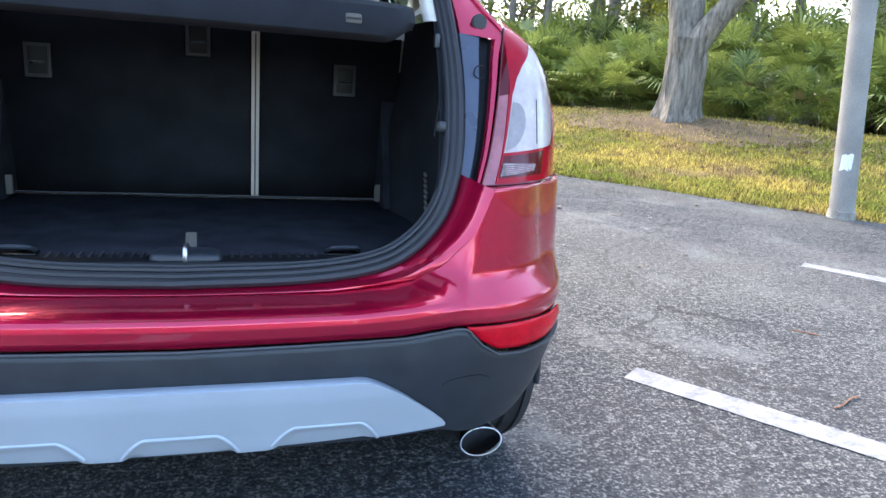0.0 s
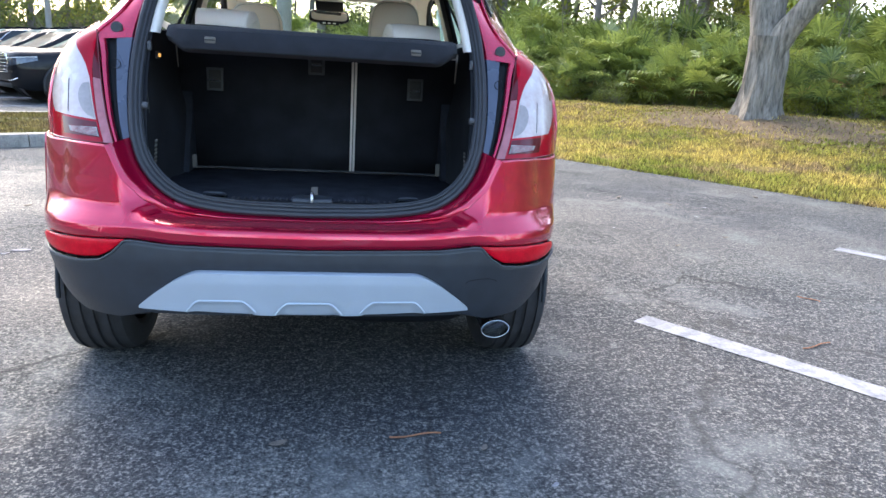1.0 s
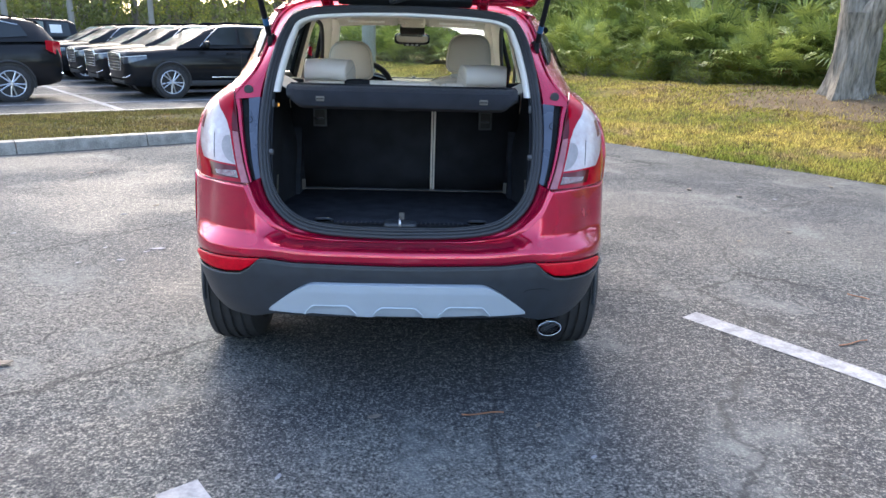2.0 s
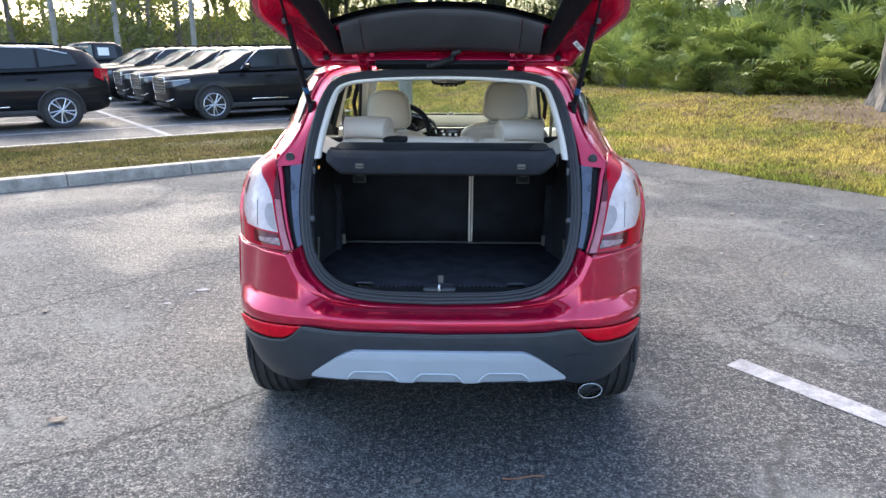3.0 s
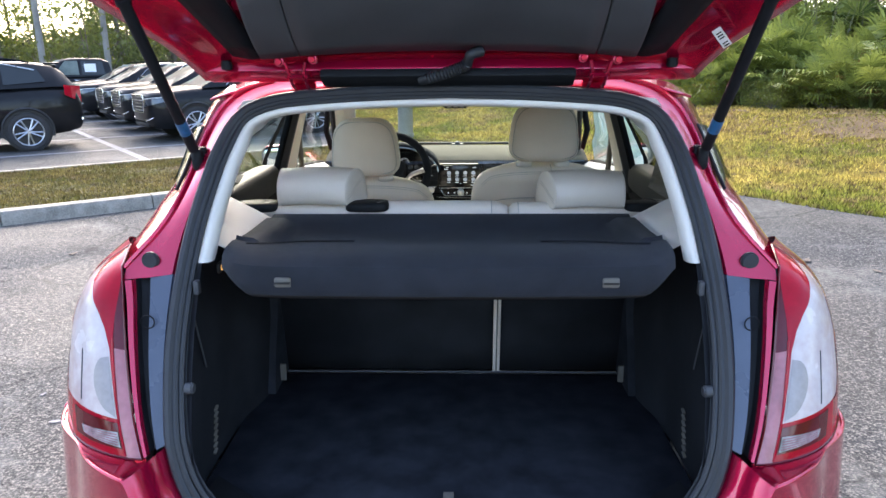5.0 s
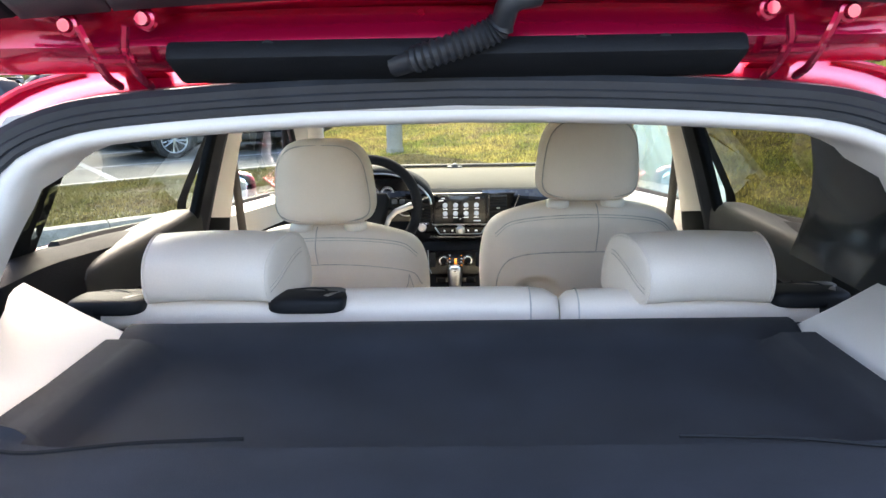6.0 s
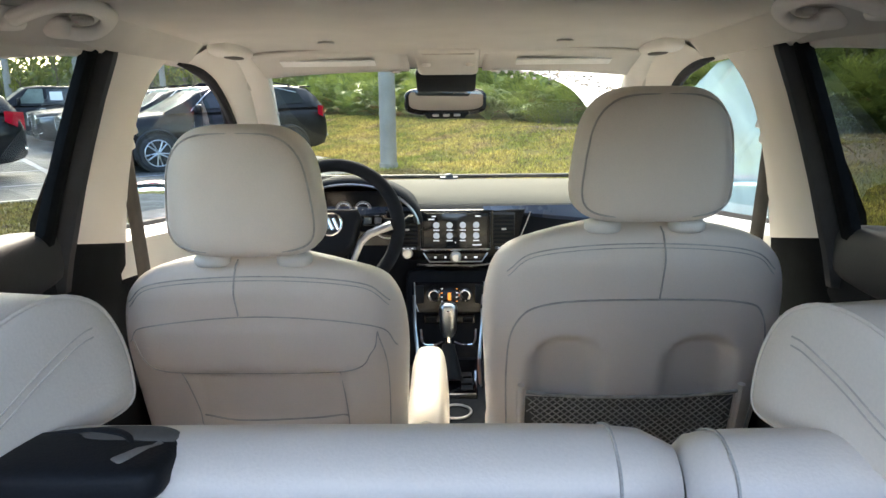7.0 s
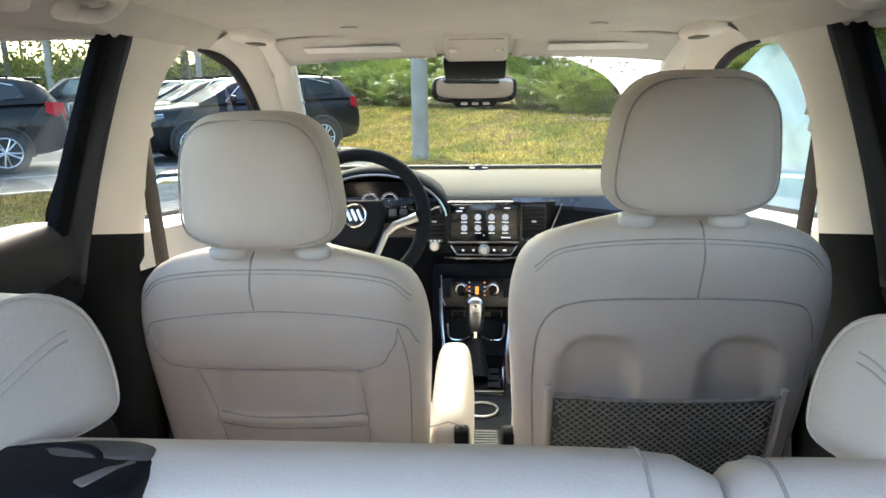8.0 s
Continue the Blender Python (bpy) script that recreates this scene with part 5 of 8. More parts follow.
for s in (1, -1):
    rows = []
    for q in np.linspace(0.08, 0.95, 20):
        a, b = 0.392 + 0.18 * (q - 0.08) - 0.13 * max(0.0, q - 0.42), 0.460 + 0.30 * (q - 0.08) - 0.36 * max(0.0, q - 0.42)
        rows.append([gate(s * lerp(a, b, f), q, -0.034 + 0.022 * abs(f - 0.3)) for f in np.linspace(0, 1, 6)])
    solid(part("side_trim", sheet(rows), "black", gate_ob, "dark side trim of the tailgate"), 0.01, 1)
    part("lower_trim", sheet([[gate(s * lerp(0, 0.46, f), q, -0.03) for f in np.linspace(0, 1, 8)] for q in (0.71, 0.8, 0.95)]), "panel", gate_ob)
    part("gate_bolt", cylinder(tuple(gate(s * 0.60, 0.30, -0.02)), 0.011, 0.02, "z", 12, 0.002), "panel", gate_ob)
    part("gate_grommet", cylinder(tuple(gate(s * 0.485, 0.045, -0.012)), 0.012, 0.02, "z", 14, 0.002), "black", gate_ob)
    # hinge: two leaves and a pin, painted
    hx = s * 0.328
    hinge = part("hinge", block((hx, 0.628, 1.572), (0.05, 0.03, 0.010), 0.003, (-20, 0, 0)), "paint", gate_ob, "red painted tailgate hinge")
    for dx in (-0.016, 0.016):
        part("hinge_arm", tube(spline([(hx + dx, 0.606, 1.556), (hx + dx, 0.580, 1.566), (hx + dx, 0.556, 1.588), (hx + dx * 1.4, 0.548, 1.612)], 12), 0.0042, 6), "paint", hinge)
    part("hinge_pin", tube([(hx - 0.022, 0.562, 1.582), (hx + 0.022, 0.562, 1.582)], 0.0042, 6), "paint", hinge)
    for dx in (-0.036, 0.036):
        b = gate(hx + dx, 0.062, -0.03)
        part("hinge_bolt", lathe([(0.0, -0.009), (0.006, -0.009), (0.007, -0.003), (0.010, -0.002), (0.011, 0.004)], tuple(b), "y", 12), "paint", hinge)
    # gas strut
    foot, head = np.array([s * 0.553, 0.535, 1.405]), gate(s * 0.585, 0.43, -0.03)
    strut = part("gas_strut", tube([lerp(foot, head, f) for f in (0.06, 0.76)], 0.0115, 10), "black", car, "black gas strut of the tailgate")
    part("strut_rod", tube([lerp(foot, head, f) for f in (0.76, 1.0)], 0.005, 8), "gloss_black", strut)
    part("strut_collar", tube([lerp(foot, head, f) for f in (0.755, 0.775)], 0.014, 10), "black", strut)
    part("strut_label", tube([lerp(foot, head, f) for f in (0.15, 0.215)], 0.0122, 10), "blue_print", strut, "blue printed band")
    part("strut_socket", cushion(tuple(foot), (0.026, 0.03, 0.05), 0.6, 0.6, 8, 12), "black", strut)
    part("strut_bracket", block((s * 0.552, 0.545, 1.395), (0.03, 0.014, 0.075), 0.003), "black", strut)
_lm = Matrix.Translation(tuple(gate(0.548, 0.16, -0.034))) @ pose(0, 0, 0, 125, 0, 0) @ pose(0, 0, 0, 0, 0, 42)
lab = part("gate_label", prism([(-0.009, -0.026), (0.009, -0.026), (0.009, 0.026), (-0.009, 0.026)], 0.001, _lm), "label", gate_ob, "white printed label")
part("label_print", bars([(0.0, k * 0.007, 1) for k in (-3, -2, 0, 1, 2)], 0.011, 0.003, 0.003, _lm), "ink", lab)
part("gate_header", block((0, 0.612, 1.60), (1.09, 0.05, 0.05), 0.012, (-35, 0, 0)), "paint", gate_ob, "red painted upper edge of the tailgate")
part("wiring_cover", block((0, 0.588, 1.578), (0.56, 0.05, 0.022), 0.006, (-30, 0, 0)), "black", gate_ob, "black cover strip between the hinges")
for x in (-0.18, 0.12, 0.2):
    part("cover_clip", cylinder((x, 0.572, 1.590), 0.008, 0.006, "y", 12), "black", gate_ob)
_h = spline([(-0.06, 0.575, 1.572), (-0.03, 0.56, 1.58), (0.01, 0.555, 1.592), (0.04, 0.55, 1.605), (0.05, 0.535, 1.625), (0.075, 0.545, 1.632)], 60)
part("wiring_gaiter", tube(_h, 0.011 + 0.0028 * (np.arange(60) % 2) * ((np.arange(60) > 8) & (np.arange(60) < 38)), 10), "rubber", gate_ob, "corrugated rubber wiring gaiter")

# ---- the load space ----
floor_ob = part("cargo_floor", block((0, 0.595, 0.682), (1.10, 0.72, 0.03), 0.008), "carpet", car, "charcoal carpeted cargo floor")
part("floor_strap", block((0.004, 0.262, 0.722), (0.022, 0.008, 0.055), 0.002, (-25, 0, 0)), "belt", floor_ob, "short grey pull strap")
rows = []
for y, z in ((0.150, 0.700), (0.158, 0.716), (0.20, 0.712), (0.235, 0.706), (0.262, 0.702), (0.266, 0.690)):
    rows.append([(x, y + 0.05 * (abs(x) / 0.5) ** 4, z + 0.06 * max(0, abs(x) - 0.36) / 0.14 * (abs(x) > 0.36)) for x in np.linspace(-0.49, 0.49, 41)])
sill = part("sill_plate", sheet(rows), "black", car, "black plastic sill plate")
for k in range(46):
    x = -0.42 + k * 0.84 / 45
    if abs(x) > 0.075 and abs(abs(x) - 0.31) > 0.05:
        part("sill_rib", block((x, 0.242, 0.7075), (0.006, 0.042, 0.004), 0), "rubber", sill, smooth=False)
latch = part("latch_cover", cushion((0, 0.205, 0.703), (0.135, 0.075, 0.05), 0.35, 0.45, 10, 24), "cladding", sill, "raised latch housing")
part("striker", tube(spline([(0, 0.168, 0.695), (0, 0.168, 0.735), (0, 0.20, 0.738), (0, 0.225, 0.73)], 12), 0.005, 8), "satin", latch)
for s in (1, -1):
    hook = part("cargo_hook", tube(spline([(s * 0.277, 0.262, 0.712), (s * 0.29, 0.245, 0.722), (s * 0.335, 0.245, 0.722), (s * 0.345, 0.262, 0.712)], 16), 0.005, 8), "cladding", sill, "metal cargo hook in the sill")
    part("hook_cup", block((s * 0.31, 0.262, 0.706), (0.075, 0.032, 0.006), 0.002), "gloss_black", hook)
    # side trim: from the opening forward to the seat, bulging over the wheel
    rows = []
    for y in np.linspace(0, 1, 22):
        col = []
        for z in np.linspace(0.69, 1.225, 16):
            x0 = float(np.interp(z, [0.69, 0.75, 0.82, 0.90, 1.0, 1.1, 1.24], [0.46, 0.475, 0.487, 0.497, 0.509, 0.514, 0.512])) if y < 0.02 else 0.53 + 0.03 * float(sstep(0.7, 1.1, z))
            yy = lerp(lean_y(z) + 0.012, 0.985, y)
            bul = -0.035 * float(sstep(0.55, 0.80, y)) * float(sstep(1.10, 0.9, z))
            x1 = lerp(x0, 0.555, float(sstep(0, 0.25, y))) + bul
            col.append((s * x1, yy, z))
        rows.append(col)
    side = part("cargo_side_trim", sheet(rows), "trunkside", car, "charcoal cargo side trim")
    part("wheel_bulge", prism([(0.80, 0.70), (0.99, 0.70), (0.99, 1.15), (0.93, 1.15), (0.90, 0.95), (0.84, 0.82)], 0.05, Matrix(((0, 0, s, s * 0.50), (1, 0, 0, 0), (0, 1, 0, 0), (0, 0, 0, 1))), 0.01), "carpet", side, "grey plastic seat side bolster")
    part("tie_down", block((s * 0.498, 0.872, 0.735), (0.028, 0.012, 0.052), 0.004), "shade", side, "light grey tie-down loop")
    for k in range(8):
        part("vent_slot", block((s * 0.522, 0.415 - 0.004 * k, 0.86 - 0.013 * k), (0.006, 0.016, 0.0045), 0, (20, 0, 0)), "shade", side, smooth=False)
    part("trim_button", cylinder((s * 0.512, 0.262, 0.985), 0.012, 0.02, "x", 14, 0.003), "panel", side)
    part("trim_seam", tube([(s * 0.545, 0.39 + 0.05 * k, 1.12 - 0.17 * k) for k in np.linspace(0, 1, 8)], 0.002, 5), "panel", side)
    part("net_hook", block((s * 0.515, 0.36, 1.165), (0.012, 0.018, 0.03), 0.004), "panel", side)

lampc = part("cargo_lamp", block((-0.546, 0.60, 1.138), (0.010, 0.020, 0.013), 0.003), "amber", car, "small lit amber cargo lamp")
part("lamp_bezel", block((-0.551, 0.60, 1.138), (0.010, 0.034, 0.026), 0.004), "panel", lampc)

# ---- cargo cover ----

rows = []
for y, dz in ((0.338, -0.083), (0.318, -0.070), (0.312, -0.045), (0.322, -0.012), (0.345, 0.0), (0.40, 0.004), (0.45, 0.0), (0.462, -0.024), (0.48, -0.034), (0.60, -0.038), (0.74, -0.038), (0.76, -0.024), (0.785, -0.014), (0.80, -0.011), (0.815, -0.012), (0.83, -0.022)):
    row = []
    for f in np.sin(np.linspace(-math.pi / 2, math.pi / 2, 51)):
        x = f * 0.470
        yb = y + 0.075 * abs(f) ** 12 * float(sstep(0.56, 0.36, y)) - 0.012 * (1 - f * f) * float(sstep(0.50, 0.34, y))
        z = 1.234 + dz + (0.034 * float(sstep(0.84, 1.0, abs(f))) * float(sstep(-0.03, -0.07, dz)) if y < 0.35 else 0.0)
        if 0.455 < y < 0.745:
            z += 0.032 * float(sstep(0.82, 0.90, abs(f)))
        row.append((x, yb, z))
    rows.append(row)
cover = solid(part("cargo_cover", sheet(rows), "cover", car, "dark fabric cargo cover with a soft rear lip"), 0.01, -1)
for s in (1, -1):
    clip = part("cover_clip", block((s * 0.322, 0.312, 1.192), (0.034, 0.016, 0.02), 0.004), "shade", cover, "small grey clip")
    part("clip_groove", block((s * 0.322, 0.303, 1.192), (0.03, 0.002, 0.004), 0), "ink", clip)
    part("cover_fold", tube(spline([(s * 0.20, 0.455, 1.239), (s * 0.30, 0.445, 1.241), (s * 0.38, 0.43, 1.241), (s * 0.43, 0.44, 1.238)], 20), 0.002, 5), "black", cover)

# ---- rear bench ----
def back_y(z):
    return lerp(0.965, 0.872, (z - 0.70) / 0.505)


rows = []
for x in np.linspace(-0.545, 0.545, 3):
    rows.append([(x, back_y(z), z) for z in np.linspace(0.70, 1.185, 6)])
bench_back = solid(part("bench_back_panel", sheet(rows), "trunkside", car, "black carpeted back of the rear seat"), 0.012, 1)
part("split_strap", block((0.135, back_y(0.94) - 0.012, 0.94), (0.022, 0.010, 0.48), 0.003, (10.4, 0, 0)), "cream", bench_back, "cream strip between the seat backs")
part("split_groove", block((0.135, back_y(0.94) - 0.0185, 0.94), (0.004, 0.003, 0.47), 0, (10.4, 0, 0)), "shade", bench_back)
for x, z in ((0.384, 1.06), (-0.015, 1.142), (-0.408, 1.06)):
    an = part("tether_frame", block((x, back_y(z) - 0.013, z), (0.064, 0.012, 0.088), 0.003), "panel", bench_back, "child seat tether recess")
    part("tether_recess", block((x, back_y(z) - 0.018, z), (0.046, 0.006, 0.070), 0.002), "ink", an)
    part("tether_bar", tube([(x - 0.018, back_y(z) - 0.022, z - 0.005), (x + 0.018, back_y(z) - 0.022, z - 0.005)], 0.0035, 6), "satin", an)
part("floor_hinge", tube([(-0.50, 0.945, 0.704), (0.12, 0.945, 0.704), (0.50, 0.945, 0.704)], 0.003, 6), "panel", bench_back)


ROLL = spline([(0.918, -0.12), (0.896, -0.05), (0.888, -0.015), (0.902, 0.008), (0.940, 0.014), (0.99, -0.026), (1.04, -0.16), (1.17, -0.60)], 26)


def bench(x0, x1, z, nm):
    """A rear seat back: a rounded top roll and the cushioned front."""
    w, c = x1 - x0, (x0 + x1) / 2
    rows = []
    for f in np.linspace(-1, 1, 34):
        k = (1 - abs(f) ** 14) ** 0.5
        col = []
        for a in np.linspace(0, 1, 26):
            y, zz = ROLL[int(round(a * 25))]
            col.append((c + f * w / 2, lerp(0.955, y, 0.72 + 0.28 * k), z + zz - 0.018 * (1 - k)))
        rows.append(col)
    ob = part(nm, sheet(rows), "cream", car, "cream leather rear seat back")
    for k in (2, 31):
        if abs(rows[k][0][0]) < 0.3:
            part("piping", tube([np.array(q) + np.array([0, 0, 0.001]) for q in rows[k][2:20]], 0.0013, 5), "seam", ob)
    return ob


bl = bench(-0.60, 0.160, 1.220, "rear_seat_back")
br = bench(0.162, 0.60, 1.215, "rear_seat_back")


REST = spline([(0.004, -0.006), (-0.004, 0.024), (0.008, 0.056), (0.042, 0.077), (0.085, 0.082), (0.120, 0.066), (0.140, 0.034), (0.148, -0.004), (0.143, -0.024), (0.112, -0.026), (0.078, -0.020), (0.05, -0.018), (0.024, -0.014)], 52, True)


def rear_rest(s, parent, z0):
    """A saddle-shaped head restraint that hooks over the seat top, its inner end slanting, with piped and stitched end panels."""
    y0, mid = 0.868, REST.mean(0)

    def at(side, p, push=0.0, grow=1.0):
        q = mid + (np.array(p) - mid) * grow
        inner = 0.284 - 0.27 * max(0.0, q[0])
        outer = 0.475 + 0.05 * max(0.0, q[0])
        x = inner - push if side < 0 else outer + push
        return np.array([s * x, y0 + q[0], z0 + q[1]])

    rows = []
    for side, push, grow in ((-1, 0.0, 0.0), (-1, 0.0005, 0.6), (-1, 0.0, 0.90), (-1, -0.003, 0.97), (-1, -0.010, 1.0)):
        rows.append([at(side, p, push, max(grow, 0.0005)) for p in REST])
    a, c = np.array(rows[-1]), np.array([at(1, p, -0.010) for p in REST])
    for f in (0.2, 0.4, 0.6, 0.8):
        rows.append(lerp(a, c, f) + np.array([0, 0, 0.004 * math.sin(f * math.pi)]))
    for push, grow in ((-0.010, 1.0), (-0.003, 0.97), (0.0, 0.90), (0.0, 0.6), (0.0, 0.0005)):
        rows.append([at(1, p, push, grow) for p in REST])
    ob = part("rear_headrest", sheet(rows, closed_v=True), "cream", parent, "cream leather rear head restraint", angle=55)
    for side in (-1, 1):
        part("headrest_piping", tube([at(side, p, -0.004, 0.985) for p in REST], 0.0019, 6, True), "cream", ob)
        for d in (0.0, 0.007):
            pts = [at(side, p, 0.0008) for p in spline([(0.006, 0.006 + d), (0.030, 0.014 + d), (0.062, 0.030 + d), (0.094, 0.042 + d), (0.108, 0.044 + d)], 20)]
            part("headrest_seam", tube(pts, 0.0007, 5), "cream_seam", ob)
    for x in (0.325, 0.435):
        part("headrest_post", tube([(s * x, 0.94, 1.15), (s * x, 0.942, z0 - 0.002)], 0.008, 8), "satin", ob)
        part("post_collar", cushion((s * x, 0.925, z0 - 0.024), (0.048, 0.05, 0.018), 0.6, 0.8, 8, 16), "cream_plastic", ob)
    return ob


rear_rest(-1, bl, 1.243)
rear_rest(1, br, 1.233)
# belt guide and release handles on the seat tops
for x, b_ in ((-0.229, bl), (-0.540, bl), (0.540, br)):
    g = part("release_handle", cushion((x - 0.002, 0.902, 1.225), (0.120, 0.064, 0.028), 0.5, 0.45, 12, 32), "black", b_, "black plastic seat release handle")
    part("handle_recess", cushion((x + 0.018, 0.922, 1.2335), (0.072, 0.026, 0.012), 0.5, 0.7, 8, 20), "handle_shade", g)
    part("handle_lip", tube(spline([(x - 0.050, 0.922, 1.236), (x - 0.01, 0.926, 1.238), (x + 0.02, 0.918, 1.239), (x + 0.034, 0.898, 1.236)], 16), np.r_[np.linspace(0.002, 0.004, 8), np.linspace(0.004, 0.0012, 8)], 8, flat=0.6), "black", g)
    part("handle_flap", block((x + 0.036, 0.900, 1.2345), (0.012, 0.036, 0.008), 0.003, (-4, 0, -30)), "handle_grey", g, "greige flap at the end of the handle")

# ---- front seats ----
SHAPE = spline([(0.50, 0.236), (0.75, 0.250), (0.90, 0.258), (1.0, 0.262), (1.07, 0.256), (1.12, 0.238), (1.155, 0.198), (1.178, 0.130), (1.19, 0.05)], 120)


def front_seat(cx, top, net, wide=1.0):
    """A front seat seen from behind: back shell, headrest on posts, seams; one has a net pocket, one a fold-down arm."""
    drop = top - 1.19

    def prof(z):
        return wide * float(np.interp(z, SHAPE[:, 0], SHAPE[:, 1]))

    def rear_y(z):
        return float(np.interp(z, [0.5, 0.8, 1.0, 1.12, 1.17, 1.19], [1.79, 1.715, 1.672, 1.652, 1.662, 1.70]))

    def relief(x, z):
        """Hollows and rolls pressed into the back of the seat."""
        if net:
            d = 0.0
            for hx in (-0.122, 0.122):
                top = 0.975 - 0.035 * min(1.0, abs(x - hx) / 0.062) ** 3
                d += 0.030 * math.exp(-(((x - hx) / 0.062) ** 8)) * float(sstep(top + 0.008, top - 0.022, z) * sstep(0.78, 0.87, z))
            return d if z < 1.09 else 0.0
        e = 0.14 + 0.01 * (x > 0)
        panel = float(sstep(e, e - 0.012, abs(x)) * sstep(0.968, 0.955, z))
        roll = math.exp(-(((z - 0.855 + 0.010 * (1 - (x / e) ** 2)) / 0.012) ** 2)) if abs(x) < e else 0.0
        band = 0.006 * float(sstep(0.950, 0.985, z) * sstep(1.075, 1.045, z) * sstep(0.235, 0.20, abs(x)))
        return 0.010 * panel - 0.008 * roll * panel - band

    P = []
    zs = np.r_[np.linspace(0.5, 0.80, 7), np.linspace(0.81, 1.05, 44), np.linspace(1.06, 1.186, 12)]
    for z in zs:
        w = prof(z)
        row = []
        th = 0.075 * (1 - 0.75 * float(sstep(1.12, 1.19, z)))
        for q in range(120):
            # sixty even columns across the back, sixty across the front
            rel = (q + 0.5) / 60 * 2 - 1 if q < 60 else 1 - (q - 60 + 0.5) / 60 * 2
            rel = math.copysign(1 - (1 - abs(rel)) ** 1.35, rel)
            sa = math.sqrt(max(0.0, 1 - (abs(rel) ** (1 / 0.42)) ** 2))
            if q < 60:
                row.append((cx + w * rel, rear_y(z) + th - th * sa ** 0.75 + relief(w * rel, z), z + drop))
            else:
                row.append((cx + w * rel, rear_y(z) + th + th * sa ** 0.75, z + drop))
        P.append(row)
    g = sheet(P, closed_v=True)
    g = (g[0], g[1] + [tuple(range(len(zs) * 120 - 120, len(zs) * 120))])
    seat = part("front_seat", g, "cream", car, "cream leather passenger seat with a net pocket" if net else "cream leather driver seat with an armrest")

    def on(x, z, out=0.0005):
        th = 0.075 * (1 - 0.75 * float(sstep(1.12, 1.19, z)))
        w = prof(z)
        ca = min(1.0, abs(x) / w) ** (1 / 0.42)
        sa = -math.sqrt(max(0.0, 1 - ca * ca))
        y = rear_y(z) + th + th * math.copysign(abs(sa) ** 0.75, sa)
        return (cx + x, y + relief(x, z) - out, z + drop)

    def seam(ctrl, r=0.0012, m="seam", n=40, nm="seam"):
        return part(nm, tube([on(x, z) for x, z in spline(ctrl, n)], r, 5), m, seat)

    seam([(-0.235, 1.10), (-0.19, 1.135), (-0.08, 1.150), (0.08, 1.150), (0.19, 1.135), (0.235, 1.10)])
    seam([(-0.233, 1.092), (-0.19, 1.128), (-0.08, 1.143), (0.08, 1.143), (0.19, 1.128), (0.233, 1.092)], 0.0009)
    side = 1 if cx > 0 else -1
    seam([(side * 0.03, 1.178), (side * 0.035, 1.13), (side * 0.032, 1.05 + 0.03 * (not net))], 0.0016)
    if net:
        seam([(-0.225, 0.70), (-0.232, 0.90), (-0.218, 1.0), (-0.16, 1.042), (0, 1.050), (0.17, 1.044), (0.225, 1.01), (0.242, 0.90), (0.235, 0.70)], 0.0018, n=90)
        def over(x, z, out):
            p = on(x, z, out)
            return (p[0], p[1] - relief(x, z), p[2])

        # net pocket: side bars, top cord and crossed cords
        for s in (-1, 1):
            part("pocket_bar", tube([over(s * 0.205, z, 0.008) for z in np.linspace(0.60, 0.875, 12)], 0.007, 8), "cream", seat)
        part("pocket_cord", tube([over(x, 0.864 - 0.010 * (1 - (x / 0.195) ** 2), 0.014) for x in np.linspace(-0.195, 0.195, 20)], 0.0035, 6), "net", seat, "elastic top cord of the net")
        cords = []
        for d in (1, -1):
            for k in range(-22, 34):
                x0 = -0.195 + k * 0.0150
                pts = [(x0 + d * (q - 0.13) * 1.15 + (0.19 if d < 0 else 0), 0.860 - 0.008 - q) for q in np.linspace(0.0, 0.28, 18)]
                pts = [p for p in pts if abs(p[0]) < 0.195]
                if len(pts) > 1:
                    cords.append(tube([over(x, z, 0.012) for x, z in pts], 0.0012, 4, caps=False))
        part("pocket_net", join(*cords), "net", seat, "grey diamond net pocket")
        # dark sheet behind the cords, painting the shade inside the pocket
        part("pocket_shade", sheet([[over(x, z, 0.003) for z in np.linspace(0.60, 0.850, 10)] for x in np.linspace(-0.195, 0.195, 14)]), "shade", seat)
    else:
        seam([(-0.246, 1.02), (-0.20, 1.058), (0, 1.078), (0.20, 1.058), (0.246, 1.01)])
        seam([(-0.238, 1.03), (-0.215, 0.985), (-0.15, 0.965), (0.14, 0.965), (0.20, 1.005), (0.212, 1.045)], n=60)
        seam([(0.212, 1.045), (0.228, 0.95), (0.222, 0.70)])
        seam([(-0.15, 0.965), (-0.135, 0.90), (-0.115, 0.70)])
        seam([(0.14, 0.965), (0.15, 0.85), (0.145, 0.70)])
        for z in (0.868, 0.842):
            seam([(-0.125, z), (-0.05, z - 0.012), (0.08, z - 0.008), (0.148, z)], 0.0018)
    # head restraint
    hz = 1.303 + drop + (0.001 if net else 0.0)

    def bend(q, x, y, z):
        q[0] *= 1.035 - 0.09 * z - 0.16 * max(0.0, z) ** 2.5
        q[1] += -0.012 * z + 0.012 * x * x
        return q

    hg = cushion((cx, 1.648, hz), (0.244, 0.115, 0.222), 0.46, 0.45, 26, 48, bend)
    rest = part("headrest", hg, "cream", seat, "cream leather head restraint with piping")
    loop = []
    for a in np.linspace(0, 2 * np.pi, 70, endpoint=False):
        ca, sa = math.cos(a), math.sin(a)
        z = math.copysign(abs(sa) ** 0.42, sa)
        x = math.copysign(abs(ca) ** 0.42, ca) * (1.035 - 0.09 * z - 0.16 * max(0.0, z) ** 2.5)
        loop.append((cx + 0.1125 * x, 1.6045 - 0.012 * z, hz + 0.098 * z))
    part("headrest_piping", tube(loop, 0.0017, 6, True), "seam", rest)
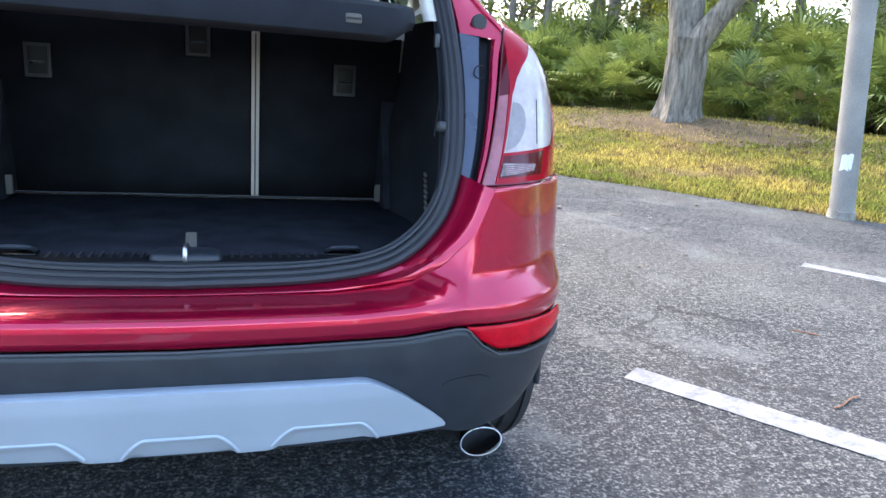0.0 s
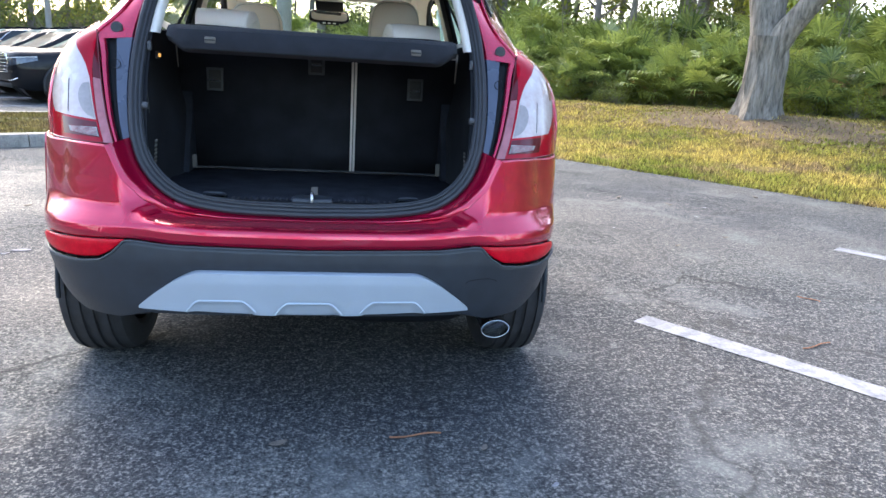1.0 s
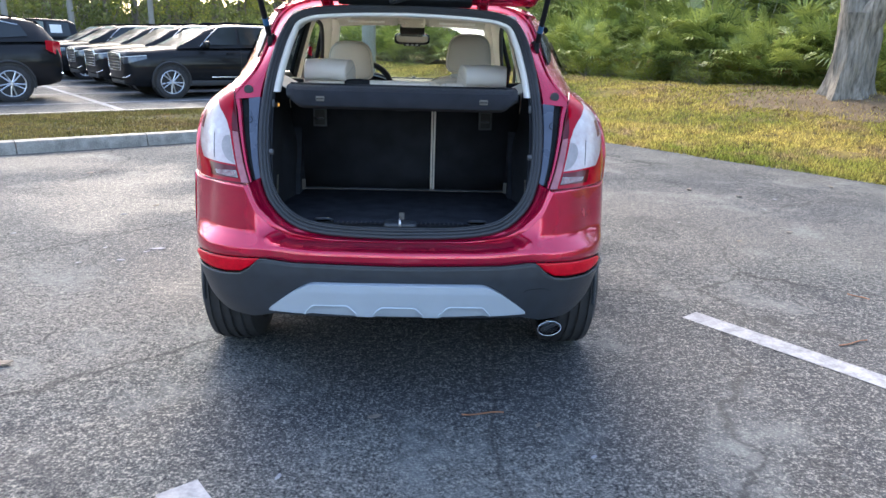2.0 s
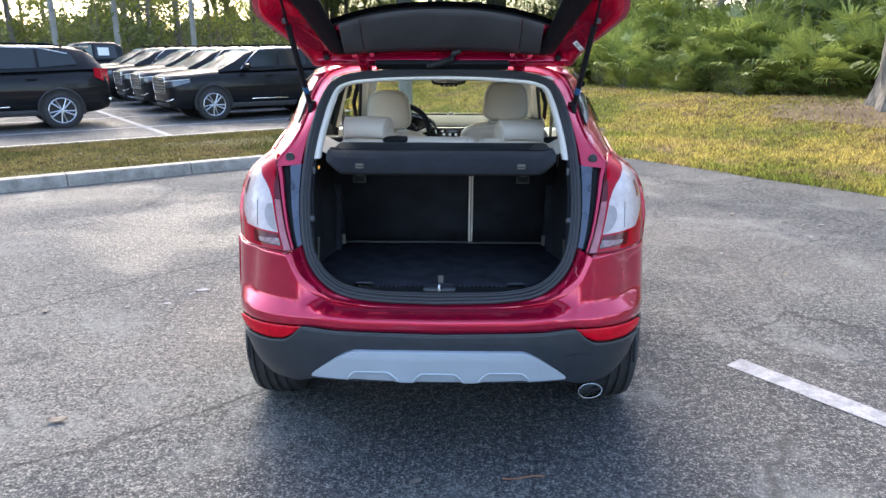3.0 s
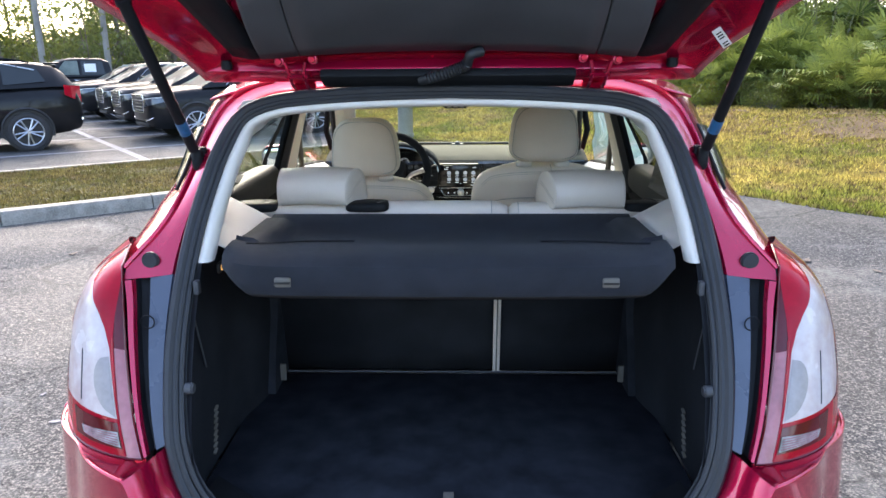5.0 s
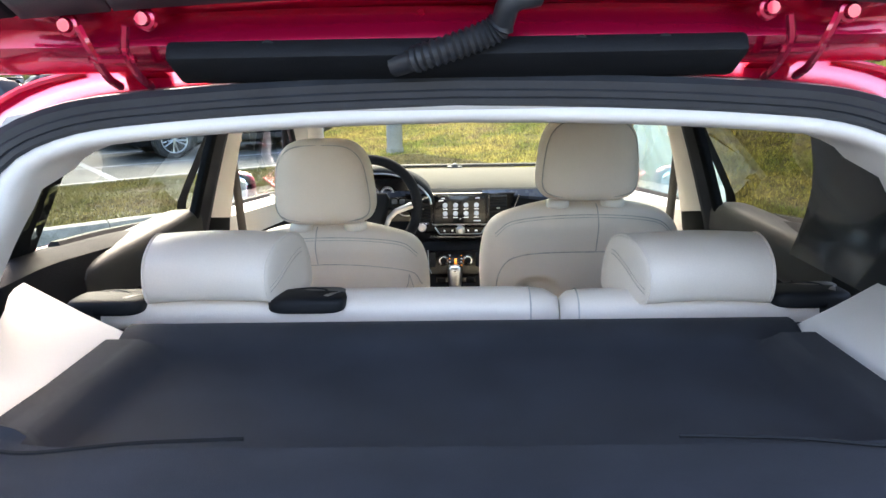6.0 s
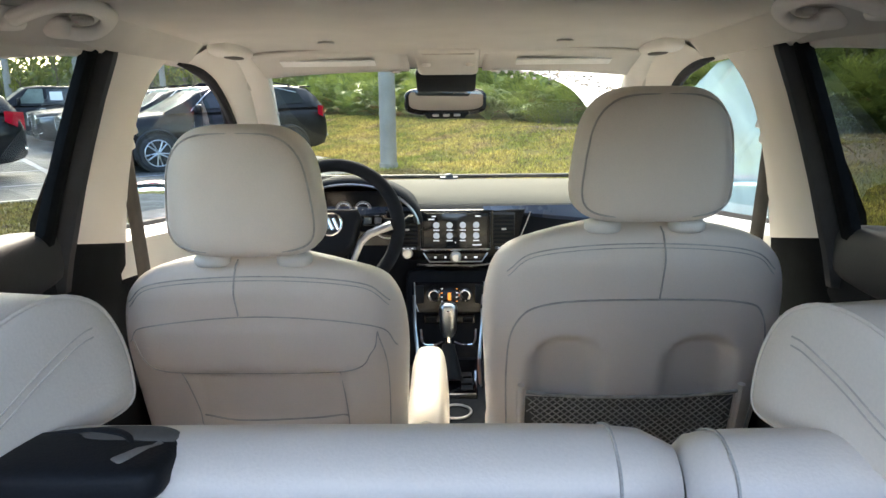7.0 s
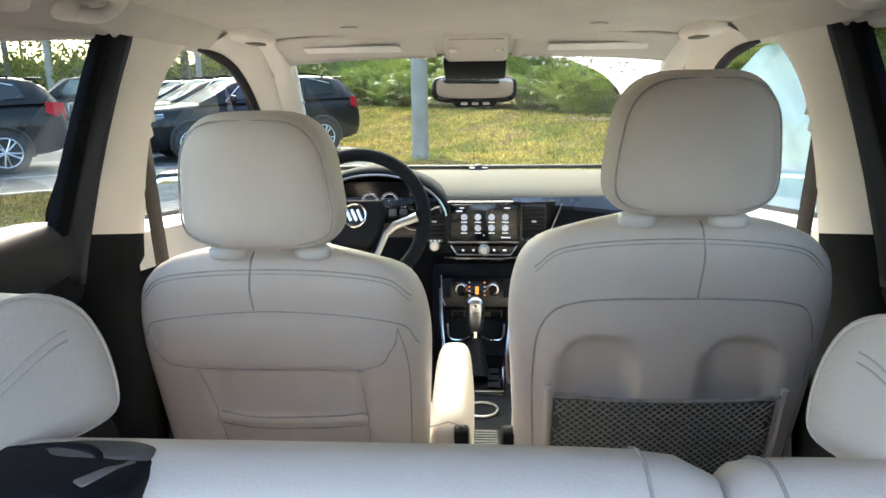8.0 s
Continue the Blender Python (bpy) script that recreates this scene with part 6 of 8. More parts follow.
    for s in (-1, 1):
        part("headrest_post", tube([(cx + s * 0.072, 1.70, hz - 0.19), (cx + s * 0.072, 1.672, hz - 0.09)], 0.007, 8), "satin", rest)
        part("post_collar", cushion((cx + s * 0.072, 1.67, hz - 0.122), (0.062, 0.05, 0.026), 0.6, 0.8, 8, 18), "cream_plastic", rest)
    part("seat_cushion", cushion((cx, 2.02, 0.58 + drop * 0.5), (0.50, 0.52, 0.20), 0.45, 0.4, 14, 32), "cream", seat)
    return seat


driver = front_seat(-0.336, 1.19, False, 1.01)
passenger = front_seat(0.342, 1.243, True, 1.05)
arm = part("armrest", cushion((-0.045, 1.98, 0.752), (0.092, 0.36, 0.15), 0.45, 0.5, 16, 32, lambda q, x, y, z: q * np.array([1 - 0.12 * z, 1, 1]) + np.array([0, 0, 0.03 * y])), "cream", driver, "cream leather fold-down armrest")
part("armrest_seam", tube([(-0.09, 1.80, 0.73), (-0.085, 1.803, 0.79), (-0.045, 1.80, 0.805), (-0.005, 1.803, 0.79), (0.0, 1.80, 0.73)], 0.0015, 5), "seam", driver)
for x in (-0.25, 0.075):
    part("belt_buckle", block((x if x > 0 else -0.02, 1.83, 0.72), (0.03, 0.025, 0.16), 0.006, (25, 0, 0)), "black", passenger if x > 0 else driver)

# ---- shell trim ----
rows = []
for y in np.linspace(0.60, 2.46, 34):
    z0 = float(np.interp(y, [0.60, 0.66, 0.75, 1.0, 1.6, 2.2, 2.46], [1.528, 1.532, 1.555, 1.575, 1.592, 1.575, 1.530]))
    w = float(np.interp(y, [0.60, 0.8, 1.2, 2.2, 2.46], [0.50, 0.548, 0.58, 0.582, 0.54]))
    rows.append([(f * w, y, z0 - 0.022 * abs(f) ** 8 - 0.035 * float(sstep(0.93, 1.0, abs(f)))) for f in np.linspace(-1, 1, 25)])
headliner = part("headliner", sheet(rows), "headliner", car, "cream cloth headliner")
solid(headliner, 0.012, 1)
rows = []
_trim = [i for i in range(72) if _half[i, 1] >= 1.20]
_lps = [loop_at(a, b) for a, b in ((0.033, 0.012), (0.038, 0.0095), (0.044, 0.010), (0.050, 0.014), (0.055, 0.021), (0.058, 0.030), (0.0595, 0.042))]
_lp3 = _lps[-1]
for i in _trim:
    p = _lp3[i]
    inn = p + np.array([-0.0, 0.085, 0.002]) if p[2] > 1.46 else p + np.array([0.016, 0.06, 0.0])
    rows.append([q[i] for q in _lps] + [lerp(p, inn, 0.5), inn])
g = sheet(rows)
for s in (1, -1):
    part("pillar_cover", g if s > 0 else mirror_x(g), "cream_plastic", car, "cream plastic trim round the tailgate opening")
    # rear quarter trim beside the cover, up to the side window
    rows = []
    for y in np.linspace(0.46, 0.80, 12):
        rows.append([(s * 0.455, y, 1.205), (s * 0.495, y, 1.226), (s * 0.53, y, 1.245), (s * lerp(0.545, 0.62, float(sstep(0.6, 0.8, y))), y + 0.02, 1.285)])
    part("quarter_shelf", sheet(rows), "cream_plastic", car, "cream side shelf beside the cargo cover")
    rows = []
    for f in np.linspace(0, 1, 10):
        top = np.array([0.535, lerp(0.64, 0.76, f), 1.528])
        bot = np.array([0.575, lerp(0.48, 0.64, f), 1.24])
        rows.append([lerp(bot, top, v) + np.array([0.03 * math.sin(v * math.pi), 0, 0]) for v in np.linspace(0, 1, 8)])
    g2 = sheet(rows)
    part("rear_pillar_trim", g2 if s > 0 else mirror_x(g2), "cream_plastic", car, "cream trim of the rear pillar")
    g2 = sheet([[lerp(np.array([0.585, lerp(0.72, 1.06, f), 1.25]), np.array([0.545, lerp(0.80, 1.0, f), 1.525]), v) + np.array([0.03 * math.sin(v * math.pi), 0, 0]) for v in np.linspace(0, 1, 8)] for f in np.linspace(0, 1, 8)])
    if s > 0:
        part("quarter_pane", g2, "tinted", car, "dark fixed quarter pane seen from inside")
    # B pillar: cream upper, black lower, with seals
    def bp(y, z, inn=0.0):
        return (s * (float(np.interp(z, [0.5, 1.05, 1.18, 1.54], [0.70, 0.70, 0.675, 0.572])) - inn), y, z)

    def rear_edge(z):
        return float(np.interp(z, [0.36, 1.20, 1.30, 1.38, 1.46, 1.54], [1.66, 1.702, 1.700, 1.705, 1.717, 1.738]))

    def front_edge(z):
        return float(np.interp(z, [0.36, 1.152, 1.28, 1.40, 1.46, 1.50, 1.54], [2.14, 1.955, 1.91, 1.89, 1.91, 1.945, 2.01]))
    rows = []
    for f in np.linspace(0, 1, 14):
        y0, y1 = rear_edge(lerp(1.203, 1.54, f)), front_edge(lerp(1.152, 1.54, f))
        row = []
        for t, inn in ((-0.02, -0.035), (0.0, -0.004), (0.06, 0.006), (0.3, 0.012), (0.6, 0.012), (0.85, 0.004), (1.0, -0.02), (1.04, -0.045)):
            z = lerp(lerp(1.203, 1.152, min(max(t, 0.0), 1.0)), 1.54, f)
            row.append(bp(lerp(y0, y1, t), z, inn))
        rows.append(row)
    bpo = part("pillar_upper_trim", sheet(rows), "cream_plastic", car, "cream upper centre pillar trim")
    rows = []
    for f in np.linspace(0, 1, 10):
        y0, y1 = rear_edge(lerp(0.36, 1.206, f)), front_edge(lerp(0.36, 1.155, f))
        row = []
        for t, inn in ((-0.02, -0.037), (0.0, -0.007), (0.06, 0.003), (0.3, 0.009), (0.6, 0.009), (0.85, 0.001), (1.0, -0.022), (1.04, -0.045)):
            z = lerp(0.36, lerp(1.206, 1.155, min(max(t, 0.0), 1.0)), f)
            row.append(bp(lerp(y0, y1, t), z, inn + 0.012 * (1 - f)))
        rows.append(row)
    part("pillar_lower_trim", sheet(rows), "black_soft", car, "black lower centre pillar trim")
    # door seals and rear door window frame
    def frame_edge(z):
        return float(np.interp(z, [1.12, 1.217, 1.30, 1.375, 1.46, 1.545], [1.602, 1.616, 1.624, 1.636, 1.652, 1.672]))

    for t0, t1, m_, nm, lb in ((0.0, 0.44, "rubber", "door_seal", "black rubber door seal"), (0.42, 1.0, "black_soft", "door_window_frame", "black frame of the rear door window")):
        rows = []
        for z in np.linspace(1.12, 1.545, 20):
            y0, y1, row = rear_edge(z) + 0.003, frame_edge(z), []
            for t in np.linspace(t0, t1, 12):
                inn = float(np.interp(t, [0, 0.06, 0.16, 0.28, 0.38, 0.44, 0.52, 0.62, 0.84, 0.95, 1.0], [-0.012, 0.002, 0.010, 0.008, -0.006, -0.022, -0.022, -0.008, -0.006, -0.011, -0.024]))
                row.append(bp(lerp(y0, y1, t), z, inn))
            rows.append(row)
        solid(part(nm, sheet(rows), m_, car, lb), 0.006, 0)
    part("glass_run", tube([bp(frame_edge(z) + 0.004, z, -0.011) for z in np.linspace(1.16, 1.545, 16)], 0.0025, 6), "gloss_black", car)
    part("front_door_seal", tube(spline([(s * 0.577, 2.03, 1.532), (s * 0.580, 2.13, 1.524), (s * 0.586, 2.245, 1.503), (s * 0.597, 2.36, 1.462), (s * 0.614, 2.487, 1.401), (s * 0.652, 2.72, 1.28), (s * 0.70, 3.0, 1.12)], 30), np.r_[np.linspace(0.006, 0.012, 6), np.full(24, 0.013)], 8), "black", car)
    part("roof_edge_seal", tube(spline([(s * 0.585, 1.05, 1.522), (s * 0.590, 1.4, 1.547), (s * 0.588, 1.70, 1.552)], 20), 0.012, 8), "rubber", car)
    # A pillar trim
    A0 = spline([(s * 0.520, 2.16, 1.602), (s * 0.516, 2.26, 1.580), (s * 0.515, 2.36, 1.548), (s * 0.535, 2.48, 1.505), (s * 0.575, 2.68, 1.40), (s * 0.615, 2.90, 1.27), (s * 0.66, 3.12, 1.12)], 40)
    part("front_pillar_trim", tube(A0, np.linspace(0.038, 0.058, 40), 16, flat=0.8), "cream_plastic", car, "cream windscreen pillar trim")
    fs_ = even(spline([(s * 0.577, 2.03, 1.532), (s * 0.580, 2.13, 1.524), (s * 0.586, 2.245, 1.503), (s * 0.597, 2.36, 1.462), (s * 0.614, 2.487, 1.401), (s * 0.652, 2.72, 1.28), (s * 0.70, 3.0, 1.12)], 60), 40)
    part("front_pillar_cover", sheet([[lerp(a, b, f) + np.array([-s * (0.004 + 0.014 * math.sin(f * math.pi)), -0.012 * f - 0.008 * math.sin(f * math.pi), -0.006 * math.sin(f * math.pi)]) for f in np.linspace(0, 1, 8)] for a, b in zip(fs_, even(A0, 40))]), "cream_plastic", car, "cream cover between door seal and windscreen pillar")
    rows = []
    for y in np.linspace(0.92, 1.78, 16):
        zl = float(np.interp(y, [0.92, 1.0, 1.2, 1.35, 1.6, 1.78], [1.440, 1.452, 1.480, 1.502, 1.522, 1.530]))
        rows.append([(s * 0.602, y, zl), (s * 0.594, y, zl + 0.004), (s * 0.588, y, zl + 0.02), (s * 0.575, y, 1.548), (s * 0.548, y, 1.566)])
    part("roof_side_trim", sheet(rows), "headliner", car, "cream cloth edge of the headliner above the rear door")
    edge = [(y, float(np.interp(y, [1.45, 1.6, 1.75, 2.0, 2.12], [1.546, 1.540, 1.536, 1.532, 1.530]))) for y in np.linspace(1.60, 2.10, 24)]
    part("headliner_edge", sheet([[(s * 0.578, y, z + 0.004), (s * (0.574 - 0.012 * k), y, z - 0.002), (s * (0.574 - 0.022 * k), y, z + 0.004), (s * (0.566 - 0.028 * k), y, z + 0.020), (s * 0.515, y, z + 0.050)] for y, z0 in edge for k in (min(1.0, (y - 1.599) / 0.05, (2.101 - y) / 0.05),) for z in (z0 + 0.012 * (1 - k),)]), "headliner", car, "cream cloth lip above the centre pillar")
    # seat belt
    belt = part("seat_belt", sheet([[(s * (0.655 - 0.02 * f) - s * d * 0.014, 1.880 + 0.02 * f + d * 0.03, lerp(1.36, 0.80, f)) for d in (0, 1)] for f in np.linspace(0, 1, 10)]), "belt", car, "grey seat belt hanging from the pillar")
    solid(belt, 0.002)
    part("belt_guide", block((s * 0.645, 1.886, 1.372), (0.03, 0.050, 0.040), 0.010, (0, s * 15, 0)), "cream_plastic", belt, "cream belt guide")
    part("belt_height_slide", block((s * 0.628, 1.876, 1.41), (0.02, 0.035, 0.05), 0.005, (0, s * 15, 0)), "cream_plastic", belt)
    # doors
    for y0, y1, nm in ((0.84, 1.70, "rear_door"), (1.90, 3.05, "front_door")):
        rows = []
        for y in np.linspace(y0, y1, 14):
            b = belt_z(y)
            rows.append([(s * 0.762, y, b + 0.002), (s * 0.72, y, b + 0.006), (s * 0.69, y, b - 0.012), (s * 0.685, y, b - 0.09), (s * 0.70, y, b - 0.12), (s * 0.69, y, b - 0.30), (s * 0.66, y, b - 0.36), (s * 0.655, y, b - 0.40), (s * 0.70, y, 0.45)])
        up = nm == "rear_door"
        d = part(nm, sheet(rows) if up else sheet([r[:4] for r in rows]), "dash" if up else "cream_plastic", car, "grey inner door trim" if up else "cream inner door trim")
        if not up:
            part("door_lower_panel", sheet([r[3:] for r in rows]), "dash", d, "dark lower door panel")
        part("door_armrest", block((s * 0.655, (y0 + y1) / 2, belt_z((y0 + y1) / 2) - 0.34), (0.07, (y1 - y0) * 0.7, 0.05), 0.015), "black", d)
        part("door_grip", tube(spline([(s * 0.675, y0 + 0.15, 0.93), (s * 0.645, y0 + 0.18, 0.96), (s * 0.645, y0 + 0.32, 0.98), (s * 0.675, y0 + 0.35, 0.97)], 16), 0.011, 8), "black", d)
        if nm == "rear_door":
            part("lock_pin", lathe([(0.0, 0.028), (0.005, 0.026), (0.006, 0.0), (0.013, 0.0)], (s * 0.70, 1.60, belt_z(1.6) + 0.002), "z", 14), "cladding", d)
            part("door_shoulder", cushion((s * 0.71, 1.40, belt_z(1.4) - 0.045), (0.09, 0.62, 0.11), 0.5, 0.4, 12, 24), "arch", d)
    part("inner_panel", sheet([[(s * 0.722, y, z) for z in np.linspace(0.40, belt_z(y), 4)] for y in np.linspace(0.98, 3.1, 12)]), "black_soft", car)
    # grab handles
    bar = spline([(s * 0.548, 1.395, 1.552), (s * 0.525, 1.385, 1.556), (s * 0.488, 1.395, 1.570), (s * 0.472, 1.45, 1.577), (s * 0.474, 1.51, 1.575), (s * 0.486, 1.548, 1.568), (s * 0.508, 1.552, 1.553), (s * 0.522, 1.528, 1.548), (s * 0.540, 1.522, 1.552)], 40)
    gh = part("grab_handle", tube(bar, 0.0125, 12, flat=0.75), "cream_plastic", car, "cream ceiling grab handle")
    part("handle_hollow", cushion((s * 0.508, 1.515, 1.566), (0.024, 0.035, 0.012), 0.6, 0.6, 8, 16), "seam", gh, "shaded hollow behind the handle")
    for y in (1.395, 1.525):
        part("handle_foot", cushion((s * 0.545, y, 1.556), (0.04, 0.05, 0.03), 0.6, 0.6, 8, 16), "cream_plastic", gh)
    gh = part("grab_handle", cushion((s * 0.500, 2.17, 1.568), (0.062, 0.22, 0.044), 0.55, 0.5, 12, 28), "cream_plastic", car, "cream grab handle housing on the ceiling edge")
    part("handle_slot", cushion((s * 0.492, 2.16, 1.5475), (0.030, 0.10, 0.010), 0.6, 0.6, 8, 16), "handle_shade", gh, "dark slot of the handle")
    # sun visors with labels
    rows = []
    for x in np.linspace(0, 1, 18):
        xx = lerp(0.098, 0.52, x)
        cut = 0.03 * float(sstep(0.82, 1.0, x)) + 0.02 * float(sstep(0.12, 0.0, x))
        rows.append([(s * xx, lerp(2.245 + cut, 2.43 - cut * 0.3, f), lerp(1.573, 1.521, f) - 0.020 * (abs(xx) / 0.52) ** 3 - 0.004 * math.sin(f * math.pi)) for f in np.linspace(0, 1, 6)])
    visor = solid(part("sun_visor", sheet(rows), "headliner", car, "cream sun visor folded up"), 0.014, 1)
    part("visor_edge", tube([r[0] for r in rows], 0.003, 6), "seam", visor)
    pl = Matrix.Translation((s * 0.30, 2.320, 1.5405)) @ pose(0, 0, 0, 164, 0, 0)
    lbv = part("visor_label", prism([(-0.12, -0.019), (0.12, -0.019), (0.12, 0.019), (-0.12, 0.019)], 0.004, pl), "label", visor, "white warning label with grey print")
    part("label_print", bars([(k * 0.010, 0.0, 1) for k in range(-2, 3)], 0.008, 0.010, 0.006, pl), "ink", lbv)
    part("visor_lamp", cylinder((s * 0.135, 2.42, 1.520), 0.014, 0.006, "z", 16, 0.002), "cream_plastic", visor)
    part("ceiling_speaker", cylinder((s * 0.27, 2.12, 1.574), 0.02, 0.003, "z", 20, 0.002), "headliner", headliner)

# overhead console, sensor box and mirror
console_top = part("overhead_console", block((0.006, 2.345, 1.556), (0.168, 0.20, 0.046), 0.016, (-16, 0, 0), 3, (0.92, 0.94)), "headliner", car, "cream overhead console")
part("console_seam", block((0.006, 2.262, 1.556), (0.13, 0.006, 0.004), 0.0015, (-16, 0, 0)), "seam", console_top)
for x in (-0.05, 0.062):
    part("console_lamp", cylinder((x, 2.33, 1.533), 0.012, 0.008, "z", 16, 0.002), "cream_plastic", console_top)
box = part("sensor_box", block((0, 2.52, 1.503), (0.175, 0.12, 0.035), 0.01, (-24, 0, 0), taper=(0.9, 1)), "black", car, "black camera housing on the windscreen")
mm = pose(-0.003, 2.64, 1.438, -6, 0, 5)
rv = part("rear_view_mirror", cushion((0, 0, 0), (0.25, 0.045, 0.082), 0.5, 0.36, 14, 48), "gloss_black", car, "black rear-view mirror reflecting the seats")
rv.data.transform(mm)
mg = part("mirror_glass", prism([(0.112 * math.copysign(abs(math.cos(a)) ** 0.42, math.cos(a)), 0.031 * math.copysign(abs(math.sin(a)) ** 0.5, math.sin(a)) + 0.003) for a in np.linspace(0, 2 * np.pi, 48, endpoint=False)], 0.002, mm @ pose(0, -0.0215, 0, 90, 0, 0)), "mirror", rv, smooth=False)
bt = part("mirror_buttons", prism([(-0.055, -0.052), (0.055, -0.052), (0.07, -0.034), (-0.07, -0.034)], 0.012, mm @ pose(0, -0.012, 0, 90, 0, 0), 0.003), "black", rv)
for k in (-1, 0, 1):
    part("mirror_button", block(tuple(mm @ Vector((k * 0.032, -0.026, -0.043))), (0.02, 0.006, 0.008), 0.002), "satin", rv)
part("mirror_stem", tube([(0, 2.655, 1.455), (0, 2.64, 1.50), (0, 2.60, 1.515)], 0.013, 8), "black", rv)

# ---- dashboard ----
def dash_row(y, z, w=0.72, sag=0.0):
    return [(x, y - 0.03 * (abs(x) / 0.72) ** 2, z - sag * (x / 0.72) ** 2) for x in np.linspace(-w, w, 31)]


dash_top = part("dashboard_top", sheet([dash_row(3.32, 1.085), dash_row(3.28, 1.118), dash_row(3.18, 1.138), dash_row(3.0, 1.135), dash_row(2.90, 1.118), dash_row(2.84, 1.100), dash_row(2.825, 1.088)]), "dash_tan", car, "pale cream dashboard top")
part("screen_ledge", block((0, 3.285, 1.137), (1.25, 0.035, 0.014), 0.005), "black", dash_top)
part("light_sensor", cushion((0.006, 3.19, 1.148), (0.034, 0.034, 0.022), 1.0, 1.0, 10, 18), "cladding", dash_top, "small domed light sensor")
part("sensor_plinth", block((0.006, 3.19, 1.142), (0.07, 0.04, 0.006), 0.002), "cladding", dash_top)
dash = part("dashboard", sheet([dash_row(2.86, 1.098), dash_row(2.815, 1.092), dash_row(2.795, 1.075), dash_row(2.80, 0.95), dash_row(2.825, 0.88), dash_row(2.86, 0.80), dash_row(2.95, 0.62), dash_row(3.1, 0.45)]), "dash", car, "charcoal soft dashboard")
# swooping cream-to-charcoal wing in front of each seat
for s in (1, -1):
    rows = []
    for f in np.linspace(0, 1, 18):
        x = lerp(0.12, 0.70, f)
        zt = 1.092 + 0.006 * f
        rows.append([(s * x, 2.80 - 0.012, zt), (s * x, 2.775, lerp(1.083, 1.03, f)), (s * x, 2.79, lerp(1.078, 1.0, f))])
    part("dash_wing", sheet(rows), "slate", dash)
SC = 0.026
face = part("centre_panel", prism([(-0.235 + SC, 0.0), (0.235 + SC, 0.0), (0.215 + SC, -0.10), (0.16 + SC, -0.165), (-0.16 + SC, -0.172), (-0.215 + SC, -0.10)], 0.02, Matrix(((1, 0, 0, 0), (0, 0, -1, 2.795), (0, 1, 0, 1.082), (0, 0, 0, 1))), 0.006), "gloss_black", dash, "piano black centre panel")
part("screen_bezel", tube([(SC - 0.116, 2.770, 1.078), (SC - 0.116, 2.770, 0.948), (SC + 0.116, 2.770, 0.948), (SC + 0.116, 2.770, 1.078)], 0.0042, 6), "chrome", face, "chrome surround of the screen")
scr = part("touch_screen", block((SC, 2.772, 1.012), (0.216, 0.008, 0.122), 0.002), "screen", dash, "dark touch screen with eight round icons")
for r_ in range(2):
    for c_ in range(4):
        x, z = SC - 0.064 + c_ * 0.0445, 1.032 - r_ * 0.036
        part("screen_icon", cylinder((x, 2.7672, z), 0.0108, 0.0015, "y", 20), "icon", scr, "round pale blue icon")
        part("icon_caption", block((x, 2.7672, z - 0.0168), (0.020, 0.001, 0.003), 0), "icon_white", scr, smooth=False)
for x, z, w in ((-0.072, 1.062, 0.014), (-0.08, 1.052, 0.02), (0.075, 1.062, 0.018), (0.072, 0.964, 0.03), (0.0, 0.972, 0.003)):
    part("screen_text", block((SC + x, 2.7672, z), (w, 0.001, 0.004), 0), "icon_white", scr, smooth=False)
for s in (1, -1):
    vent = part("air_vent", block((SC + s * 0.162, 2.778, 1.018), (0.075, 0.012, 0.112), 0.004), "ink", dash, "black slatted air vent")
    for k in range(8):
        part("vent_slat", block((SC + s * 0.162, 2.770, 1.068 - 0.0135 * k), (0.070, 0.012, 0.0035), 0.001, (25, 0, 0)), "black", vent, smooth=False)
    part("vent_tab", block((SC + s * 0.162, 2.764, 1.018), (0.016, 0.008, 0.006), 0.002), "satin", vent)
    part("vent_buttons", block((SC + s * 0.160, 2.772, 0.953), (0.055, 0.008, 0.012), 0.004), "panel", dash)
    for k in (-0.014, 0, 0.014):
        part("button_mark", bars([(k, 0, 1)], 0.007, 0.004, 0.002, Matrix.Translation((SC + s * 0.160, 2.767, 0.953)) @ pose(0, 0, 0, 90, 0, 0)), "icon_white", dash)
_sw = spline([(-0.105, 2.768, 0.897), (0.02, 2.764, 0.893), (0.12, 2.764, 0.896), (0.19, 2.766, 0.918), (0.235, 2.770, 0.972), (0.262, 2.775, 1.03), (0.278, 2.78, 1.072)], 50)
part("chrome_sweep", tube(_sw, np.linspace(0.006, 0.0045, 50), 8), "chrome", dash, "curved satin chrome strip under the screen")
bp_ = part("media_buttons", prism([(-0.105, 0.014), (0.105, 0.014), (0.085, -0.014), (-0.085, -0.014)], 0.008, Matrix(((1, 0, 0, SC), (0, 0, -1, 2.774), (0, 1, 0, 0.922), (0, 0, 0, 1))), 0.003), "gloss_black", dash, "black media button strip")
part("strip_rim", tube([(SC - 0.108, 2.764, 0.937), (SC - 0.088, 2.764, 0.907), (SC + 0.088, 2.764, 0.907), (SC + 0.108, 2.764, 0.937)], 0.0025, 6), "satin", bp_)
part("volume_knob", lathe([(0.0, -0.022), (0.011, -0.022), (0.014, -0.018), (0.0145, -0.012), (0.019, -0.010), (0.019, 0.0)], (SC, 2.768, 0.924), "y", 24), "satin", bp_, "round volume knob")
for k, w in ((-0.068, 1), (-0.034, 1), (0.034, 1), (0.068, 1.6)):
    part("button_mark", bars([(k, 0, w)], 0.007, 0.006, 0.002, Matrix.Translation((SC, 2.765, 0.922)) @ pose(0, 0, 0, 90, 0, 0)), "icon_white", bp_)

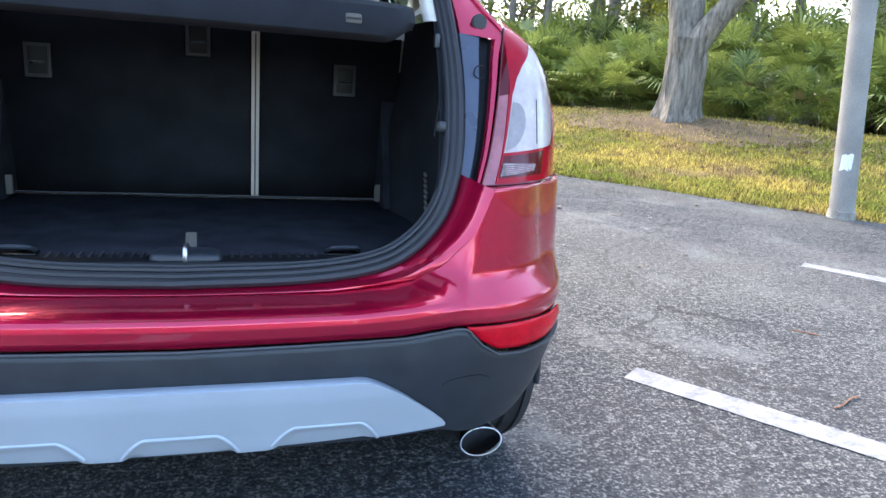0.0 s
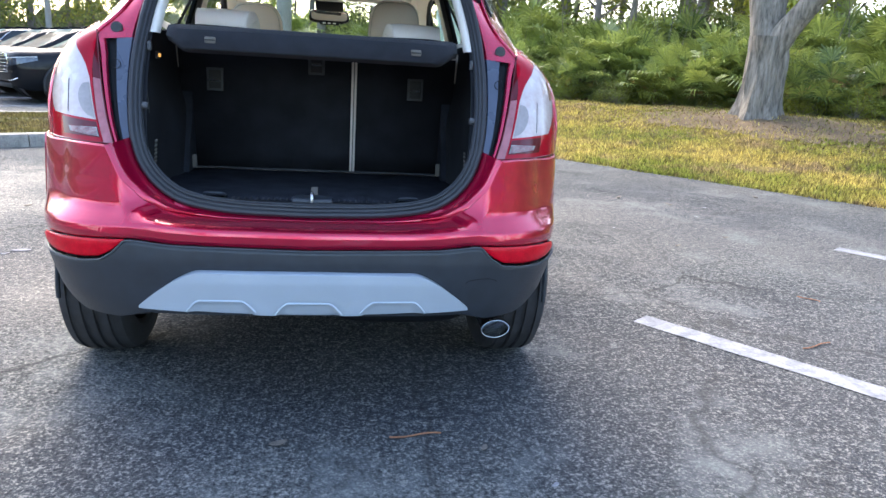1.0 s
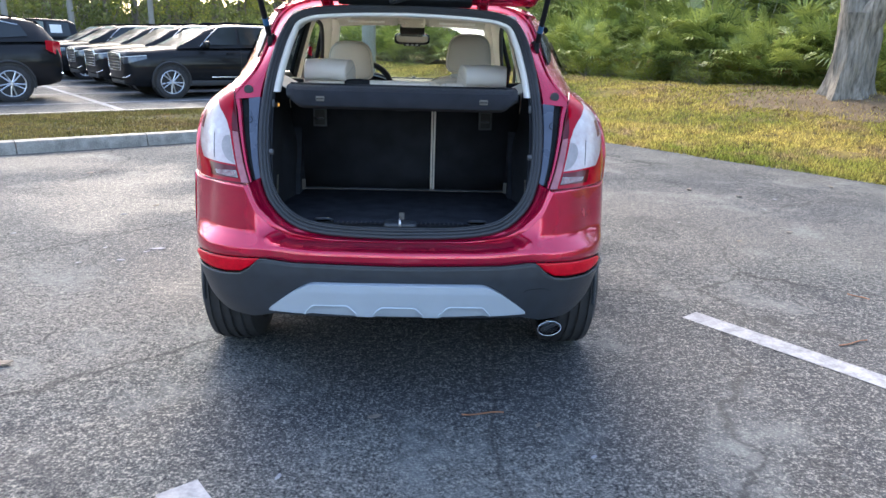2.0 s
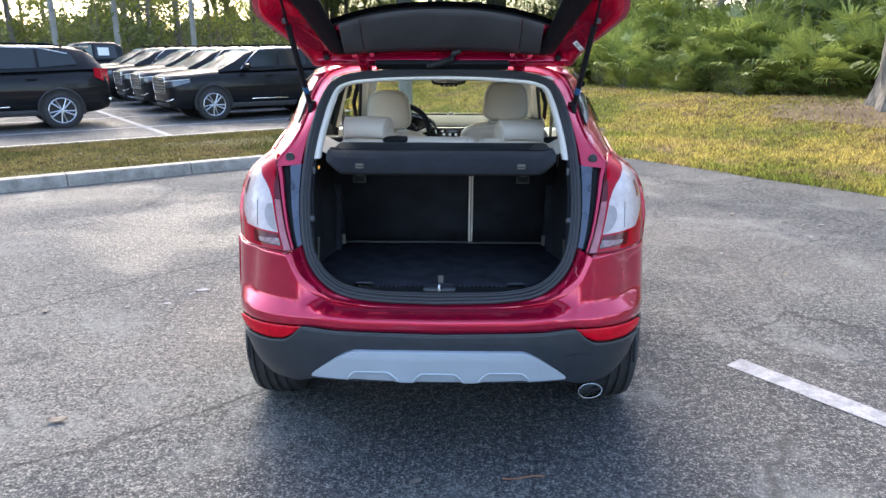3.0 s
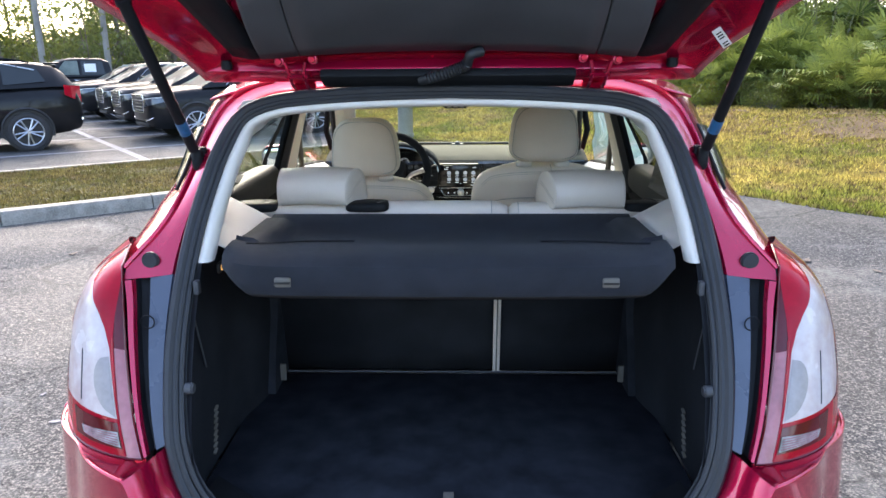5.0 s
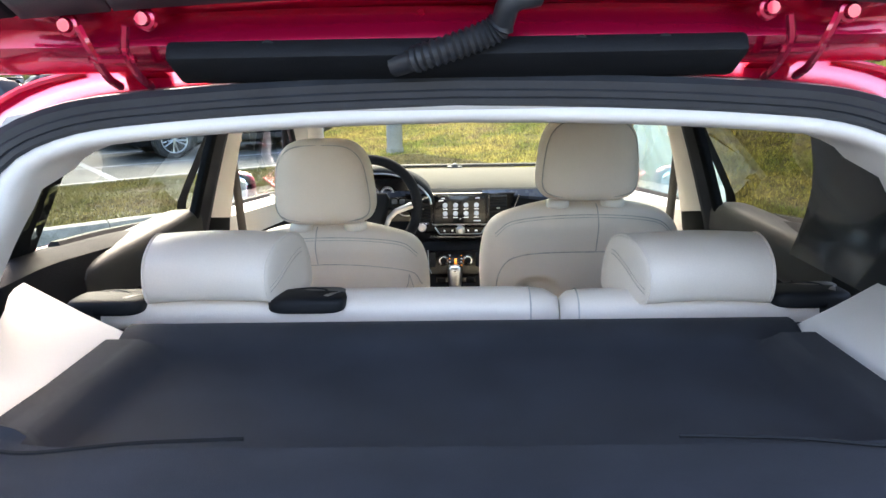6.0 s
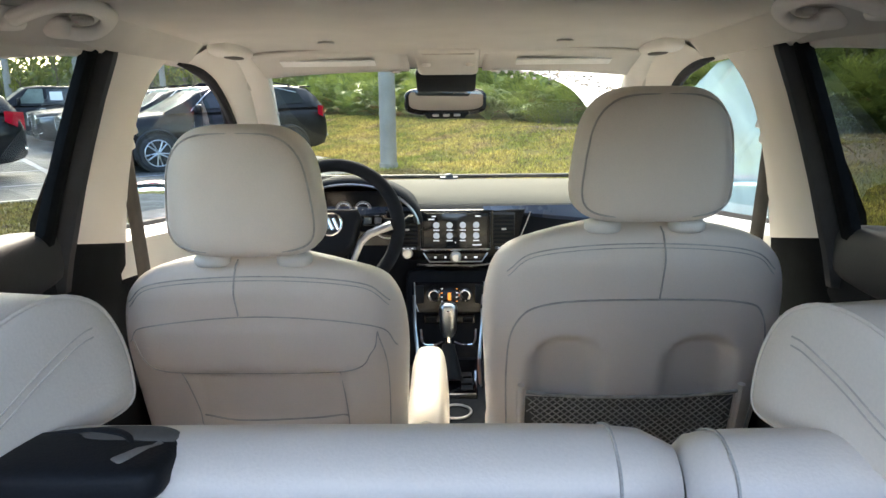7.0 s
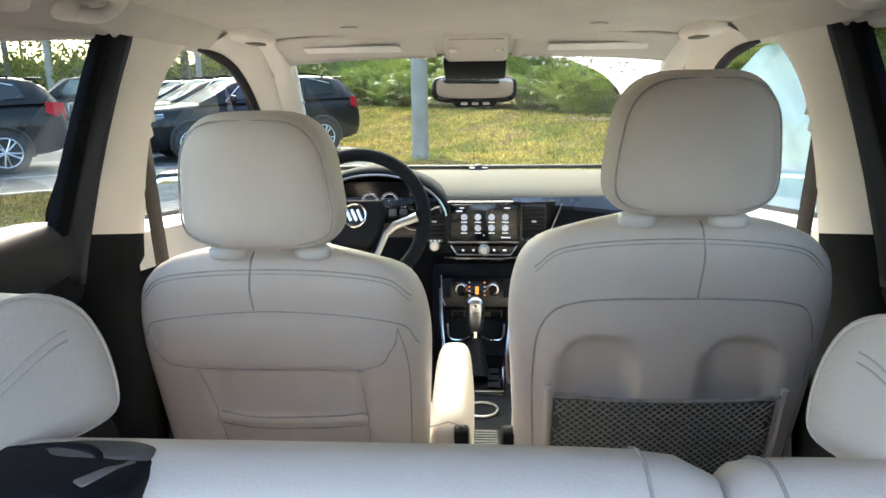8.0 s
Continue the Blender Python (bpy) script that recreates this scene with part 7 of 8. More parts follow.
# climate controls and console
stack = part("centre_column", block((0.004, 2.80, 0.70), (0.30, 0.12, 0.34), 0.03, (-14, 0, 0)), "dash", dash)
rake = pose(0.004, 2.748, 0.79, -14, 0, 0)
cl = part("climate_panel", prism([(-0.118, 0.048), (0.118, 0.048), (0.11, -0.055), (-0.11, -0.055)], 0.014, rake @ pose(0, 0, 0, 90, 0, 0), 0.006), "gloss_black", dash, "black climate control panel")
for s in (1, -1):
    part("climate_knob", lathe([(0.012, -0.020), (0.019, -0.019), (0.0225, -0.014), (0.024, 0.0)], tuple(rake @ Vector((s * 0.052, -0.012, 0.006))), "y", 28), "chrome", cl, "chrome-ringed climate knob")
    part("knob_cap", cylinder(tuple(rake @ Vector((s * 0.052, -0.031, 0.006))), 0.0135, 0.004, "y", 20), "black", cl)
    part("seat_heater_button", block(tuple(rake @ Vector((s * 0.100, -0.016, 0.008))), (0.028, 0.008, 0.062), 0.004, (-14, 0, 0)), "black", cl)
    part("control_line", tube([tuple(rake @ Vector((s * 0.118, -0.016, 0.05))), tuple(rake @ Vector((s * 0.116, -0.017, -0.02))), tuple(rake @ Vector((s * 0.105, -0.017, -0.05)))], 0.0022, 6), "satin", cl)
part("climate_display", block(tuple(rake @ Vector((0, -0.016, 0.0))), (0.011, 0.003, 0.026), 0.001, (-14, 0, 0)), "orange", cl, "small orange climate display")
for k in range(8):
    part("climate_led", block(tuple(rake @ Vector(((-1) ** k * 0.025, -0.016, 0.026 - 0.014 * (k // 2)))), (0.005, 0.002, 0.003), 0), "orange" if k % 3 == 0 else "icon_white", cl, smooth=False)
sw = part("switch_row", block((0.004, 2.742, 0.712), (0.175, 0.02, 0.03), 0.005, (-14, 0, 0)), "gloss_black", dash, "row of black switches")
part("switch_display", block((0.0, 2.730, 0.718), (0.052, 0.004, 0.007), 0.001), "orange", sw, "orange lit display bar")
part("display_dot", block((0.018, 2.731, 0.709), (0.014, 0.004, 0.006), 0.001), "orange", sw)
for s in (1, -1):
    part("switch", block((0.004 + s * 0.062, 2.731, 0.712), (0.036, 0.006, 0.02), 0.003), "black", sw)
    part("console_strip", tube(spline([(s * 0.115, 2.735, 0.80), (s * 0.112, 2.70, 0.70), (s * 0.10, 2.62, 0.61), (s * 0.098, 2.45, 0.575)], 24), 0.006, 6), "satin", dash)
    part("tray_rim", tube(spline([(s * 0.02, 2.70, 0.645), (s * 0.05, 2.69, 0.638), (s * 0.085, 2.68, 0.648), (s * 0.092, 2.70, 0.69)], 16), 0.004, 6), "chrome", dash)
pocket = part("console_pocket", block((0, 2.745, 0.655), (0.185, 0.03, 0.085), 0.012, (-10, 0, 0)), "gloss_black", dash)
tunnel = part("centre_console", prism([(-0.125, 1.85), (0.125, 1.85), (0.125, 2.75), (-0.125, 2.75)], 0.30, pose(0, 0, 0.285), 0.03, 3), "dash", car, "black centre console")
plate = part("shifter_plate", prism([(-0.085, 2.38), (0.085, 2.38), (0.098, 2.68), (-0.098, 2.68)], 0.012, pose(0, 0, 0.578), 0.005), "gloss_black", tunnel, "gloss black shifter surround")
part("plate_rim", tube([(-0.09, 2.66, 0.594), (-0.078, 2.39, 0.594), (0.078, 2.39, 0.594), (0.09, 2.66, 0.594)], 0.005, 6), "chrome", plate)
lev = part("gear_lever", tube(spline([(0, 2.50, 0.59), (0, 2.53, 0.64), (0, 2.555, 0.69)], 12), np.linspace(0.046, 0.019, 12), 12), "black", tunnel, "black leather gear lever gaiter")
part("lever_shaft", tube([(0, 2.553, 0.67), (0, 2.566, 0.735)], 0.010, 10), "chrome", lev)
part("lever_knob", cushion((0, 2.572, 0.765), (0.056, 0.058, 0.115), 0.6, 0.7, 14, 22, lambda q, x, y, z: q * np.array([1 + 0.18 * z, 1 + 0.1 * z, 1])), "satin", lev, "silver gear knob")
part("knob_inset", cushion((0, 2.558, 0.799), (0.03, 0.03, 0.016), 0.6, 0.7, 8, 16), "gloss_black", lev)
for k in range(3):
    part("console_button", block((0.055, 2.44 + 0.05 * k, 0.594), (0.034, 0.034, 0.006), 0.003), "black", plate)
cup = part("cup_holder", lathe([(0.040, 0.0), (0.040, -0.07), (0.0, -0.07)], (0.02, 2.29, 0.588), "z", 28), "ink", tunnel, "round cup holder")
part("cup_rim", tube([(0.02 + 0.043 * math.cos(a), 2.29 + 0.043 * math.sin(a), 0.589) for a in np.linspace(0, 2 * np.pi, 28, endpoint=False)], 0.004, 6, True), "satin", cup)
lidc = part("console_lid", block((0.0, 2.06, 0.583), (0.135, 0.24, 0.016), 0.006), "black", tunnel, "ribbed sliding console lid")
for k in range(16):
    part("lid_rib", block((0.0, 1.96 + 0.013 * k, 0.594), (0.118, 0.006, 0.006), 0.0), "cladding", lidc, smooth=False)
part("cabin_floor", block((0, 2.0, 0.40), (1.34, 2.1, 0.03), 0), "carpet", car, "dark cabin carpet")
part("rear_cushion", cushion((0, 1.32, 0.62), (1.16, 0.50, 0.22), 0.4, 0.3, 14, 36), "cream", car, "cream rear seat cushion")

# ---- steering wheel and instruments ----
wm = pose(-0.318, 2.375, 1.10, -24, 0, 0)


def on_wheel(x, z, y=0.0):
    return np.array(tuple(wm @ Vector((x, y, z))))


rim_pts = [on_wheel(0.183 * math.cos(a), 0.183 * math.sin(a)) for a in np.linspace(0, 2 * np.pi, 72, endpoint=False)]
wheel = part("steering_wheel", tube(rim_pts, 0.0165, 12, True, flat=1.15), "dash", car, "black leather steering wheel with silver spokes")
hub = part("wheel_hub", prism([(-0.072, 0.048), (0.072, 0.048), (0.085, 0.02), (0.062, -0.06), (0.035, -0.085), (-0.035, -0.085), (-0.062, -0.06), (-0.085, 0.02)], 0.04, wm @ pose(0, 0.005, 0, 90, 0, 0), 0.014, 3), "dash", wheel, "padded wheel hub")
part("hub_ring", tube([on_wheel(0.031 * math.cos(a), 0.002 + 0.031 * math.sin(a), -0.038) for a in np.linspace(0, 2 * np.pi, 28, endpoint=False)], 0.003, 6, True), "chrome", hub, "round chrome emblem ring")
for k in (-1, 0, 1):
    part("emblem_bar", tube([on_wheel(k * 0.015 - 0.007, 0.018, -0.038), on_wheel(k * 0.015 + 0.007, -0.013, -0.038)], 0.005, 6), "chrome", hub)
part("emblem_disc", cylinder((0, 0, 0), 0.030, 0.003, "y", 24), "ink", hub).data.transform(Matrix.Translation(tuple(on_wheel(0, 0.002, -0.035))) @ pose(0, 0, 0, -24, 0, 0))
for s in (1, -1):
    part("wheel_spoke", prism([(s * 0.065, 0.035), (s * 0.178, 0.022), (s * 0.178, -0.022), (s * 0.075, -0.008)][::s], 0.022, wm @ pose(0, 0.008, 0, 90, 0, 0), 0.006), "dash", wheel)
    part("spoke_trim", tube([on_wheel(s * 0.165, 0.002, -0.02), on_wheel(s * 0.105, -0.022, -0.022), on_wheel(s * 0.082, -0.045, -0.02), on_wheel(s * 0.055, -0.115, -0.016)], (0.013, 0.011, 0.010, 0.008), 8), "satin", wheel, "silver spoke trim")
    part("wheel_buttons", block(tuple(on_wheel(s * 0.115, 0.014, -0.018)), (0.055, 0.012, 0.03), 0.004, (-24, 0, 0)), "gloss_black", wheel)
    for k in (-1, 1):
        part("wheel_button", block(tuple(on_wheel(s * (0.115 + 0.014 * k), 0.014, -0.026)), (0.02, 0.005, 0.018), 0.003, (-24, 0, 0)), "panel", wheel)
part("low_spoke", prism([(-0.045, -0.07), (0.045, -0.07), (0.05, -0.178), (-0.05, -0.178)], 0.02, wm @ pose(0, 0.008, 0, 90, 0, 0), 0.006), "dash", wheel)
part("stalk", tube(spline([tuple(on_wheel(0.09, 0.02, 0.05)), tuple(on_wheel(0.18, 0.03, 0.05)), tuple(on_wheel(0.225, 0.035, 0.04))], 12), (0.008,) * 9 + (0.013,) * 3, 8), "black", wheel)
hoodg = []
for a in np.linspace(0.10, math.pi - 0.10, 26):
    hoodg.append([(-0.318 + 0.225 * math.cos(a), y, 1.035 + q * math.sin(a)) for y, q in ((2.70, 0.145), (2.78, 0.155), (2.90, 0.140), (3.0, 0.10))])
hood = solid(part("instrument_hood", sheet(hoodg), "dash", dash, "black instrument hood"), 0.012, 1)
part("hood_trim", tube([r[0] for r in hoodg], 0.005, 6), "satin", hood)
clu = part("instrument_panel", prism([(-0.19, -0.07), (0.19, -0.07), (0.18, 0.05), (0.10, 0.115), (-0.10, 0.115), (-0.18, 0.05)], 0.01, pose(-0.318, 2.80, 1.03, 90, 0, 0)), "screen", dash, "dark instrument cluster")
for x, r_ in ((-0.11, 0.05), (0.115, 0.05), (-0.03, 0.026), (0.035, 0.026)):
    z = 1.035 if r_ > 0.04 else 1.085
    part("gauge_ring", tube([(-0.318 + x + r_ * math.cos(a), 2.786, z + r_ * math.sin(a)) for a in np.linspace(0, 2 * np.pi, 32, endpoint=False)], 0.0025, 5, True), "satin", clu)
    part("gauge_needle", tube([(-0.318 + x, 2.784, z), (-0.318 + x - r_ * 0.7, 2.784, z - r_ * 0.3)], 0.0015, 4), "icon_white", clu)
    part("gauge_marks", bars([(0.82 * r_ * math.cos(a), 0.82 * r_ * math.sin(a), 1) for a in np.linspace(-0.6, 3.7, 11)], 0.005, 0.003, 0.001, Matrix.Translation((-0.318 + x, 2.785, z)) @ pose(0, 0, 0, 90, 0, 0)), "icon_white", clu)
part("start_button", lathe([(0.0, -0.012), (0.014, -0.012), (0.018, -0.008), (0.019, 0.0)], (-0.137, 2.775, 0.935), "y", 22), "satin", dash, "round start button")
# rain drops on the windscreen
rs = np.random.RandomState(11)
drops = []
for _ in range(150):
    x, f = (-0.95 + 0.09 * rs.rand(), 0.08 + 0.55 * rs.rand()) if rs.rand() < 0.45 else (0, 0)
    if x == 0:
        q = rs.rand()
        x, f = lerp(0.25, 0.90, q), 0.06 + 0.16 * q ** 1.6 + 0.02 * rs.randn()
    p = screen_pt(x, min(max(f, 0.03), 0.9)) + np.array([0, 0.002, 0.004])
    drops.append(cushion(tuple(p), (0.006 + 0.006 * rs.rand(), 0.004, 0.007 + 0.004 * rs.rand()), 1, 1, 5, 7))
dr = part("rain_drops", join(*drops), "lamp_clear", pane, "small drops of dew on the windscreen")
dr["kind"] = "stuff"

# ---- parked black cars: built once along +x (front at x = 0, rear at x = 4.63), then copied ----
SECTION = ((0.86, 0.0), (0.97, 0.18), (1.0, 0.45), (0.985, 0.70), (0.945, 0.86), (0.84, 0.965), (0.52, 1.0))


def loft_car(nm, label, at, hood, roof, glass_h, stations, green, length, width):
    ob = thing(nm, label, "car", at, "parked black cars")
    x0, y0, z0 = at

    def W(p):
        return np.array([p[0] + x0, p[1] + y0, p[2] + z0])

    rows = []
    for x, w, zl, zt in stations:
        rows.append([W((x, s * w * k, lerp(zl, zt, f))) for s, fs in ((-1, range(7)), (1, range(6, -1, -1))) for k, f in [SECTION[q] for q in fs]])
    g = sheet(rows)
    n = 14
    g = (g[0], g[1] + [tuple(range(n)), tuple(range((len(rows) - 1) * n, len(rows) * n))])
    body = part("body", g, "black_paint", ob, angle=50)
    rows = []
    for x, wb, wt, zb, zt in green:
        rows.append([W((x, -wb, zb)), W((x, -lerp(wb, wt, 0.85), lerp(zb, zt, 0.85))), W((x, -wt * 0.9, zt - 0.015)), W((x, 0, zt)), W((x, wt * 0.9, zt - 0.015)), W((x, lerp(wb, wt, 0.85), lerp(zb, zt, 0.85))), W((x, wb, zb))])
    part("roof", sheet(rows), "black_paint", ob, angle=50)
    return ob, body, W


def spoked_wheel(W, ob, x, y, r=0.36):
    s = 1 if y > 0 else -1
    prof = [(r * 0.70, -0.10), (r * 0.80, -0.115), (r * 0.95, -0.10), (r, -0.06), (r, 0.06), (r * 0.95, 0.10), (r * 0.80, 0.115), (r * 0.70, 0.10)]
    c = W((x, y, r))
    t = part("wheel", lathe(prof, tuple(c), "y", 36), "tyre", ob)
    part("rim", lathe([(r * 0.71, s * 0.10), (r * 0.68, s * 0.085), (r * 0.66, s * 0.03), (0.0, s * 0.03)], tuple(c), "y", 36), "ink", t)
    part("rim_lip", tube([c + np.array([r * 0.69 * math.cos(a), s * 0.10, r * 0.69 * math.sin(a)]) for a in np.linspace(0, 2 * np.pi, 36, endpoint=False)], 0.012, 6, True), "satin", t)
    for k in range(10):
        a = 2 * math.pi * k / 10 + (0.12 if k % 2 else -0.12)
        part("spoke", tube([c + np.array([q * math.cos(a + d), s * 0.092, q * math.sin(a + d)]) for q, d in ((0.03, 0.0), (r * 0.35, 0.02), (r * 0.68, 0.05))], (0.02, 0.014, 0.016), 6), "satin", t)
    part("hub_cap", cylinder(tuple(c + np.array([0, s * 0.095, 0])), 0.035, 0.02, "y", 14), "satin", t)
    return t


def pane_on(W, ob, nm, quad, m, n=6, out=0.0):
    a, b, c, d = [np.array(q, float) for q in quad]
    rows = [[W(lerp(lerp(a, b, u), lerp(d, c, u), v)) for v in np.linspace(0, 1, n)] for u in np.linspace(0, 1, n)]
    return part(nm, sheet(rows), m, ob)


def suv(at):
    st = [(0.0, 0.50, 0.42, 0.90), (0.03, 0.64, 0.36, 0.98), (0.09, 0.76, 0.31, 1.01), (0.18, 0.835, 0.28, 1.03), (0.32, 0.885, 0.26, 1.045), (0.50, 0.91, 0.26, 1.06), (0.95, 0.92, 0.26, 1.11), (1.30, 0.92, 0.26, 1.13), (2.3, 0.92, 0.26, 1.14), (3.4, 0.92, 0.26, 1.17), (4.0, 0.915, 0.28, 1.20), (4.35, 0.88, 0.32, 1.20), (4.56, 0.82, 0.38, 1.12), (4.63, 0.72, 0.46, 0.95)]
    gr = [(1.12, 0.84, 0.78, 1.08, 1.12), (1.45, 0.85, 0.74, 1.10, 1.30), (1.80, 0.85, 0.69, 1.10, 1.50), (2.10, 0.85, 0.66, 1.10, 1.60), (2.6, 0.85, 0.66, 1.12, 1.65), (3.3, 0.85, 0.65, 1.14, 1.65), (3.9, 0.84, 0.64, 1.16, 1.63), (4.2, 0.83, 0.64, 1.17, 1.585), (4.38, 0.82, 0.66, 1.17, 1.45), (4.53, 0.79, 0.71, 1.17, 1.21)]
    ob, body, W = loft_car("parked_suv", "shiny black sport utility car parked in a marked bay", at, 1.1, 1.65, 0, st, gr, 4.63, 1.84)
    pane_on(W, ob, "windscreen", [(1.22, -0.72, 1.165), (1.22, 0.72, 1.165), (2.02, 0.56, 1.595), (2.02, -0.56, 1.595)], "shield")
    pane_on(W, ob, "rear_window", [(4.535, -0.62, 1.235), (4.535, 0.62, 1.235), (4.27, 0.55, 1.565), (4.27, -0.55, 1.565)], "tinted")
    for s in (-1, 1):
        def sp(x, z):
            k = (z - 1.12) / 0.5
            return (x, s * (0.862 - 0.155 * k), z)
        for nm, q in (("front_door_window", [sp(1.72, 1.17), sp(2.52, 1.19), sp(2.52, 1.575), sp(2.12, 1.555)]), ("rear_door_window", [sp(2.60, 1.19), sp(3.30, 1.21), sp(3.30, 1.565), sp(2.60, 1.575)]), ("quarter_window", [sp(3.36, 1.215), sp(4.05, 1.27), sp(3.92, 1.53), sp(3.36, 1.57)])):
            pane_on(W, ob, nm, q, "tinted")
        part("window_trim", tube([W(sp(x, z)) + np.array([0, s * 0.006, 0]) for x, z in ((1.62, 1.14), (1.90, 1.40), (2.12, 1.57), (2.6, 1.60), (3.4, 1.59), (3.9, 1.48))], 0.010, 6), "satin", ob)
        part("roof_rail", tube([W((x, s * 0.60, z)) for x, z in ((2.15, 1.62), (2.3, 1.675), (3.5, 1.675), (3.85, 1.62))], 0.018, 6), "gloss_black", ob)
        for xc in (0.92, 3.645):
            part("wheel_arch", tube([W((xc + 0.42 * math.cos(a), s * 0.915, 0.37 + 0.42 * math.sin(a))) for a in np.linspace(-0.25, math.pi + 0.25, 24)], 0.038, 8, flat=0.7), "arch", ob)
            part("arch_well", cylinder(tuple(W((xc, s * 0.80, 0.38))), 0.40, 0.24, "y", 28), "ink", ob)
            spoked_wheel(W, ob, xc, s * 0.835)
        part("rocker_trim", block(tuple(W((2.28, s * 0.91, 0.33))), (1.95, 0.05, 0.12), 0.02), "arch", ob)
        part("door_chrome", block(tuple(W((2.28, s * 0.928, 0.46))), (0.9, 0.012, 0.025), 0.005), "chrome", ob)
        for xh in (2.32, 3.18):
            part("door_handle", block(tuple(W((xh, s * 0.925, 1.0))), (0.2, 0.03, 0.03), 0.01), "black_paint", ob)
        part("door_gap", tube([W((2.56, s * 0.925, z)) for z in (0.42, 0.7, 1.1)], 0.004, 4), "ink", ob)
        mirr = part("door_mirror", cushion(tuple(W((1.72, s * 1.0, 1.18))), (0.13, 0.22, 0.16), 0.6, 0.6, 10, 16), "black_paint", ob)
        def wing(x, z, out):
            """A place on the body side near the nose."""
            w, zl, zt = [float(np.interp(x, [q[0] for q in st], [q[k] for q in st])) for k in (1, 2, 3)]
            k = float(np.interp((z - zl) / (zt - zl), [q[1] for q in SECTION], [q[0] for q in SECTION]))
            return W((x - out, s * (w * k + out), z))
        hl = [[wing(x, z, 0.014) for z in np.linspace(lerp(0.72, 0.86, f), lerp(0.875, 0.93, f ** 0.7), 6)] for f in np.linspace(0, 1, 12) for x in (lerp(0.0, 0.44, f ** 1.3),)]
        part("headlamp", sheet(hl), "headlamp", ob, "clear headlamp")
        part("daytime_lamp", tube([r[-1] for r in hl], 0.006, 6), "label", ob)
        part("fog_trim", tube([W((0.085, s * 0.735, 0.50)), W((0.02, s * 0.62, 0.455)), W((-0.008, s * 0.48, 0.44))], 0.010, 6), "chrome", ob)
        tl = [[W((lerp(4.30, 4.62, f), s * lerp(0.885, 0.60, max(0, f - 0.4) / 0.6) if f > 0.4 else s * 0.89, z)) + np.array([0.03, s * 0.012, 0]) for z in np.linspace(lerp(1.02, 0.86, f), 1.20 - 0.03 * f, 5)] for f in np.linspace(0, 1, 9)]
        part("tail_lamp", sheet(tl), "lamp_red", ob, "red tail lamp")
        part("rear_chrome", tube([W((4.60, s * 0.80, 0.56)), W((4.66, s * 0.6, 0.54)), W((4.67, s * 0.3, 0.53))], 0.018, 6), "chrome", ob)
    gf = part("grille_back", block(tuple(W((0.0, 0, 0.78))), (0.04, 0.94, 0.34), 0.02), "ink", ob)
    for k in range(5):
        part("grille_bar", block(tuple(W((-0.03 + 0.004 * k, 0, 0.65 + 0.066 * k))), (0.03, 0.84 - 0.03 * abs(k - 2), 0.018), 0.005), "chrome", ob)
    part("grille_frame", tube([W((-0.015, y, z)) for y, z in ((-0.46, 0.95), (-0.48, 0.78), (-0.43, 0.60), (0.43, 0.60), (0.48, 0.78), (0.46, 0.95))], 0.013, 8, True), "chrome", ob)
    part("front_skid", block(tuple(W((0.06, 0, 0.34))), (0.10, 1.0, 0.10), 0.03), "arch", ob)
    part("spoiler", block(tuple(W((4.22, 0, 1.60))), (0.26, 1.14, 0.03), 0.01), "black_paint", ob)
    return ob


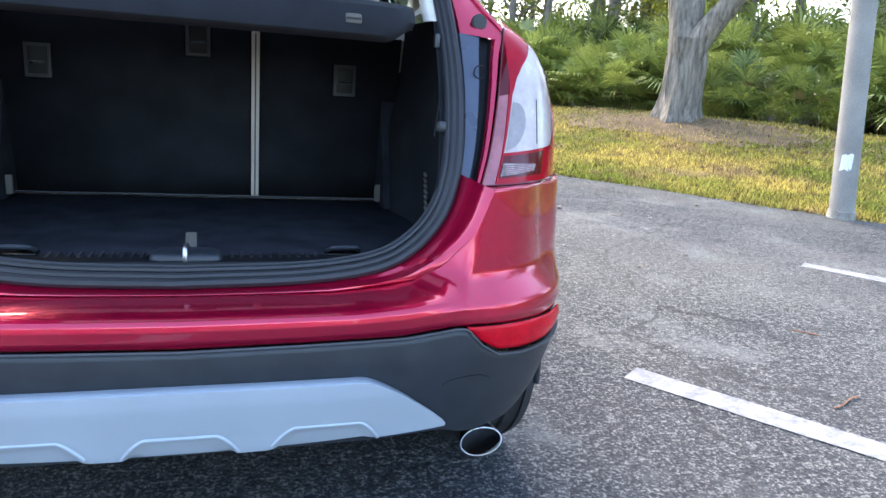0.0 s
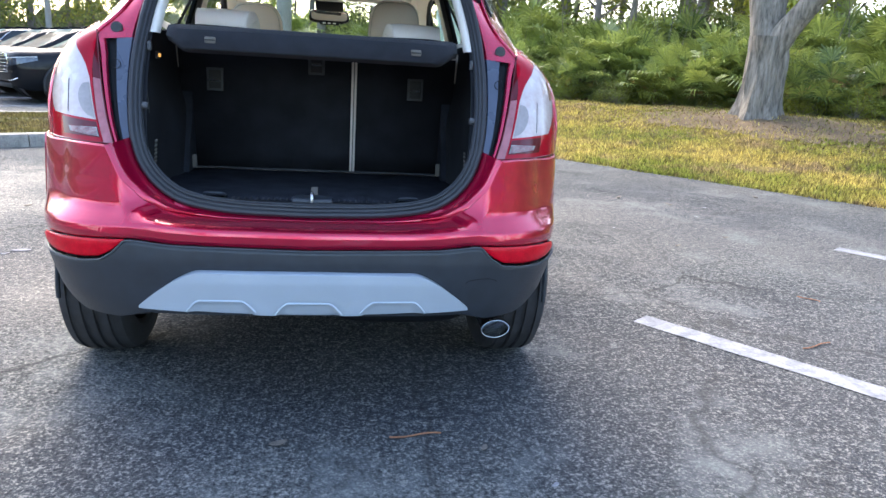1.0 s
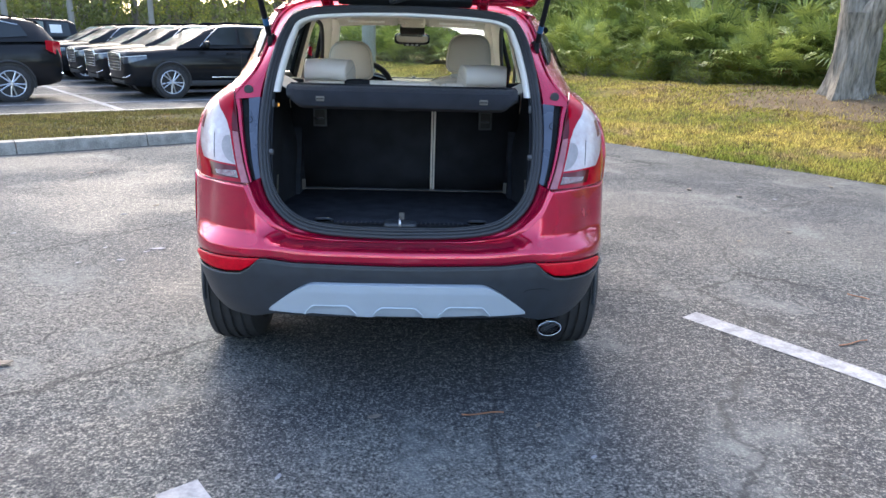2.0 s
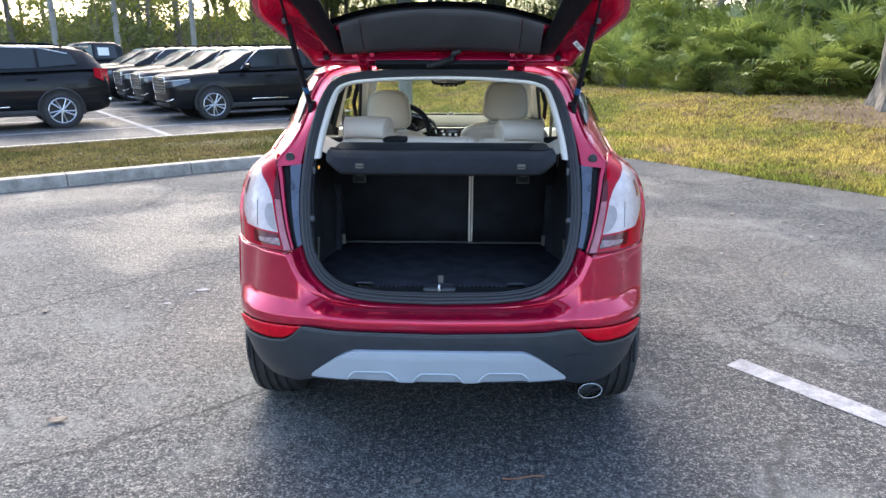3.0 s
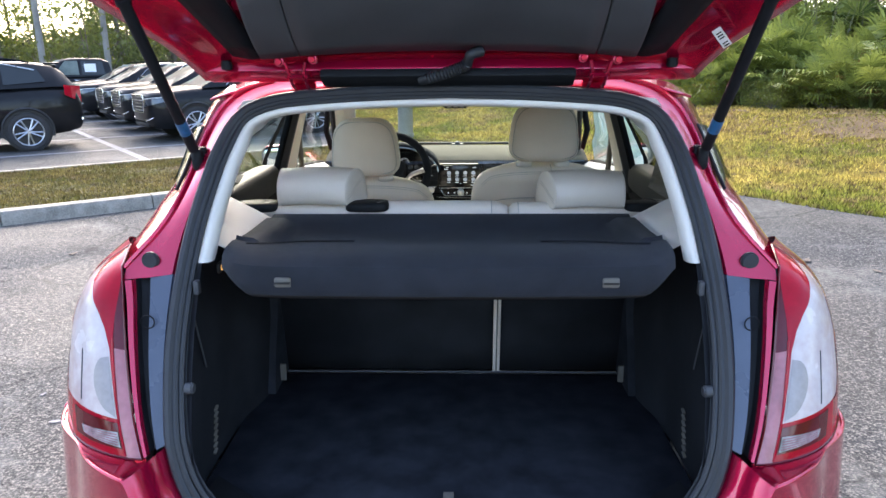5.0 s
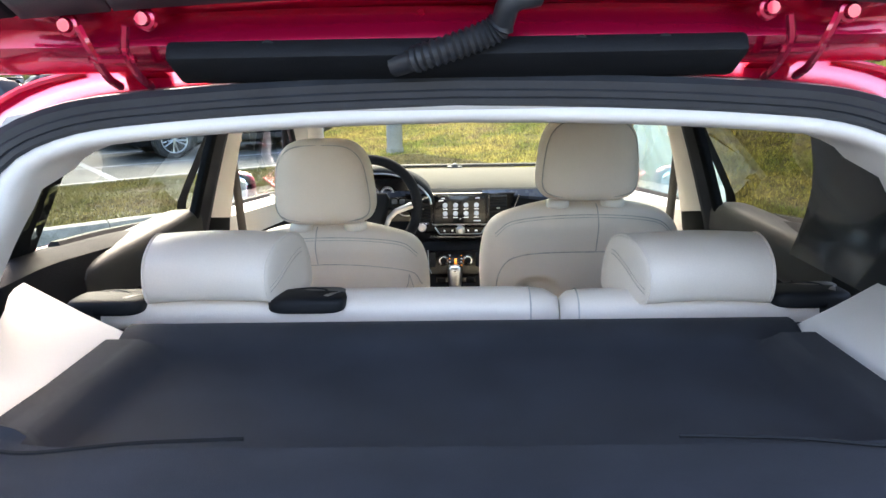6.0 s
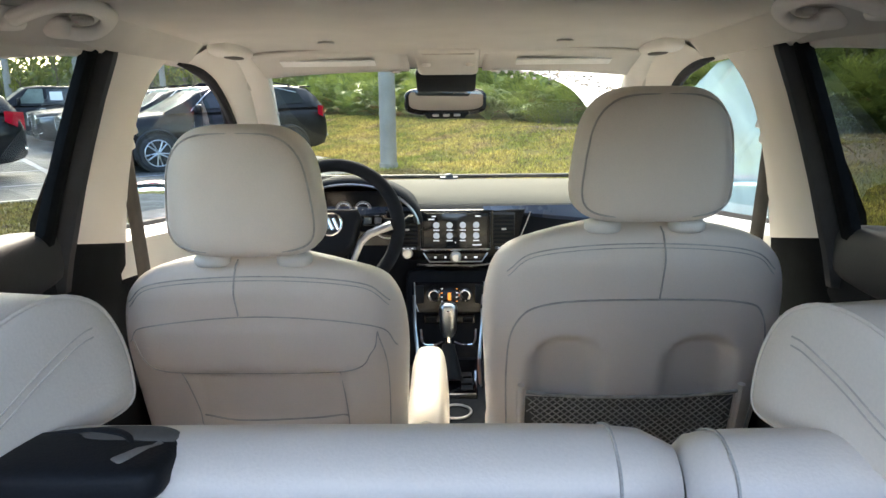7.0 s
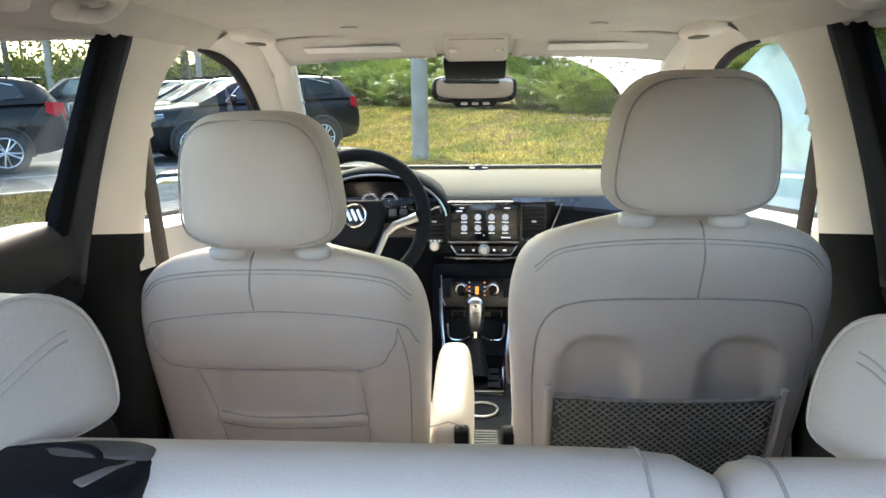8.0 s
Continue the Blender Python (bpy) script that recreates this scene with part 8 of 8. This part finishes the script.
def pickup(at):
    st = [(0.0, 0.85, 0.5, 1.05), (0.1, 0.95, 0.42, 1.15), (0.5, 1.0, 0.40, 1.20), (1.6, 1.02, 0.40, 1.26), (2.6, 1.02, 0.40, 1.27), (3.9, 1.02, 0.40, 1.28), (5.7, 1.01, 0.45, 1.28), (5.85, 0.98, 0.55, 1.25)]
    gr = [(1.55, 0.92, 0.86, 1.22, 1.27), (1.95, 0.92, 0.80, 1.24, 1.60), (2.35, 0.92, 0.76, 1.24, 1.88), (2.8, 0.92, 0.76, 1.25, 1.94), (3.7, 0.92, 0.75, 1.26, 1.93), (3.95, 0.90, 0.76, 1.26, 1.80), (4.0, 0.90, 0.85, 1.26, 1.28)]
    ob, body, W = loft_car("parked_pickup", "black crew cab pickup truck with a white window sticker", at, 1.2, 1.9, 0, st, gr, 5.85, 2.0)
    pane_on(W, ob, "windscreen", [(1.66, -0.78, 1.34), (1.66, 0.78, 1.34), (2.30, 0.66, 1.85), (2.30, -0.66, 1.85)], "shield")
    for s in (-1, 1):
        def sp(x, z):
            return (x, s * (0.935 - 0.16 * (z - 1.25) / 0.65), z)
        pane_on(W, ob, "front_window", [sp(2.0, 1.32), sp(2.85, 1.32), sp(2.85, 1.82), sp(2.42, 1.82)], "shield")
        pane_on(W, ob, "rear_window", [sp(2.95, 1.32), sp(3.75, 1.32), sp(3.70, 1.80), sp(2.95, 1.82)], "tinted")
        pane_on(W, ob, "window_sticker", [tuple(np.array(sp(3.05, 1.42)) + (0, s * 0.012, 0)), tuple(np.array(sp(3.45, 1.42)) + (0, s * 0.012, 0)), tuple(np.array(sp(3.45, 1.72)) + (0, s * 0.012, 0)), tuple(np.array(sp(3.05, 1.72)) + (0, s * 0.012, 0))], "label")
        for xc in (1.05, 4.75):
            part("wheel_arch", tube([W((xc + 0.45 * math.cos(a), s * 1.0, 0.42 + 0.45 * math.sin(a))) for a in np.linspace(-0.2, math.pi + 0.2, 20)], 0.035, 6), "arch", ob)
            spoked_wheel(W, ob, xc, s * 0.92, 0.41)
        part("door_handle", block(tuple(W((2.75, s * 1.02, 1.12))), (0.2, 0.03, 0.03), 0.01), "chrome", ob)
        part("side_mirror", cushion(tuple(W((2.05, s * 1.12, 1.40))), (0.12, 0.2, 0.24), 0.6, 0.6, 10, 16), "black_paint", ob)
        part("chrome_strip", block(tuple(W((3.0, s * 1.025, 0.75))), (2.2, 0.012, 0.04), 0.005), "chrome", ob)
    part("grille", block(tuple(W((-0.01, 0, 0.92))), (0.06, 1.4, 0.4), 0.03), "chrome", ob)
    return ob


def place_car(ob, u_front, v):
    """Parks a car with its nose towards -U at u_front, centred on v."""
    p = lot(u_front, v)
    return pose(p[0], p[1], 0, 0, 0, math.degrees(LOT))


proto = suv((0, 0, 0))
proto.scale = (1.05, 1.05, 1.05)
proto.matrix_basis = place_car(proto, 3.20, -15.85) @ Matrix.Scale(1.05, 4)
for k in range(1, 5):
    copy_thing(proto, place_car(proto, 3.30 + 0.12 * ((k * 7) % 3 - 1), -15.85 - 2.70 * k))
copy_thing(proto, place_car(proto, -2.90, -16.0))
truck = pickup((0, 0, 0))
truck.matrix_basis = place_car(truck, 1.3, -29.6)

# ---- foliage ----
def palmetto_geo(seed, fans, size, dry=0.0):
    """A saw palmetto: stiff fans of pleated blades on bare stalks."""
    rs = np.random.RandomState(seed)
    vs, fs, stalk = [], [], []
    for k in range(fans):
        az, tilt = rs.rand() * 2 * np.pi, rs.uniform(0.15, 1.25)
        L = size * rs.uniform(0.55, 1.0)
        out = np.array([math.cos(az) * math.sin(tilt), math.sin(az) * math.sin(tilt), math.cos(tilt)])
        tip = out * L + np.array([0, 0, 0.02])
        stalk.append(tube([np.zeros(3), tip * 0.55 + np.array([0, 0, 0.06 * L]), tip], 0.008, 4, caps=False))
        side = np.cross(out, (0, 0, 1))
        side /= np.linalg.norm(side) + 1e-6
        nrm = np.cross(side, out)
        face = out * 0.6 + nrm * rs.uniform(-0.5, 0.3)
        face /= np.linalg.norm(face)
        R = size * rs.uniform(0.28, 0.48)
        n = 19
        for b in range(n):
            a = lerp(-1.95, 1.95, b / (n - 1)) + rs.uniform(-0.05, 0.05)
            d = face * math.cos(a) + side * math.sin(a)
            w = np.cross(d, np.cross(face, side))
            w /= np.linalg.norm(w) + 1e-6
            r = R * (1 - 0.28 * abs(a) / 1.95) * rs.uniform(0.85, 1.08)
            p0, p1 = tip, tip + d * r * 0.6 + nrm * 0.02
            p2 = tip + d * r - np.array([0, 0, 0.32 * r * rs.rand()])
            k0 = len(vs)
            vs += [p0, p1 - w * 0.016 * size, p1 + w * 0.016 * size, p2]
            fs += [(k0, k0 + 1, k0 + 2), (k0 + 1, k0 + 3, k0 + 2)]
    return (vs, fs), join(*stalk)


def palmetto(seed, fans, size, lit="palm"):
    ob = thing("palmetto", "clump of green saw palmetto fans on the bank", "palmetto", (0, 0, 0), "palmettos")
    leaves, stalks = palmetto_geo(seed, fans, size)
    part("foliage", leaves, lit, ob, smooth=False)["kind"] = "stuff"
    part("rootstock", stalks, "palm", ob)["kind"] = "stuff"
    part("dead_foliage", palmetto_geo(seed + 50, 5, size * 0.7)[0], "palm_dry", ob, smooth=False)["kind"] = "stuff"
    return ob


rs = np.random.RandomState(21)
protos = [palmetto(k, 34, 1.25 + 0.15 * (k % 3)) for k in range(5)]
for k, p in enumerate(protos):
    q = lot(15.2, -9 + 4 * k, bank(15.2, -9 + 4 * k))
    p.matrix_basis = pose(*q, 0, 0, 70 * k)
for k in range(270):
    v = rs.uniform(-17, 17) if k < 190 else rs.uniform(-44, -17)
    d = rs.rand() ** 1.2
    u = edge_u(v) + 6.7 + 5.5 * d
    if (u - 12.9) ** 2 + (v + 3.3) ** 2 < 1.6:
        continue
    s = rs.uniform(0.75, 1.2) * (0.85 + 0.6 * d)
    copy_thing(protos[k % 5], pose(*lot(u, v, bank(u, v) - 0.05 + 0.9 * d * rs.rand()), rs.uniform(-8, 8), rs.uniform(-8, 8), rs.uniform(0, 360)) @ Matrix.Scale(s, 4))


def leaf_cloud(rs, centres, per, spread, size, flat=0.75):
    """Many small leaf blades scattered round clump centres."""
    c = np.repeat(np.asarray(centres, float), per, 0)
    n = len(c)
    off = rs.randn(n, 3)
    off /= np.linalg.norm(off, axis=1)[:, None] + 1e-6
    off *= (rs.rand(n) ** 0.45)[:, None] * np.array([spread, spread, spread * flat])
    p = c + off
    a = rs.randn(n, 3)
    a /= np.linalg.norm(a, axis=1)[:, None]
    b = np.cross(a, rs.randn(n, 3))
    b /= np.linalg.norm(b, axis=1)[:, None] + 1e-6
    L = (size * (0.6 + 0.8 * rs.rand(n)))[:, None]
    v = np.stack([p - a * L, p + b * L * 0.42, p + a * L, p - b * L * 0.42], 1).reshape(-1, 3)
    return v, np.arange(4 * n).reshape(-1, 4)


def tree(seed, h, r, label, leaf="leaf", bark="trunk", crown0=0.4, clumps=26, per=105, spread=0.8, wide=2.2, size=0.085, lean=0.06):
    """A tapered, bent trunk with limbs and a loose crown of leaf clumps."""
    rs = np.random.RandomState(seed)
    ob = thing("tree", label, "tree", (0, 0, 0), "woodland trees")
    bend = rs.uniform(-lean, lean, 2) * h
    pts = [np.array([bend[0] * f * f + 0.05 * math.sin(5 * f + seed), bend[1] * f * f, h * f]) for f in np.linspace(0, 1, 12)]
    part("trunk", tube(pts, r * (1 - 0.8 * np.linspace(0, 1, 12)) + 0.4 * r * np.exp(-np.linspace(0, 1, 12) * 16), 9), bark, ob)
    cs, limbs = [], []
    for k in range(clumps):
        f = rs.uniform(crown0, 1.0)
        base = np.array([np.interp(f * h, [p[2] for p in pts], [p[q] for p in pts]) for q in (0, 1, 2)])
        a, reach = rs.rand() * 2 * np.pi, wide * rs.uniform(0.25, 1.0) * (1.15 - 0.6 * abs(f - 0.6))
        tip = base + np.array([math.cos(a) * reach, math.sin(a) * reach, reach * rs.uniform(0.0, 0.6)])
        cs.append(tip)
        if k % 2 == 0:
            mid = lerp(base, tip, 0.5) + np.array([0, 0, 0.12 * reach])
            limbs.append(tube([base - np.array([0, 0, 0.2]), mid, tip], (r * 0.28, r * 0.18, r * 0.05), 5, caps=False))
    part("branchwork", join(*limbs), bark, ob)["kind"] = "stuff"
    part("crown", leaf_cloud(rs, cs, per, spread, size), leaf, ob, smooth=False)
    return ob


woods = [tree(1, 9, 0.14, "slim woodland tree with a thin grey-green crown", crown0=0.35, wide=2.0),
         tree(2, 11, 0.17, "tall woodland tree with a bare lower trunk", crown0=0.5, wide=2.4, clumps=30),
         tree(3, 7.5, 0.11, "young tree with leaves coloured yellow-green as if sunlit", leaf="leaf_lit", crown0=0.25, wide=1.9, clumps=28),
         tree(4, 13, 0.16, "tall slender pine-like tree with a high crown", crown0=0.62, wide=1.7, clumps=22, per=90, size=0.07),
         tree(5, 5.0, 0.08, "dense low tree of dark leaves", crown0=0.15, wide=1.8, clumps=34, spread=0.8)]
spots = []
for k in range(96):
    v = rs.uniform(-20, 22) if k < 64 else rs.uniform(-50, -20)
    spots.append((edge_u(v) + 9.0 + 14 * rs.rand(), v, k))
for k in range(64):
    spots.append((rs.uniform(-28, 20), -35 - 13 * rs.rand(), k + 2))
for k in range(14):
    # trees on the far side of the car park, mirrored in the paint
    a = radians(-160 + 140 * k / 13)
    x_, y_ = 24 * math.cos(a), 22 * math.sin(a) - 4
    spots.append((x_ * UX + y_ * UY, x_ * UY - y_ * UX, k))
for k, (u, v, q) in enumerate(spots):
    m = pose(*lot(u, v, 0.55 if u > 10 else 0.0), 0, 0, rs.uniform(0, 360)) @ Matrix.Scale(rs.uniform(0.8, 1.25), 4)
    if k < 5:
        woods[k].matrix_basis = m
    else:
        copy_thing(woods[(q * 3 + k) % 5], m)

# shrubs below the trees fill the depth of the wood
def shrub(seed, leaf, label):
    rs2 = np.random.RandomState(seed)
    ob = thing("shrub", label, "shrub", (0, 0, 0), "shrubs")
    cs = [np.array([rs2.randn() * 0.6, rs2.randn() * 0.6, rs2.uniform(0.2, 1.9)]) for _ in range(16)]
    part("leaves", leaf_cloud(rs2, cs, 80, 0.55, 0.055), leaf, ob, smooth=False)
    part("undergrowth", join(*[tube([(0, 0, 0), tuple(c * 0.5), tuple(c)], (0.02, 0.012, 0.005), 4, caps=False) for c in cs]), "trunk", ob)["kind"] = "stuff"
    return ob


shrubs = [shrub(61, "leaf", "dark leafy shrub at the edge of the wood"), shrub(62, "leaf_lit", "shrub on the bank in a sunlit yellow-green leaf colour"), shrub(63, "leaf", "dense green shrub under the trees")]
for k in range(150):
    if k < 84 and k % 5 < 2:
        v = rs.uniform(-19, 20)
        u, sc = edge_u(v) + 9.5 + 9 * rs.rand(), rs.uniform(1.0, 1.7)
    elif k < 96:
        v = rs.uniform(-14, 10)
        u, sc = edge_u(v) + 6.2 + 0.6 * rs.rand(), rs.uniform(0.22, 0.42)
    else:
        u, v, sc = rs.uniform(-28, 18), -34 - 6 * rs.rand(), rs.uniform(1.2, 2.3)
    m = pose(*lot(u, v, max(0.0, bank(u, v)) if v > -25 else 0.0), 0, 0, rs.uniform(0, 360)) @ Matrix.Scale(sc, 4)
    if k in (0, 85, 2):
        shrubs[(0, 85, 2).index(k)].matrix_basis = m
    else:
        copy_thing(shrubs[1 if k < 96 and (k >= 84 or k % 5 > 2) else k % 3 if k % 3 != 1 or k % 2 else 0], m)

# bare stems of the thicket between the palmettos and the trees
_rt = np.random.RandomState(77)
_sp = []
for _ in range(2600):
    v = _rt.uniform(-18, 18)
    u = edge_u(v) + 8.5 + 7.5 * _rt.rand()
    _sp.append(lot(u, v, 0.5))
thicket = blades("thicket", _sp, 1.2, 3.8, "bark", "thin bare grey stems of the thicket", lean=0.45, wide=0.013)
thicket["category"] = "undergrowth"

for _k in range(22):
    v = -19 + 38 * _k / 21 + _rt.uniform(-0.7, 0.7)
    u = edge_u(v) + 9.0 + 4.0 * _rt.rand()
    ob_ = thing("bare_tree", "straight grey bare tree trunk behind the palmettos", "tree", tuple(lot(u, v, 0.45)), "bare trunks")
    q0 = lot(u, v, 0.45)
    tilt = np.array([_rt.uniform(-0.4, 0.4), _rt.uniform(-0.4, 0.4), 9.0])
    part("trunk", tube([q0 + tilt * f + np.array([0.06 * math.sin(4 * f + _k), 0, 0]) for f in np.linspace(0, 1, 9)], np.linspace(0.13, 0.07, 9) * _rt.uniform(0.7, 1.2), 10), "bark", ob_)
    for _j in range(4):
        b0 = q0 + tilt * _rt.uniform(0.15, 0.5)
        d_ = np.array([_rt.uniform(-1, 1), _rt.uniform(-1, 1), _rt.uniform(0.3, 1.1)])
        part("branch", tube([b0, b0 + d_ * 0.5 + np.array([0, 0, 0.08]), b0 + d_], (0.022, 0.014, 0.005), 5), "bark", ob_)

# ---- the big oak on the bank ----
def oak(at):
    ob = thing("oak_tree", "large grey forked oak on the grass bank", "tree", at)
    x, y, z = at
    rs2 = np.random.RandomState(9)

    def limb(ctrl, r0, r1, nm, n=22, sides=14):
        pts = spline(ctrl, n) + np.array([x, y, z])
        g = tube(pts, np.linspace(r0, r1, n), sides)
        return part(nm, g, "bark", ob)

    tr = []
    for f in np.linspace(0, 1, 26):
        h = 1.75 * f - 0.25
        row = []
        for a in np.linspace(0, 2 * np.pi, 40, endpoint=False):
            flare = 0.17 * math.exp(-max(0, h) * 4.0) * (1 + 0.55 * math.cos(5 * a + 0.6))
            r = 0.35 + 0.7 * flare + 0.04 * math.cos(3 * a + f * 2) + 0.028 * noise.noise((math.cos(a) * 4, math.sin(a) * 4, h * 1.3)) * 3 + 0.06 * float(sstep(0.75, 1.0, f)) * math.cos(2 * (a - LOT))
            row.append((x + r * math.cos(a), y + r * math.sin(a), z + h))
        tr.append(row)
    part("trunk", sheet(tr, closed_v=True), "bark", ob, "deeply furrowed grey trunk")
    ax = np.array([UY, -UX, 0])
    for c, r0, r1 in (([(0.0, 0, 0.9), tuple(-0.10 * ax + (0, 0, 1.5)), tuple(-0.30 * ax + (0, 0, 2.3)), tuple(-0.75 * ax + (0, 0, 4.2)), tuple(-1.5 * ax + (0, 0, 7.0))], 0.30, 0.10),
                      ([(0.0, 0, 0.8), tuple(0.16 * ax + (0, 0, 1.4)), tuple(0.60 * ax + (0, 0, 2.05)), tuple(1.5 * ax + (0, 0, 3.3)), tuple(3.0 * ax + (0, 0, 5.6))], 0.29, 0.09),
                      ([(0.0, 0, 1.2), (0.1, 0.1, 2.2), (0.3, 0.3, 4.2), (0.4, 0.6, 6.5)], 0.22, 0.08)):
        limb(c, r0, r1, "limb")
    cs = []
    for k in range(110):
        a, q = rs2.rand() * 2 * np.pi, rs2.rand() ** 0.5
        cs.append(np.array([x + 5 * q * math.cos(a), y + 5 * q * math.sin(a), z + 5.2 + 3.5 * rs2.rand() + 1.0 * (1 - q)]))
    part("crown", leaf_cloud(rs2, cs, 110, 0.9, 0.07), "leaf", ob, smooth=False)
    return ob


oak(tuple(lot(12.7, -3.40, bank(12.7, -3.40) - 0.04)))

# ---- far woods all round, beyond everything else ----
rows = []
for k in range(1441):
    a = k / 1440 * 2 * math.pi
    R = 62 + 5 * math.sin(a * 3)
    h = 4.2 + 1.6 * noise.noise((math.cos(a) * 9, math.sin(a) * 9, 0)) + 1.2 * noise.noise((math.cos(a) * 40, math.sin(a) * 40, 2)) + 0.9 * noise.noise((math.cos(a) * 150, math.sin(a) * 150, 5))
    if k in (0, 1440):
        h = 4.2
    rows.append([(R * math.cos(a), R * math.sin(a), z) for z in (-0.5, h * 0.4, h * 0.8, h)])
bd = part("backdrop", sheet(rows), "wood")
tagged(bd, "distant dim line of woodland", "woods", kind="structure")
